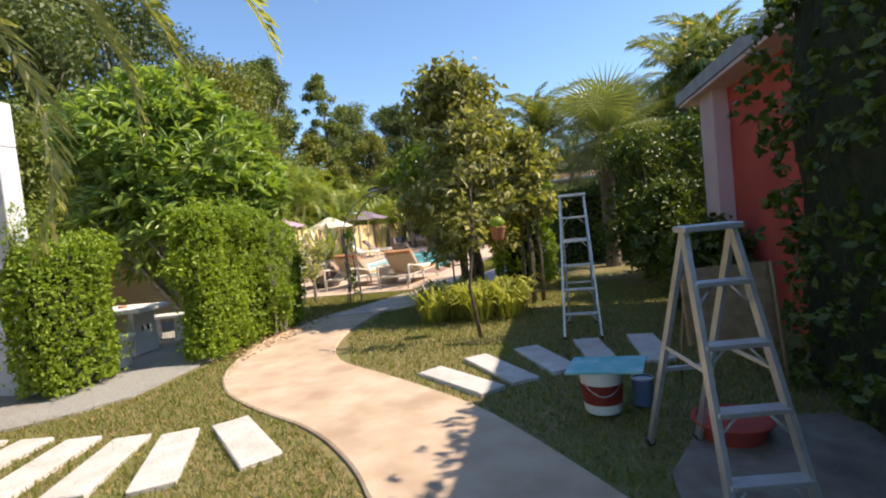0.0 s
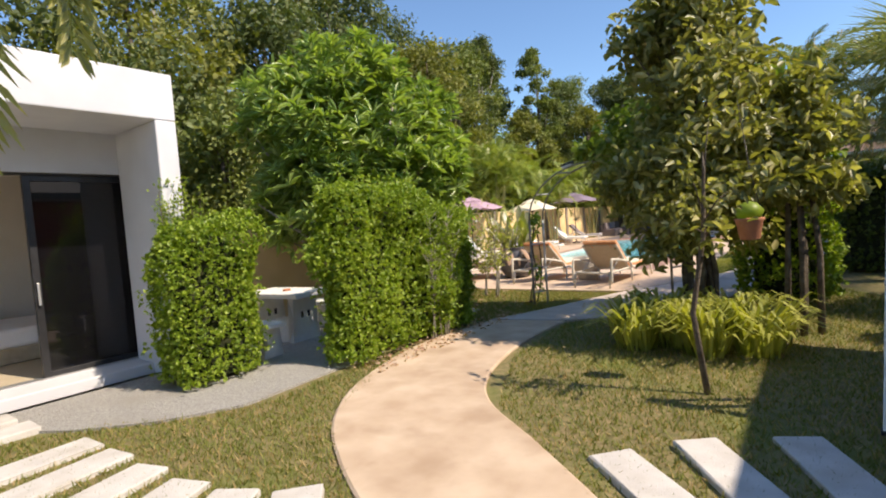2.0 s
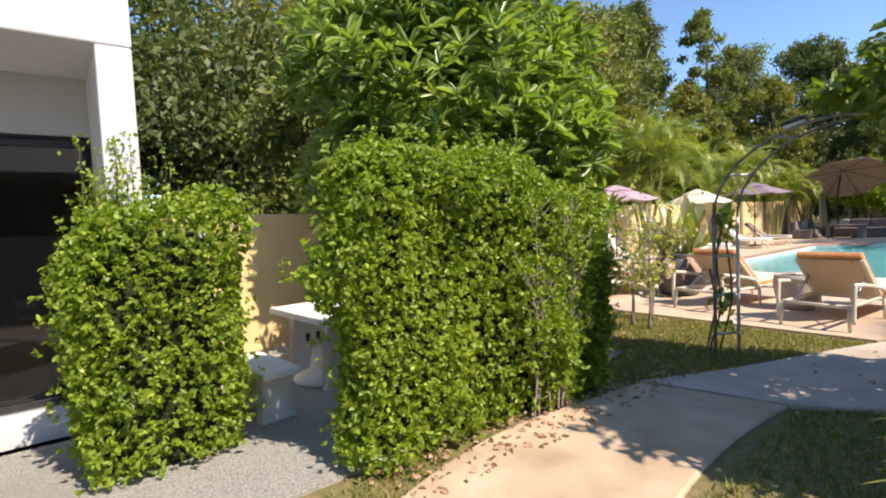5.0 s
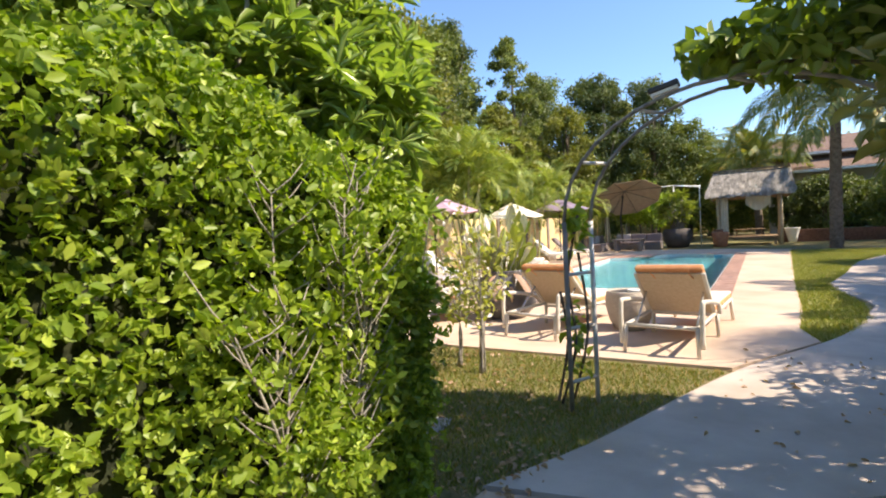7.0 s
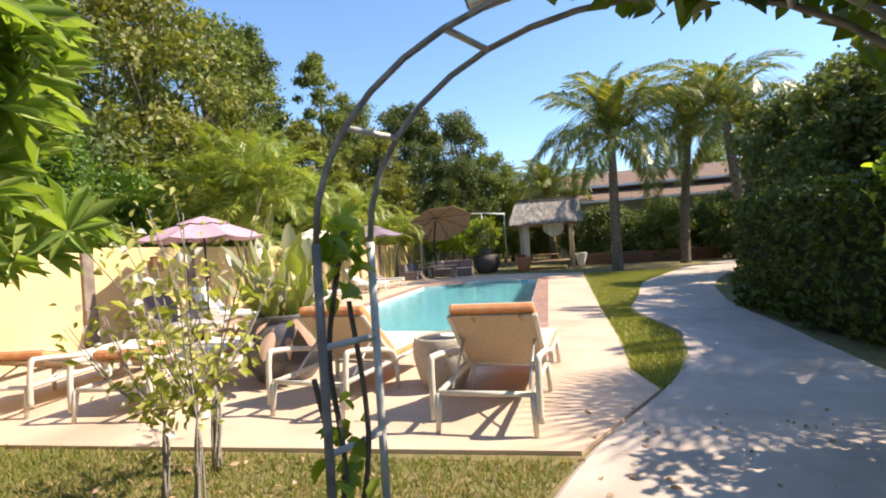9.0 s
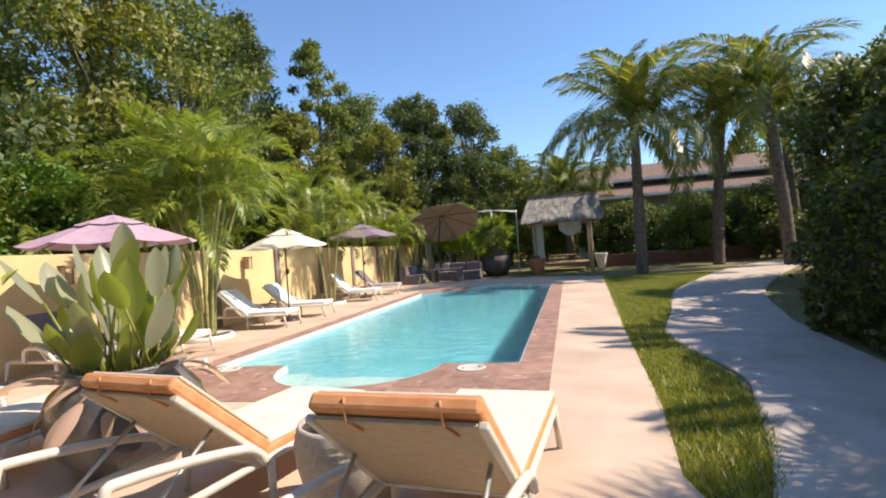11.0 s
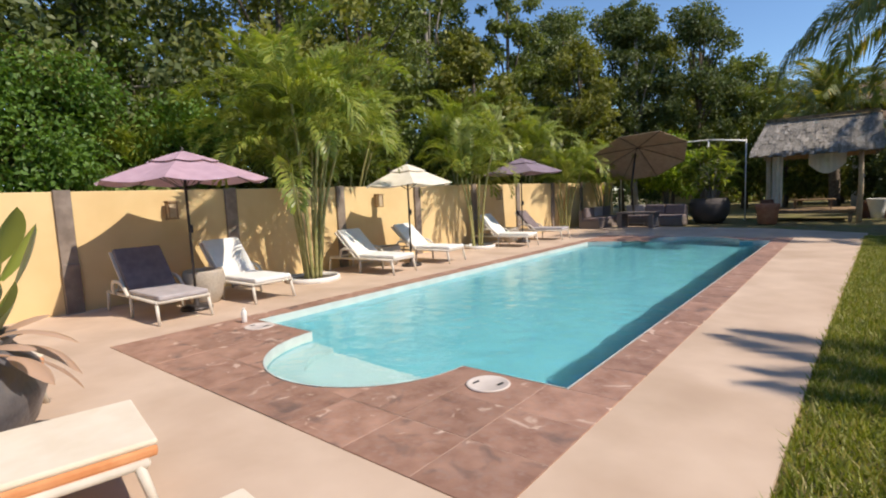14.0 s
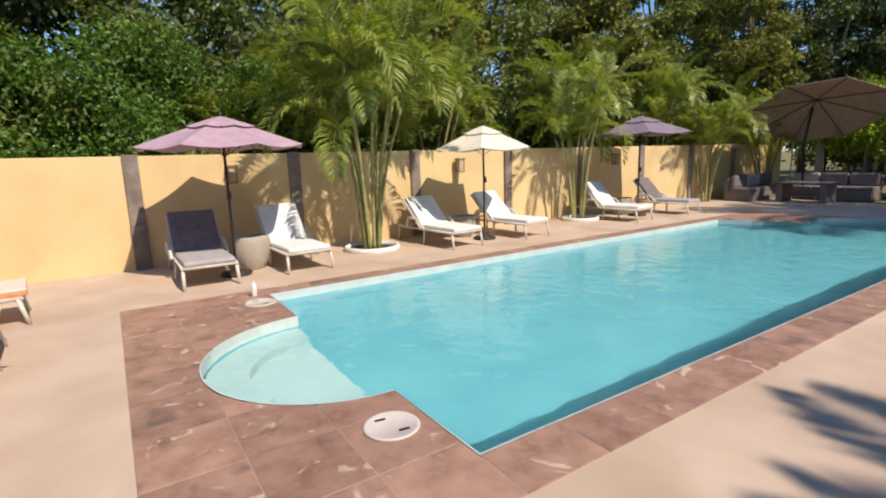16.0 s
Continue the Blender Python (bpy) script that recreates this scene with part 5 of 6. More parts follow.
def lounger(m, style, length=1.95, back=48, w=0.35, group="", label=""):
    ob = empty("sun_lounger", m, label, "sun lounger", group)
    fr = M_lframe
    L = length
    top = 0.30
    for sx in (-1, 1):
        part("side_rail", tube([(sx * w, 0.03, top), (sx * w, L - 0.02, top)], 0.024, 8), fr, ob)
        for y, yy in ((0.04, 0.0), (L * 0.5, L * 0.5), (L - 0.06, L + 0.01)):
            part("leg", tube([(sx * w, y, top), (sx * (w + 0.012), yy, 0.0)], [0.026, 0.02], 8), fr, ob)
        h = 0.26 if style == "front" else 0.2
        y0, y1 = (0.02, L * 0.46) if style == "front" else (L * 0.22, L * 0.52)
        pts = smooth3([(sx * (w + 0.045), y0, top - 0.2 if style == "front" else top), (sx * (w + 0.05), y0 + 0.02, top + h * 0.8), (sx * (w + 0.05), y0 + 0.14, top + h), (sx * (w + 0.05), y1 - 0.16, top + h * 0.8 if style != "front" else top + h * 0.55), (sx * (w + 0.045), y1, top + 0.01)], 5)
        part("armrest", tube(pts, 0.026, 8), fr, ob)
    part("head_rail", tube([(-w, 0.04, top), (w, 0.04, top)], 0.022, 8), fr, ob)
    part("foot_rail", tube([(-w, L - 0.03, top), (w, L - 0.03, top)], 0.024, 8), fr, ob)
    part("foot_stretcher", tube([(-w, L * 0.5, top - 0.04), (w, L * 0.5, top - 0.04)], 0.018, 8), fr, ob)
    hinge = 1.02 if style == "front" else 0.80
    bl = 0.78
    n = 9
    for i in range(n):
        y = hinge + (L - hinge - 0.08) * i / (n - 1)
        part("slat", box(-w + 0.01, y - 0.025, top - 0.005, w - 0.01, y + 0.025, top + 0.012, 0.004), fr, ob)
    cs, cb = {"front": (M_cushion, M_cushion), "white": (M_wcush, M_wcush), "grey": (M_lcush, M_gcush)}[style]
    A = Matrix.Translation((0, hinge, top + 0.02)) @ pose(0, 0, 0, -back, 0, 0)

    def back_box(x0, y0, z0, x1, y1, z1, b):
        return box(x0, y0, z0, x1, y1, z1, b, A)
    for sx in (-1, 1):
        part("back_frame", back_box(sx * w - 0.02, -bl, -0.03, sx * w + 0.02, 0, 0.005, 0.008), fr, ob)
        part("back_strut", tube([(sx * (w - 0.05), 0.25, top - 0.02), A @ Vector((sx * (w - 0.05), -bl * 0.55, -0.03))], 0.012, 6), M_alu, ob)
    part("back_sling", back_box(-w + 0.02, -bl, -0.02, w - 0.02, 0, 0.0, 0.005), M_sling, ob, "taut beige sling backrest")
    th = 0.075
    if style == "front":
        part("back_cushion", back_box(-w - 0.0, -bl - 0.05, 0.006, w + 0.0, 0.0, 0.006 + th, 0.02), M_orange, ob, "orange edge of the back cushion")
        part("back_towel", back_box(-w + 0.01, -bl - 0.02, 0.083, w - 0.01, 0.0, 0.10, 0.007), cb, ob, "cream cover on the back cushion")
        part("seat_cushion", box(-w, hinge - 0.02, top + 0.016, w, L + 0.03, top + 0.075, 0.018), M_orange, ob, "orange edge of the seat cushion")
        part("seat_cover", box(-w + 0.005, hinge - 0.02, top + 0.07, w - 0.005, L + 0.033, top + 0.105, 0.014), cs, ob, "cream cover on the seat cushion")
        for x in (-0.2, 0.2):
            part("tie", tube([A @ Vector((x, -bl - 0.055, 0.05)), A @ Vector((x + 0.02, -bl - 0.02, -0.03)), A @ Vector((x + 0.05, -bl + 0.08, -0.025))], 0.006, 5), M_orange, ob)
    else:
        part("back_cushion", back_box(-w + 0.01, -bl + 0.0, 0.006, w - 0.01, 0.0, 0.006 + th, 0.025), cb, ob)
        part("seat_cushion", box(-w + 0.01, hinge - 0.01, top + 0.016, w - 0.01, L, top + 0.09, 0.025), cs, ob)
    return ob


front = "cream lounger with beige sling back and orange-edged cushions"
for x, y, rz, L in ((-2.5, 12.26, -5, 2.33), (-4.12, 12.6, -10, 2.08), (-6.02, 12.45, 4, 2.2), (-7.45, 12.5, 6, 2.2)):
    lounger(pose(x, y, 0, 0, 0, rz), "front", L, 42 if x > -5 else 16, 0.36, "loungers with orange-edged cushions", front)
white = "white-cushioned lounger with a cream frame beside the yellow wall"
for i, (x, y, rz, style, bk) in enumerate(((-9.62, 16.66, -90, "grey", 50), (-9.75, 18.02, -88, "white", 50), (-10.35, 20.95, -86, "white", 43), (-10.4, 22.65, -84, "white", 43), (-10.4, 26.2, -84, "white", 48), (-10.6, 28.3, -84, "grey", 48))):
    lounger(pose(max(x, -9.72), y, 0, 0, 0, rz), style, 1.85, bk, 0.34, "loungers along the yellow wall", white if style == "white" else "grey-cushioned lounger with a cream frame beside the yellow wall")


# ---- wicker tables, pots ----
def wicker_pot(x, y, r, h, label, top=None):
    bm = lathe([(r * 0.62, 0), (r * 0.66, 0.01), (r * 0.85, h * 0.25), (r * 0.99, h * 0.6), (r, h * 0.8), (r * 0.95, h * 0.97), (r * 0.93, h), (r * 0.86, h), (r * 0.86, h * 0.9)], 36)
    ob = tagged(obj("wicker_table", bm, M_wicker, at=pose(x, y, 0)), label, "side table", "wicker side tables")
    part("tabletop", lathe([(0.001, h * 0.93), (r * 0.86, h * 0.93), (r * 0.86, h * 0.955), (0.001, h * 0.956)], 36), top or M_black, ob, "round dark glass top set in the rim")
    for i in range(1, 13):
        z = h * i / 13.5
        t = i / 13.5
        rr = r * (0.66 + 0.34 * min(1, t * 1.35)) if t < 0.8 else r * (1 - (t - 0.8) * 0.3)
        part("woven_band", lathe([(rr - 0.004, z - 0.008), (rr + 0.006, z), (rr - 0.004, z + 0.008)], 36), M_wicker, ob)
    return ob


wicker_pot(-3.09, 13.62, 0.31, 0.52, "round cream wicker side table with a dark top between loungers")
ash = tagged(obj("ashtray", lathe([(0.07, 0), (0.085, 0.005), (0.08, 0.03), (0.07, 0.03), (0.06, 0.01), (0.001, 0.01)], 20), M_wpaint, at=pose(-3.04, 13.66, 0.497)), "small round white ashtray on the wicker table", "ashtray")
wicker_pot(-8.8, 17.42, 0.31, 0.53, "round cream wicker side table under the mauve umbrella", M_wicker)
wicker_pot(-9.1, 21.85, 0.27, 0.45, "round cream wicker side table under the cream umbrella", M_dwicker)
wicker_pot(-9.2, 27.3, 0.27, 0.45, "round cream wicker side table under the purple umbrella", M_dwicker)


def paddle_leaf(parent, base, az, lean, stalk, ln, wd, material, seed, curl=0.5):
    rng = random.Random(seed)
    m = Matrix.Translation(base) @ pose(0, 0, 0, 0, lean, az)
    p0, p1 = Vector((0, 0, 0)), Vector((0, 0, stalk))
    v, f = [], []
    rows = 9
    for i in range(rows + 1):
        t = i / rows
        w = wd * math.sin(math.pi * min(1, 0.06 + t * 0.94)) ** 0.7 * (1 if t < 1 else 0.02) / 2
        z = stalk + ln * (t - 0.12 * curl * t * t)
        x = curl * ln * 0.5 * t * t
        for s in (-1, -0.5, 0, 0.5, 1):
            v.append(m @ Vector((x - abs(s) * w * 0.35 * -1, s * w, z + rng.uniform(-0.004, 0.004))))
    for i in range(rows):
        for j in range(4):
            a = i * 5 + j
            f.append((a, a + 1, a + 6, a + 5))
    lf = pydata("leaf", [tuple(q) for q in v], f, material, parent, True)
    part("stalk", tube([m @ p0, m @ (p1 * 0.5), m @ p1], [0.014, 0.011, 0.008], 6), M_lily if material is not M_dry else M_dry, parent)
    return lf


def plant_pot():
    pot = tagged(obj("plant_pot", lathe([(0.26, 0), (0.30, 0.01), (0.46, 0.2), (0.53, 0.4), (0.50, 0.56), (0.40, 0.68), (0.37, 0.72), (0.41, 0.76), (0.40, 0.78), (0.35, 0.77), (0.33, 0.70)], 40), M_pot, at=pose(-5.08, 14.02, 0)), "big round dark glazed clay plant pot on the terrace", "plant pot")
    part("soil", lathe([(0.001, 0.71), (0.34, 0.70)], 24), M_soil, pot, "dark potting soil")
    pl = empty("paddle_plant", pose(-5.08, 14.02, 0.7), "leafy potted plant with broad grey-green paddle leaves, partly dried", "plant")
    rng = random.Random(4)
    for i in range(42):
        a = i * 137.5
        rr = 0.3 * math.sqrt((i + 0.5) / 42)
        b = (rr * math.cos(radians(a)), rr * math.sin(radians(a)), 0)
        paddle_leaf(pl, b, a + rng.uniform(-70, 70), rng.uniform(2, 36), rng.uniform(0.05, 0.72), rng.uniform(0.32, 0.5), rng.uniform(0.14, 0.22), M_bigleaf if i % 5 < 3 else M_areca, i, rng.uniform(0.0, 0.5))
    for i in range(24):
        a = i * 137.5 + 40
        b = (0.24 * math.cos(radians(a)), 0.24 * math.sin(radians(a)), 0)
        paddle_leaf(pl, b, a, rng.uniform(45, 120), rng.uniform(0.1, 0.3), rng.uniform(0.25, 0.45), rng.uniform(0.07, 0.16), M_dry, 40 + i, rng.uniform(0.6, 1.6))
    return pot


plant_pot()


# ---- umbrellas ----
def umbrella(x, y, h, r, canopy, sides, label, drop=0.42, turn=45, tier=True, lean=(0, 0)):
    ob = empty("parasol", pose(x, y, 0, lean[0], lean[1], 0), label, "parasol", "parasols round the pool")
    part("pole", tube([(0, 0, 0.02), (0, 0, h - 0.02)], 0.02, 10), M_darkmetal, ob, "dark metal pole")
    part("base", lathe([(0.22, 0.0), (0.23, 0.03), (0.2, 0.06), (0.04, 0.08), (0.03, 0.25), (0.001, 0.25)], 28), M_darkmetal, ob, "round dark umbrella base")
    part("crank", box(0.015, -0.03, 1.15, 0.06, 0.03, 1.27, 0.01), M_darkmetal, ob)
    n = sides
    k = 6
    tiers = ((0.0, 0.42, 0.03), (0.36, 1.0, 0.0)) if tier else ((0.0, 1.0, 0.0),)
    for t0, t1, dz in tiers:
        bm = bmesh.new()
        rings = []
        for i in range(k + 1):
            t = t0 + (t1 - t0) * i / k
            ring = []
            for s in range(n * 4):
                a = 2 * math.pi * s / (n * 4) + radians(turn)
                q = (s % 4) / 4
                edge = 1 / math.cos(math.pi / n * (1 - abs(2 * q - 1)) * 0 + (q - 0.5) * 2 * math.pi / n) * math.cos(math.pi / n)
                sag = 0.05 * t * math.sin(math.pi * q)
                rr = r * t * edge
                ring.append(bm.verts.new((rr * math.cos(a), rr * math.sin(a), h + dz - drop * t ** 1.1 - sag)))
            rings.append(ring)
        m = n * 4
        for a, b in zip(rings, rings[1:]):
            for s in range(m):
                q = (a[s], a[(s + 1) % m], b[(s + 1) % m], b[s])
                if (q[0].co - q[1].co).length > 1e-6:
                    bm.faces.new(q)
                else:
                    bm.faces.new((q[0], q[2], q[3]))
        cv = part("canopy" if t1 == 1.0 else "vent", bm, canopy, ob)
        if t1 == 1.0:
            md = cv.modifiers.new("cloth", "SOLIDIFY")
            md.thickness = 0.006
    part("finial", lathe([(0.02, h + 0.02), (0.025, h + 0.05), (0.001, h + 0.09)], 10), M_darkmetal, ob)
    for s in range(n):
        a = 2 * math.pi * s / n + radians(turn)
        e = Vector((r * math.cos(a), r * math.sin(a), h - drop))
        part("rib", tube([(0, 0, h - 0.02), tuple(e * 0.5 + Vector((0, 0, (h - 0.02) * 0.5 - 0.01))), tuple(e - Vector((0, 0, 0.012)))], 0.008, 5), M_darkmetal, ob)
        mid = Vector((0, 0, h - 0.02)).lerp(e, 0.5)
        part("strut", tube([(0, 0, h - 0.55), tuple(mid)], 0.006, 5), M_darkmetal, ob)
    return ob


umbrella(-8.42, 17.1, 2.32, 1.17, M_pink_um, 8, "mauve pink two-tier parasol over the grey lounger", 0.4, 10)
umbrella(-8.5, 21.95, 2.24, 1.03, M_cream_um, 6, "cream white parasol between two loungers", 0.42, 20)
umbrella(-8.75, 27.3, 2.55, 1.25, M_purple_um, 6, "dusty purple parasol between two loungers", 0.42, 15)


def cantilever():
    ob = empty("cantilever_parasol", pose(-7.6, 34.6, 0), "large tilted taupe cantilever parasol over the sofas", "parasol")
    n, r, h = 8, 1.85, 2.85
    T = Matrix.Translation((0, 0, h)) @ pose(0, 0, 0, -24, -15, 0)
    bm = bmesh.new()
    c = bm.verts.new(T @ Vector((0, 0, 0.35)))
    rings = []
    for t in (0.5, 1.0):
        rings.append([bm.verts.new(T @ Vector((r * t * math.cos(2 * math.pi * s / n), r * t * math.sin(2 * math.pi * s / n), 0.35 - 0.5 * t ** 1.15))) for s in range(n)])
    for s in range(n):
        bm.faces.new((c, rings[0][s], rings[0][(s + 1) % n]))
        bm.faces.new((rings[0][s], rings[1][s], rings[1][(s + 1) % n], rings[0][(s + 1) % n]))
    cv = part("canopy", bm, M_taupe_um, ob)
    cv.modifiers.new("cloth", "SOLIDIFY").thickness = 0.01
    for s in range(n):
        a = 2 * math.pi * s / n
        part("rib", tube([T @ Vector((0, 0, 0.32)), T @ Vector((r * 0.5 * math.cos(a), r * 0.5 * math.sin(a), 0.08)), T @ Vector((r * math.cos(a), r * math.sin(a), -0.17))], 0.012, 5), M_darkmetal, ob)
    part("pole", tube([(-0.2, 0.1, 0), (-0.35, 0.15, 1.6), (-0.15, 0.05, 2.9)], 0.04, 10), M_darkmetal, ob)
    part("base", box(-0.6, -0.35, 0, 0.3, 0.55, 0.1, 0.02), M_darkmetal, ob)
    return ob


cantilever()


# ---- lanterns on the wall ----
def lantern(y):
    ob = empty("wall_lantern", pose(-9.9, y, 1.5), "square wooden wall lantern on the yellow wall", "wall lantern", "lanterns on the yellow wall")
    part("bracket", box(-0.06, -0.02, 0.1, 0.02, 0.02, 0.14), M_darkmetal, ob)
    for sx in (0.02, 0.15):
        for sy in (-0.075, 0.06):
            part("corner_post", box(sx, sy, -0.14, sx + 0.015, sy + 0.015, 0.12), M_wood, ob)
    part("roof_plate", box(0.005, -0.09, 0.12, 0.18, 0.09, 0.15, 0.006), M_wood, ob)
    part("floor_plate", box(0.01, -0.085, -0.165, 0.175, 0.085, -0.14, 0.006), M_wood, ob)
    part("pane", box(0.035, -0.06, -0.13, 0.15, 0.06, 0.115), M_palewood, ob, "amber frosted pane")
    return ob


for y in (17.45, 22.3, 27.7):
    lantern(y)


# ---- lounge set at the far end ----
def sofa(x0, y0, x1, y1, back, label):
    ob = empty("wicker_sofa", pose(0, 0, 0), label, "sofa", "wicker sofas at the far end")
    part("base", box(x0, y0, 0.0, x1, y1, 0.3, 0.02), M_gwicker, ob)
    ax = {"y": (x0, y1 - 0.16, 0.3, x1, y1, 0.72), "x": (x0, y0, 0.3, x0 + 0.16, y1, 0.72), "X": (x1 - 0.16, y0, 0.3, x1, y1, 0.72)}[back]
    part("backrest", box(*ax, 0.02), M_gwicker, ob)
    n = 3
    for i in range(n):
        if back == "y":
            a, b = x0 + (x1 - x0) * i / n, x0 + (x1 - x0) * (i + 1) / n
            part("seat_cushion", box(a + 0.01, y0 + 0.01, 0.3, b - 0.01, y1 - 0.17, 0.42, 0.03), M_gcush, ob)
            part("back_cushion", box(a + 0.02, y1 - 0.33, 0.42, b - 0.02, y1 - 0.17, 0.82, 0.05), M_gcush if i else M_lcush, ob)
        else:
            a, b = y0 + (y1 - y0) * i / n, y0 + (y1 - y0) * (i + 1) / n
            bx = (x0 + 0.17, x0 + 0.33) if back == "x" else (x1 - 0.33, x1 - 0.17)
            part("seat_cushion", box(x0 + (0.17 if back == "x" else 0.01), a + 0.01, 0.3, x1 - (0.17 if back == "X" else 0.01), b - 0.01, 0.42, 0.03), M_gcush, ob)
            part("back_cushion", box(bx[0], a + 0.02, 0.42, bx[1], b - 0.02, 0.82, 0.05), M_lcush if i == 1 else M_gcush, ob)
    return ob


sofa(-9.3, 32.6, -8.45, 35.2, "x", "grey-brown wicker sofa with grey cushions under the parasol")
sofa(-8.3, 34.5, -5.95, 35.4, "y", "grey-brown wicker sofa with grey and striped cushions")
tb = empty("lounge_table", pose(-7.3, 33.55, 0), "low grey-brown wicker lounge table", "table")
part("tabletop", box(-0.75, -0.4, 0.55, 0.75, 0.4, 0.6, 0.01), M_gwicker, tb)
for sx in (-0.68, 0.5):
    part("leg", box(sx, -0.35, 0, sx + 0.18, 0.35, 0.55, 0.01), M_gwicker, tb)
bp = tagged(obj("plant_pot", lathe([(0.4, 0), (0.5, 0.02), (0.72, 0.4), (0.75, 0.75), (0.66, 0.98), (0.6, 1.0), (0.58, 0.9)], 32), M_dwicker, at=pose(-5.35, 36.2, 0)), "large round dark woven plant pot", "plant pot")
rosette_shrub("potted_dracaena", -5.35, 36.2, [(-5.35, 36.2, 2.0, 0.8, 0.8, 0.9)], 60, 16, 0.42, 0.14, M_areca, "leafy dracaena in the dark woven pot", 80, 0, 0.05)
tp = tagged(obj("plant_pot", lathe([(0.28, 0), (0.3, 0.02), (0.36, 0.5), (0.4, 0.72), (0.36, 0.74), (0.34, 0.66)], 28), M_terra, at=pose(-3.3, 35.6, 0)), "square-shouldered terracotta plant pot before the pavilion", "plant pot")


# ---- thatched pavilion ----
def pavilion():
    ob = empty("thatched_pavilion", pose(0, 0, 0), "small open timber pavilion with a shaggy grey thatch roof", "pavilion")
    x0, x1, y0, y1 = -3.45, -0.7, 36.8, 39.6
    for x in (x0, x1):
        for y in (y0, y1):
            part("post", tube([(x, y, -0.05), (x + 0.03, y, 1.3), (x, y, 2.7)], [0.09, 0.08, 0.075], 9), M_palewood, ob)
    for y in (y0, y1):
        part("beam", tube([(x0 - 0.3, y, 2.65), (x1 + 0.3, y, 2.65)], 0.06, 8), M_palewood, ob)
    ym = (y0 + y1) / 2
    bm = bmesh.new()
    rng = random.Random(3)
    for sgn, ye in ((1, y0 - 0.6), (-1, y1 + 0.6)):
        for row in range(12):
            t0 = row / 12
            za, zb = 2.5 + 1.35 * t0, 2.5 + 1.35 * (t0 + 0.16)
            ya, yb = ye + (ym - ye) * t0, ye + (ym - ye) * (t0 + 0.16)
            xa = x0 - 0.55 + 0.35 * t0
            xb = x1 + 0.55 - 0.1 * t0
            x = xa
            while x < xb:
                w = rng.uniform(0.07, 0.16)
                dz = rng.uniform(-0.09, 0.04)
                v = [bm.verts.new(q) for q in ((x, ya - sgn * 0.06, za + dz), (x + w, ya - sgn * 0.06, za + dz + rng.uniform(-0.03, 0.03)), (x + w, yb, zb + 0.05), (x, yb, zb + 0.05))]
                bm.faces.new(v)
                x += w * 0.8
    part("thatch", bm, M_thatch, ob, "shaggy grey palm-leaf thatch")
    bm = bmesh.new()
    v = [bm.verts.new(q) for q in ((x0 - 0.45, y0 - 0.5, 2.45), (x1 + 0.45, y0 - 0.5, 2.45), (x1 + 0.35, ym, 3.78), (x0 - 0.15, ym, 3.78), (x0 - 0.45, y1 + 0.5, 2.45), (x1 + 0.45, y1 + 0.5, 2.45))]
    bm.faces.new((v[0], v[1], v[2], v[3]))
    bm.faces.new((v[3], v[2], v[5], v[4]))
    part("roof_lining", bm, M_wood, ob)
    part("ridge_pole", tube([(x0 - 0.3, ym, 3.86), (x1 + 0.55, ym, 3.9)], 0.04, 7), M_palewood, ob)
    part("platform", box(x0 + 0.1, y0 + 0.2, 0.3, x1 - 0.1, y1 - 0.1, 0.42, 0.01), M_wood, ob)
    for x in (x0 + 0.2, x1 - 0.3):
        part("platform_leg", box(x, y0 + 0.3, -0.03, x + 0.12, y0 + 0.42, 0.3), M_wood, ob)
    for x, w in ((x0 + 0.12, 0.35), (x1 - 1.5, 1.1)):
        bm = bmesh.new()
        k = 14
        lo, hi = [], []
        for i in range(k + 1):
            u = i / k
            d = 0.04 * math.sin(u * 18)
            zz = 0.55 if w < 0.5 else 2.1 - 0.35 * math.sin(math.pi * u)
            lo.append(bm.verts.new((x + w * u, y0 + 0.12 + d, zz)))
            hi.append(bm.verts.new((x + w * u, y0 + 0.12 + d, 2.6)))
        for i in range(k):
            bm.faces.new((lo[i], lo[i + 1], hi[i + 1], hi[i]))
        part("curtain", bm, M_cream_um, ob, "cream gathered cotton curtain")
    part("brick_pier", box(x0 - 0.22, y0 - 0.2, -0.05, x0 + 0.22, y0 + 0.2, 0.85, 0.015), M_brick, ob, "brown brick pier at the foot of the post")
    return ob


pavilion()
gt = empty("garden_table", pose(-2.1, 38.2, 0.42), "low dark wooden table inside the pavilion", "table")
part("tabletop", box(-0.7, -0.35, 0.32, 0.7, 0.35, 0.37, 0.01), M_wood, gt)
for sx in (-0.6, 0.55):
    for sy in (-0.3, 0.25):
        part("leg", box(sx, sy, 0, sx + 0.05, sy + 0.05, 0.32), M_wood, gt)
# low laterite planter wall, far beds, back house
lw = structure("low_wall", box(-0.6, 39.3, -0.05, 7.5, 39.7, 0.62, 0.02), M_brick, "low brown laterite bed wall at the far end", "wall")
rbz = tagged(obj("raised_pool", box(1.4, 39.72, -0.05, 7.4, 42.6, 0.5, 0.02), M_brick), "small raised brick pool with turquoise water", "pool")
part("basin_water", box(1.5, 39.8, 0.5, 7.3, 42.5, 0.56), M_poolblue, rbz, "still turquoise water")
urn = tagged(obj("garden_urn", lathe([(0.16, 0), (0.19, 0.02), (0.24, 0.3), (0.34, 0.72), (0.36, 0.76), (0.32, 0.76), (0.28, 0.66)], 24), M_wpaint, at=pose(-0.15, 39.0, -0.03)), "white flared garden urn", "urn")
structure("wall_north", box(-16, 62.0, -0.1, 24, 62.25, 2.4), M_yellow, "yellow rendered garden wall at the far end", "wall")
structure("wall_east", box(14.5, 10, -0.1, 14.7, 61.9, 2.4), M_yellow, "yellow rendered garden wall on the east side", "wall")


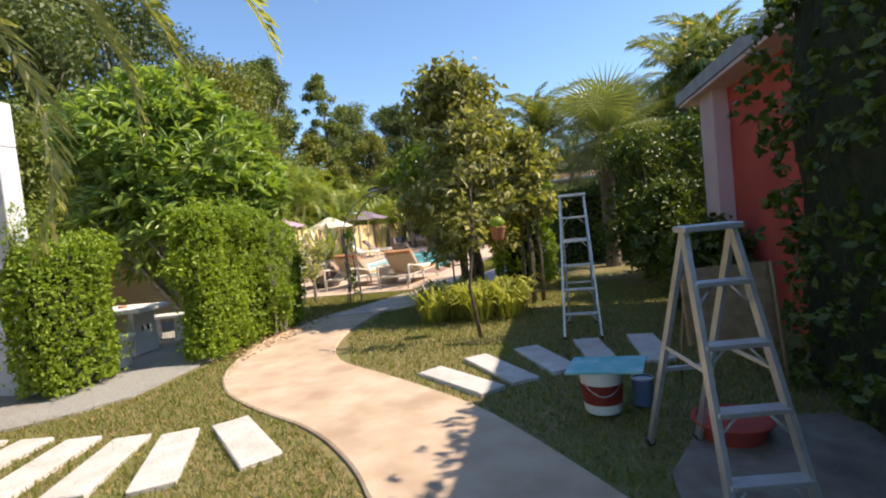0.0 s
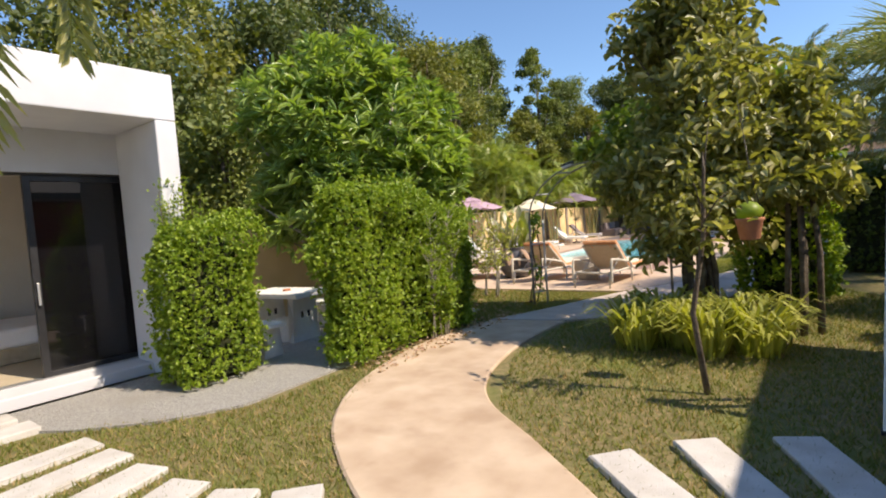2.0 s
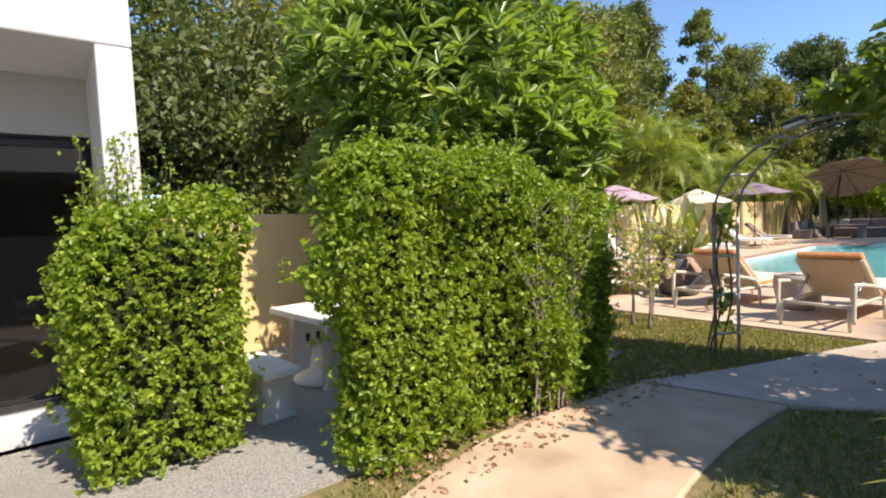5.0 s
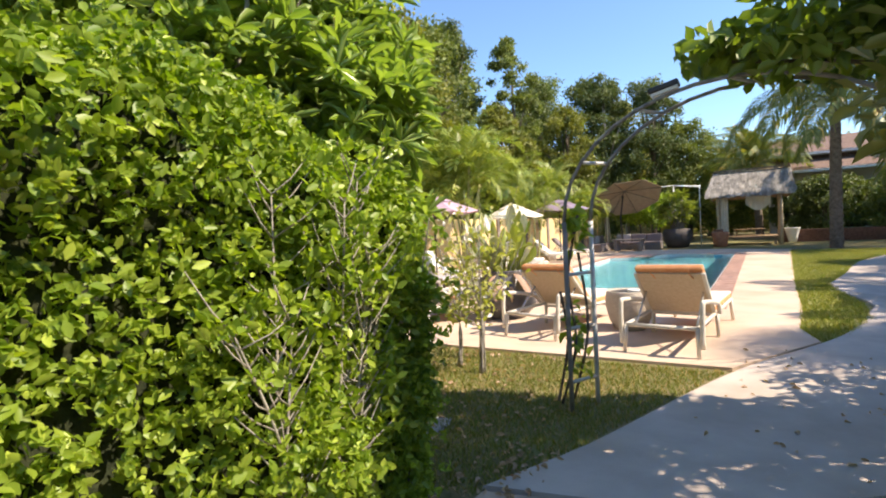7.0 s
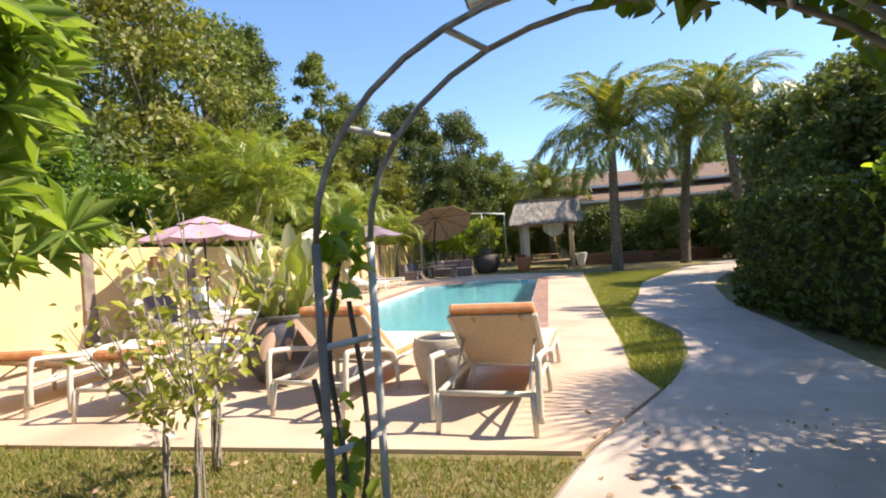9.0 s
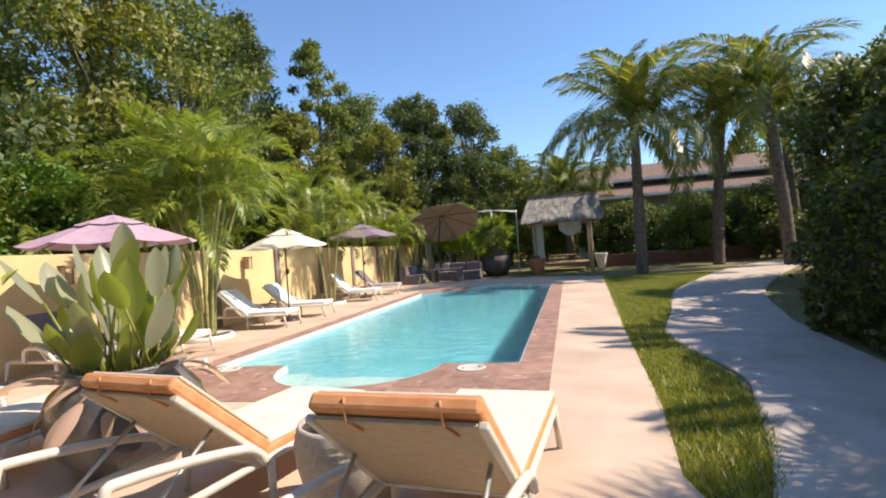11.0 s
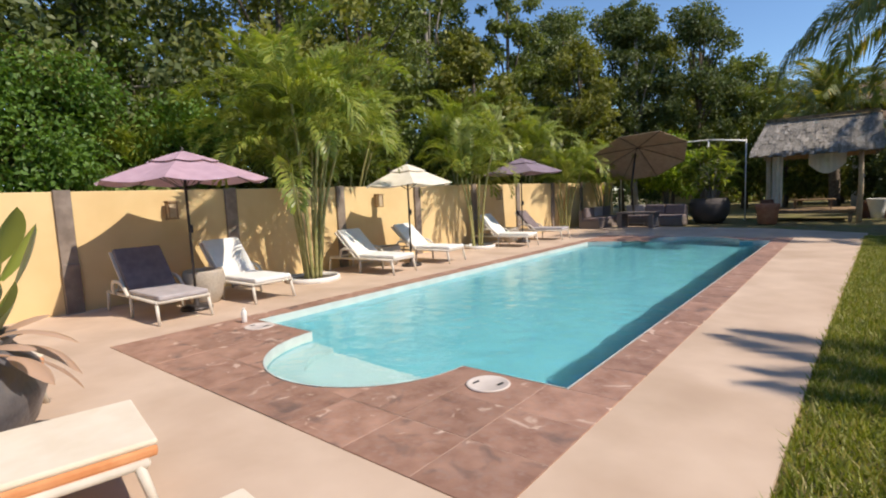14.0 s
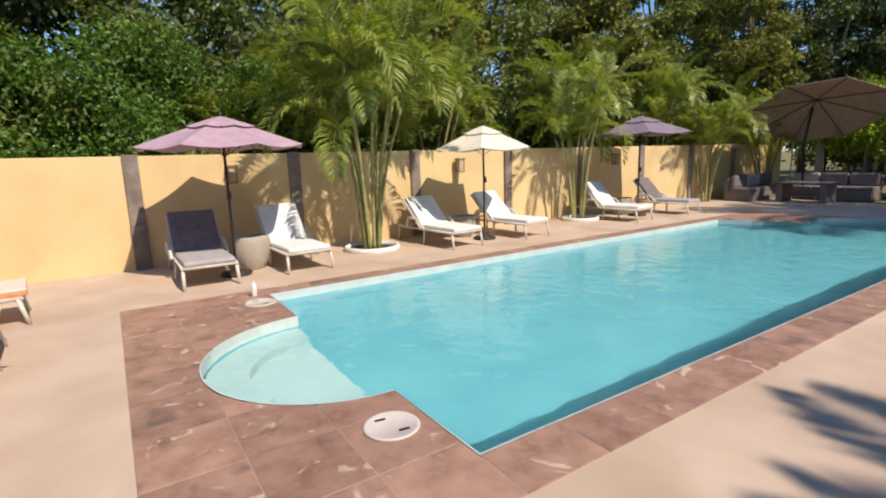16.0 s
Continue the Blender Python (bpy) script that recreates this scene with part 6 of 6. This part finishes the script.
def far_house():
    h = empty("far_house", pose(0, 0, 0), "cream house with two tiers of brown roof behind the palms", "house")
    part("wall", box(-1.0, 47.0, -0.1, 12.0, 52.0, 4.2), M_inwall, h)
    part("upper_wall", box(-0.2, 48.2, 4.2, 11.2, 51.8, 5.3), M_inwall, h)
    for z, y0, y1, x0, x1 in ((4.1, 45.8, 48.6, -2.0, 13.0), (5.3, 47.2, 50.2, -1.0, 12.2)):
        bm = prism([(x0, y0), (x1, y0), (x1, y1), (x0, y1)], z, z + 0.14)
        for v in bm.verts:
            v.co.z += (v.co.y - y0) * 0.42
        part("roof", bm, M_roofbrown, h, "brown tiled roof")
        part("gutter", box(x0, y0 - 0.08, z - 0.06, x1, y0 - 0.005, z + 0.1, 0.01), M_wpaint, h, "white fascia board")
    for x in (0.5, 3.5, 6.5, 9.5):
        w = part("window", box(x, 46.94, 1.0, x + 1.2, 46.99, 2.3), M_black, h)
        part("window_frame", box(x - 0.06, 46.92, 0.94, x + 1.26, 46.935, 1.0), M_wpaint, w)
    return h


M_roofbrown = mat("brown_roof", (0.15, 0.095, 0.07), (0.24, 0.16, 0.12), 0.85, 6, 0.4, 30)
far_house()


# ---- pergola with climber ----
pg = empty("pergola", pose(0, 0, 0), "slim white metal pergola overgrown with a flowering climber", "pergola")
for x, y in ((-5.55, 36.9), (-9.3, 37.3), (-4.4, 38.2)):
    part("post", tube([(x, y, -0.05), (x, y, 3.35)], 0.026, 8), M_wpaint, pg)
for a, b in (((-9.3, 37.3, 3.35), (-5.55, 36.9, 3.35)), ((-5.55, 36.9, 3.35), (-4.4, 38.2, 3.3)), ((-5.55, 36.9, 3.35), (-4.2, 36.6, 3.15))):
    part("beam", tube([a, b], 0.022, 8), M_wpaint, pg)
tree("pergola_climber", -7.6, 37.9, 1.5, 3.5, 2.0, 0.7, 40, 0.5, 15000, 0.13, M_hedge, "dense light green climber with white flowers over the pergola", 95, 0.05, M_bark, "climbing plant", True, width=0.55)


# ---- garden table and benches ----
def concrete_leg(bm, x, y, w, h, m=None):
    prof = [(-w / 2, 0), (w / 2, 0), (w * 0.36, h * 0.2), (w * 0.28, h * 0.5), (w * 0.4, h * 0.85), (w * 0.42, h), (-w * 0.42, h), (-w * 0.4, h * 0.85), (-w * 0.28, h * 0.5), (-w * 0.36, h * 0.2)]
    a = [bm.verts.new((x - 0.05, y + p, z)) for p, z in prof]
    b = [bm.verts.new((x + 0.05, y + p, z)) for p, z in prof]
    n = len(prof)
    for i in range(n):
        bm.faces.new((a[i], a[(i + 1) % n], b[(i + 1) % n], b[i]))
    bmesh.ops.triangulate(bm, faces=[bm.faces.new(a), bm.faces.new(b[::-1])])
    return bm


def concrete_bench(x, y, rot, length=0.78):
    ob = empty("concrete_bench", pose(x, y, 0, 0, 0, rot), "white-painted cast concrete garden bench on the gravel", "bench", "concrete benches at the garden table")
    part("seat", box(-length / 2, -0.16, 0.37, length / 2, 0.16, 0.43, 0.012), M_wpaint, ob)
    for s in (-1, 1):
        part("leg", concrete_leg(bmesh.new(), s * length * 0.3, 0, 0.3, 0.37), M_wpaint, ob)
    return ob


gtab = empty("concrete_table", pose(-5.2, 6.98, 0, 0, 0, 4), "white-painted cast concrete garden table on the gravel", "table")
part("tabletop", box(-0.62, -0.33, 0.64, 0.62, 0.33, 0.71, 0.012), M_wpaint, gtab)
for s in (-1, 1):
    part("leg", concrete_leg(bmesh.new(), s * 0.36, 0, 0.5, 0.64), M_wpaint, gtab)
    for dy in (-0.06, 0.06):
        part("diamond_hole", box(s * 0.36 - 0.052, dy - 0.03, 0.33, s * 0.36 + 0.052, dy + 0.03, 0.43, 0.01), M_black, gtab, "dark diamond-shaped hole in the leg")
part("foot_plinth", lathe([(0.36, 0), (0.36, 0.03), (0.2, 0.1), (0.15, 0.3), (0.001, 0.3)], 16), M_wpaint, gtab)
concrete_bench(-4.68, 6.14, 6)
concrete_bench(-5.15, 7.85, 5, 0.9)
tagged(obj("ashtray", lathe([(0.05, 0), (0.06, 0.005), (0.055, 0.03), (0.045, 0.03), (0.001, 0.01)], 16), M_terra, at=pose(-5.1, 6.95, 0.71)), "small red-brown ashtray on the garden table", "ashtray")
mb = empty("meter_box", pose(-7.0, 6.19, 1.5), "grey plastic meter box on the yellow garden wall", "meter box")
part("housing", box(0.0, -0.13, -0.17, 0.1, 0.13, 0.17, 0.012), M_lcush, mb)
part("lid", box(0.1, -0.115, -0.155, 0.112, 0.115, 0.155, 0.006), M_lcush, mb)

# ---- bedroom of the bungalow ----
bed = empty("bed", pose(0, 0, 0), "low bed with a pale wooden base and rumpled white linen", "bed")
part("bed_base", box(-8.75, 3.42, 0.12, -7.3, 5.3, 0.33, 0.02), M_palewood, bed)
bm = box(-8.76, 3.4, 0.33, -7.26, 5.3, 0.58, 0.05)
bmesh.ops.subdivide_edges(bm, edges=bm.edges[:], cuts=3, use_grid_fill=True)
for v in bm.verts:
    v.co.z += 0.025 * noise.noise(v.co * 4)
part("mattress", bm, M_linen, bed)
bm = bmesh.new()
bmesh.ops.create_uvsphere(bm, u_segments=16, v_segments=10, radius=1)
for v in bm.verts:
    v.co = Vector((-8.3 + v.co.x * 0.22, 4.0 + v.co.y * 0.3, 0.64 + v.co.z * 0.11))
part("pillow", bm, M_linen, bed)
ac = empty("air_conditioner", pose(-8.8, 3.62, 2.45), "white wall-mounted air conditioner above the bed", "air conditioner")
part("housing", box(0.0, -0.4, -0.12, 0.2, 0.4, 0.17, 0.03), M_wpaint, ac)
part("outlet", box(0.19, -0.36, -0.13, 0.205, 0.36, -0.1, 0.003), M_black, ac, "dark air outlet slot")
def flat_shape(outline, x0=-8.8, x1=-8.786):
    bm = bmesh.new()
    a, b = ([bm.verts.new((x, y, z)) for y, z in outline] for x in (x0, x1))
    bm.faces.new(a)
    bm.faces.new(b)
    for k in range(len(outline)):
        bm.faces.new((a[k], a[k - 1], b[k - 1], b[k]))
    return bm


orn = empty("wall_ornament", pose(0, 0, 0), "dark flat cut-out ornament with two hanging baskets on the wall", "wall ornament")
part("carrying_pole", tube(smooth3([(-8.79, 3.28, 1.8), (-8.79, 3.73, 1.87), (-8.79, 4.18, 1.8)], 5), 0.012, 6), M_gcush, orn)
part("body", flat_shape([(3.73 + dy, z) for dy, z in ((-0.14, 1.86), (-0.1, 1.5), (-0.08, 1.33), (0.08, 1.33), (0.1, 1.5), (0.14, 1.86), (0.1, 1.93), (0.0, 1.99), (-0.1, 1.93))]), M_gcush, orn)
for c in (3.38, 4.08):
    part("basket", flat_shape([(c + dy, z) for dy, z in ((-0.17, 1.6), (-0.08, 1.42), (0.08, 1.42), (0.17, 1.6))]), M_gcush, orn)
    for dy in (-0.15, 0.15):
        part("cord", tube([(-8.79, c + dy, 1.6), (-8.79, c, 1.82)], 0.006, 4), M_gcush, orn)
chair = empty("desk", pose(-8.5, 2.6, 0.115), "small dark wooden desk in the bedroom", "desk")
part("desktop", box(-0.28, -0.5, 0.68, 0.28, 0.5, 0.72, 0.006), M_wood, chair)
for sx in (-0.25, 0.21):
    for sy in (-0.47, 0.43):
        part("leg", box(sx, sy, 0, sx + 0.04, sy + 0.04, 0.68), M_wood, chair)


# ---- step ladders ----
def step_ladder(m, h, bw, tw, depth, rungs, label):
    ob = empty("step_ladder", m, label, "step ladder", "aluminium step ladders")
    def rail(s, back):
        y = depth if back else 0.0
        k = 0.8 if back else 1.0
        a, b = Vector((s * bw / 2 * k, y, 0)), Vector((s * tw / 2, depth * 0.42, h))
        d = b - a
        bm = bmesh.new()
        for q, e in ((0.0, 0), (1.0, 1)):
            c = a + d * q
            for dx, dy in ((-0.012, -0.028), (0.012, -0.028), (0.012, 0.028), (-0.012, 0.028)):
                bm.verts.new((c.x + dx, c.y + dy, c.z))
        bm.verts.ensure_lookup_table()
        v = bm.verts
        for i in range(4):
            bm.faces.new((v[i], v[(i + 1) % 4], v[4 + (i + 1) % 4], v[4 + i]))
        bm.faces.new((v[0], v[1], v[2], v[3]))
        bm.faces.new((v[4], v[5], v[6], v[7]))
        part("rear_rail" if back else "front_rail", bm, M_alu, ob)
        part("rubber_foot", box(a.x - 0.02, a.y - 0.035, 0, a.x + 0.02, a.y + 0.035, 0.03, 0.004), M_black, ob)
    for s in (-1, 1):
        rail(s, False)
        rail(s, True)
    for i in range(1, rungs + 1):
        t = i / (rungs + 0.9)
        w = (bw + (tw - bw) * t) / 2
        y, z = depth * 0.42 * t, h * t
        part("tread", box(-w, y - 0.04, z - 0.012, w, y + 0.045, z + 0.012, 0.004), M_alu, ob)
        for s in (-1, 1):
            part("brace", tube([(s * (w - 0.01), y - 0.01, z - 0.1), (s * (w - 0.09), y - 0.01, z - 0.01)], 0.007, 5), M_alu, ob)
        if i % 2 == 0 and i < rungs:
            w2 = (bw * 0.8 + (tw - bw * 0.8) * t) / 2
            part("rear_bar", box(-w2, depth - depth * 0.58 * t - 0.01, z - 0.01, w2, depth - depth * 0.58 * t + 0.01, z + 0.015, 0.003), M_alu, ob)
    for s in (-1, 1):
        part("spreader", box(s * tw * 0.62 - 0.004, depth * 0.25, h * 0.52, s * tw * 0.62 + 0.004, depth * 0.7, h * 0.535), M_alu, ob)
    part("cap", box(-tw / 2 - 0.025, depth * 0.42 - 0.07, h, tw / 2 + 0.025, depth * 0.42 + 0.07, h + 0.03, 0.006), M_alu, ob)
    return ob


step_ladder(pose(2.24, 2.72, 0, 0, 0, 10), 1.34, 0.37, 0.23, 1.1, 4, "paint-splashed aluminium step ladder standing in the shade")
step_ladder(pose(1.66, 6.5, 0, 0, 0, -3), 1.66, 0.42, 0.28, 0.85, 5, "tall paint-splashed aluminium step ladder on the lawn")

# ---- painter's things ----
bk = tagged(obj("paint_bucket", lathe([(0.13, 0), (0.135, 0.01), (0.16, 0.3), (0.165, 0.31), (0.158, 0.32), (0.15, 0.3)], 24), M_wpaint, at=pose(1.68, 4.35, 0)), "white plastic paint bucket with a red label", "bucket")
part("label", lathe([(0.138, 0.05), (0.156, 0.22), (0.157, 0.22)], 24), M_red, bk, "red paper label")
part("handle", tube(smooth3([(-0.16, 0, 0.29), (-0.1, -0.14, 0.2), (0.0, -0.19, 0.16), (0.1, -0.14, 0.2), (0.16, 0, 0.29)], 4), 0.004, 5), M_alu, bk)
bd = tagged(obj("paint_board", box(-0.27, -0.18, 0, 0.27, 0.18, 0.018, 0.004), M_teal, at=pose(1.72, 4.32, 0.335, 2, -3, -14)), "teal-painted board lying across the bucket", "board")
sb = tagged(obj("paint_tin", lathe([(0.075, 0), (0.078, 0.005), (0.078, 0.19), (0.082, 0.2), (0.07, 0.2), (0.07, 0.18)], 20), mat("blue_tin", (0.10, 0.14, 0.26), (0.15, 0.19, 0.32), 0.4, 8, 0.05), at=pose(1.98, 4.45, 0)), "small blue paint tin on the grass", "paint tin")
part("rim", lathe([(0.07, 0.19), (0.083, 0.195), (0.083, 0.205), (0.07, 0.205)], 20), M_alu, sb)
pc = empty("folding_table", pose(2.75, 4.75, 0, 0, 0, 12), "folded brown wooden table leaning in the shade", "table")
part("panel", box(-0.36, -0.02, 0.35, 0.36, 0.02, 0.95, 0.006, pose(0, 0, 0, -8, 0, 0)), M_wood, pc)
for sx in (-0.33, 0.30):
    part("leg", tube([(sx, -0.1, 0), (sx, 0.02, 0.95)], 0.014, 6), M_wood, pc)
    part("rear_leg", tube([(sx, 0.3, 0), (sx, 0.1, 0.9)], 0.014, 6), M_wood, pc)
part("crossbar", tube([(-0.33, 0.02, 0.3), (0.33, 0.02, 0.3)], 0.012, 6), M_wood, pc)
rb = tagged(obj("plastic_basin", lathe([(0.16, 0), (0.17, 0.01), (0.21, 0.12), (0.225, 0.125), (0.205, 0.13), (0.155, 0.02), (0.001, 0.02)], 28), M_red, at=pose(2.4, 3.85, 0)), "shallow red plastic basin under the ladder", "basin")
part("rim", lathe([(0.205, 0.124), (0.232, 0.122), (0.232, 0.132), (0.205, 0.134)], 28), M_red, rb)
rg = obj("dust_sheet", prism([(1.9, 2.3), (3.2, 2.4), (3.2, 4.2), (2.3, 4.1), (1.95, 3.4)], -0.02, 0.012), M_post)
tagged(rg, "grey dust sheet spread on the ground under the ladder", "dust sheet")

# ---- hanging pot in the bushy tree ----
hp = tagged(obj("hanging_pot", lathe([(0.07, 0), (0.075, 0.01), (0.1, 0.15), (0.115, 0.17), (0.105, 0.18), (0.09, 0.16)], 20), M_terra, at=pose(0.7, 7.3, 1.2)), "small terracotta pot hanging from the tree", "plant pot")
part("cord", tube([(0.1, 0, 0.17), (0.02, 0.02, 0.55), (-0.08, 0.3, 1.2)], 0.004, 4), M_darkmetal, hp)
part("sprig", lathe([(0.001, 0.17), (0.08, 0.17), (0.11, 0.24), (0.06, 0.3), (0.001, 0.32)], 10), M_hedge, hp)


# ---- garden arch with climber ----
def arch():
    ob = empty("garden_arch", pose(0, 0, 0), "white metal garden arch with ladder sides over the path", "garden arch")
    xl, xr, top = -2.8, -0.54, 2.33
    cx, rx = (xl + xr) / 2, (xr - xl) / 2
    for y, dx in ((10.38, -0.05), (10.64, 0.08)):
        for side, x in ((-1, xl), (1, xr)):
            part("upright", tube([(x + dx, y, -0.05), (x + dx, y, 1.45)], 0.019, 8), M_archpaint if dx > 0 else M_archrust, ob)
        pts = [(cx + dx - rx * math.cos(a), y, 1.45 + (top - 1.45) * math.sin(a)) for a in (math.pi * k / 18 for k in range(19))]
        part("hoop", tube(pts, 0.014, 8), M_archrust, ob, "thin weathered metal hoop")
    for x in (xl, xr):
        for z in (0.2, 0.62, 1.04):
            part("rung", tube([(x - 0.05, 10.38, z), (x + 0.08, 10.64, z)], 0.014, 6), M_archpaint, ob)
    for k in (3, 6, 9, 12, 15):
        a = math.pi * k / 18
        x, z = cx - rx * math.cos(a), 1.45 + (top - 1.45) * math.sin(a)
        part("rung", tube([(x - 0.05, 10.38, z), (x + 0.08, 10.64, z)], 0.014, 6), M_archpaint, ob)
    return ob


M_archpaint = mat("worn_white_metal", (0.50, 0.49, 0.48), (0.62, 0.61, 0.60), 0.5, 12, 0.15, 60, stain=(0.33, 0.30, 0.27), stain_scale=8)
M_archrust = mat("weathered_metal", (0.17, 0.15, 0.135), (0.30, 0.275, 0.25), 0.65, 12, 0.25, 60)
arch()
sl = empty("solar_lamp", pose(-2.1, 10.4, 2.3, 0, -12, 0), "small dark solar lamp clipped to the arch", "lamp")
part("housing", box(-0.1, -0.05, 0.02, 0.1, 0.07, 0.06, 0.01), M_black, sl)
part("diffuser", box(-0.09, -0.04, -0.005, 0.09, 0.06, 0.02, 0.006), M_wpaint, sl)


def vine(name, blobs, n, leaf, material, label, seed, stems):
    rng = np.random.default_rng(seed)
    ob = empty(name, pose(0, 0, 0), label, "climbing plant")
    for s in stems:
        part("stem", tube(smooth3(s, 6), 0.012, 6), M_bark, ob)
    p, d = blob_points(n, blobs, rng, 0.9)
    dd = unit(rng.normal(size=(n, 3)) * 0.7 + d * 0.3 + np.array([0, 0, -0.35]))
    ln = leaf * rng.uniform(0.6, 1.25, n)
    leaf_mesh("leaves", p, dd, ln, ln * rng.uniform(0.45, 0.62, n), material, ob, rng, droop=0.2)
    return ob


vine("arch_climber", [(-1.2, 10.5, 2.5, 0.6, 0.5, 0.28), (-0.6, 10.6, 2.5, 0.5, 0.55, 0.4), (-1.75, 10.5, 2.55, 0.3, 0.35, 0.15), (-0.2, 10.8, 2.3, 0.45, 0.6, 0.55), (0.2, 10.9, 1.8, 0.4, 0.5, 0.7), (-0.45, 10.5, 1.9, 0.2, 0.3, 0.5), (-0.8, 10.4, 2.75, 0.8, 0.7, 0.4), (0.4, 10.7, 2.8, 0.8, 0.8, 0.6), (0.9, 11.0, 2.2, 0.6, 0.7, 0.8)], 4600, 0.14, M_climber, "broad-leaved green climber over the garden arch", 301,
     [[(-0.42, 10.5, 0), (-0.4, 10.55, 0.9), (-0.45, 10.5, 1.6), (-0.8, 10.5, 2.2), (-1.7, 10.5, 2.45)], [(-0.4, 10.6, 0), (-0.48, 10.6, 0.8), (-0.35, 10.6, 1.5), (-0.2, 10.7, 2.2)]])
vine("arch_climber", [(-2.82, 10.5, 0.5, 0.12, 0.14, 0.35), (-2.8, 10.5, 1.4, 0.1, 0.12, 0.3)], 70, 0.11, M_hedge, "thin sparse climber on the arch side", 302,
     [[(-2.95, 10.45, 0), (-2.82, 10.45, 0.5), (-2.88, 10.5, 1.0), (-2.78, 10.5, 1.5)], [(-2.9, 10.6, 0), (-2.75, 10.55, 0.6), (-2.82, 10.6, 1.2)], [(-3.0, 10.5, 0), (-2.9, 10.5, 0.5), (-2.93, 10.45, 0.9)]])


def thin_shrub(x, y, h, seed, n_leaf, label, spread=1.0, bloom=True):
    rng = np.random.default_rng(seed)
    ob = empty("thin_shrub", pose(0, 0, 0), label, "shrub")
    tips = []
    for i in range(11):
        a = rng.uniform(0, 2 * math.pi)
        r = rng.uniform(0.15, 0.55) * spread
        hh = h * rng.uniform(0.6, 1.0)
        pts = smooth3([(x + rng.uniform(-.03, .03), y + rng.uniform(-.03, .03), -0.03), (x + 0.03, y, h * 0.3), (x + r * 0.5 * math.cos(a), y + r * 0.5 * math.sin(a), hh * 0.65), (x + r * math.cos(a), y + r * math.sin(a), hh)], 4)
        part("stem", tube(pts, [0.0085 - 0.006 * k / (len(pts) - 1) for k in range(len(pts))], 5), M_palebark, ob)
        tips += pts[5:]
    t = np.array([tuple(q) for q in tips])
    p = t[rng.integers(0, len(t), n_leaf)] + rng.normal(size=(n_leaf, 3)) * 0.07
    ln = 0.09 * rng.uniform(0.5, 1.2, n_leaf)
    leaf_mesh("leaves", p, unit(rng.normal(size=(n_leaf, 3))), ln, ln * 0.45, M_pale, ob, rng)
    if not bloom:
        return ob
    k = n_leaf // 5
    p = t[rng.integers(0, len(t), k)] + rng.normal(size=(k, 3)) * 0.06
    leaf_mesh("blossom", p, unit(rng.normal(size=(k, 3))), np.full(k, 0.065), np.full(k, 0.04), M_petal, ob, rng)
    return ob


M_pale = leafmat("pale_leaf", (0.26, 0.33, 0.06), (0.46, 0.50, 0.15), 0.4, 0.5)
thin_shrub(-4.0, 11.05, 1.75, 5, 190, "thin shrub with bare grey stems and white blossoms")
thin_shrub(-4.35, 11.2, 1.5, 6, 140, "thin shrub with bare grey stems and white blossoms")
thin_shrub(-3.25, 8.75, 1.5, 8, 120, "thin bare-stemmed shrub growing through the hedge", 0.7, False)

thin_shrub(-4.3, 11.62, 1.9, 12, 170, "open shrub with yellow-green leaves and white flowers", 1.7)


def bare_twigs(x, y0, y1, h, seed):
    rng = np.random.default_rng(seed)
    ob = empty("thin_shrub", pose(0, 0, 0), "bare grey forked twigs with yellow-green sprigs in the hedge face", "shrub")
    ends = []
    for i in range(9):
        y = rng.uniform(y0, y1)
        top = h * rng.uniform(0.6, 1.0)
        lean, out = rng.normal() * 0.16, rng.uniform(0.0, 0.14)
        main = smooth3([(x, y, -0.03), (x + out * 0.4, y + lean * 0.3, top * 0.35), (x + out * 0.8, y + lean * 0.7, top * 0.7), (x + out, y + lean * 1.2, top)], 5)
        part("stem", tube(main, [0.010 - 0.007 * k / (len(main) - 1) for k in range(len(main))], 5), M_palebark, ob)
        bm = bmesh.new()
        for k in range(4, len(main)):
            for side in (-1, 1):
                ln = rng.uniform(0.1, 0.28)
                d = Vector((rng.uniform(-0.1, 0.5), side * rng.uniform(0.4, 1.0), rng.uniform(0.5, 1.1))).normalized()
                e = main[k] + d * ln
                tube([main[k], main[k].lerp(e, 0.5) + Vector((0, 0, -0.015)), e], [0.004, 0.003, 0.0015], 4, bm)
                ends.append(tuple(e))
        part("twig_spray", bm, M_palebark, ob)
    e = np.array(ends)
    q = np.repeat(e, 12, 0) + rng.normal(size=(len(e) * 12, 3)) * 0.018
    d = unit(rng.normal(size=q.shape) * 0.7 + np.array([0.3, 0, 0.6]))
    ln = 0.05 * rng.uniform(0.6, 1.2, len(q))
    leaf_mesh("foliage", q + d * ln[:, None] * 0.5, d, ln, ln * 0.5, M_hedge, ob, rng, fold=0.1, droop=0.06)
    return ob


bare_twigs(-3.0, 7.5, 8.05, 1.75, 13)

# fallen leaves and twigs at the hedge foot
def litter(n, x0, y0, x1, y1, seed):
    rng = np.random.default_rng(seed)
    p = np.stack([rng.uniform(x0, x1, n), rng.uniform(y0, y1, n), rng.uniform(0.006, 0.014, n)], 1)
    a = rng.uniform(0, 2 * np.pi, n)
    d = np.stack([np.cos(a), np.sin(a), rng.uniform(-0.1, 0.15, n)], 1)
    ln = rng.uniform(0.03, 0.07, n)
    ob = leaf_mesh("leaf_litter", p, unit(d), ln, ln * 0.5, M_dry, None, rng)
    return tagged(ob, "scattered dry fallen leaves", "leaf litter", kind="stuff")


litter(300, -3.1, 6.2, -2.6, 9.6, 1)
litter(160, -5.0, 9.4, -2.9, 11.8, 2)
litter(120, -2.0, 8.8, 1.0, 13.0, 3)
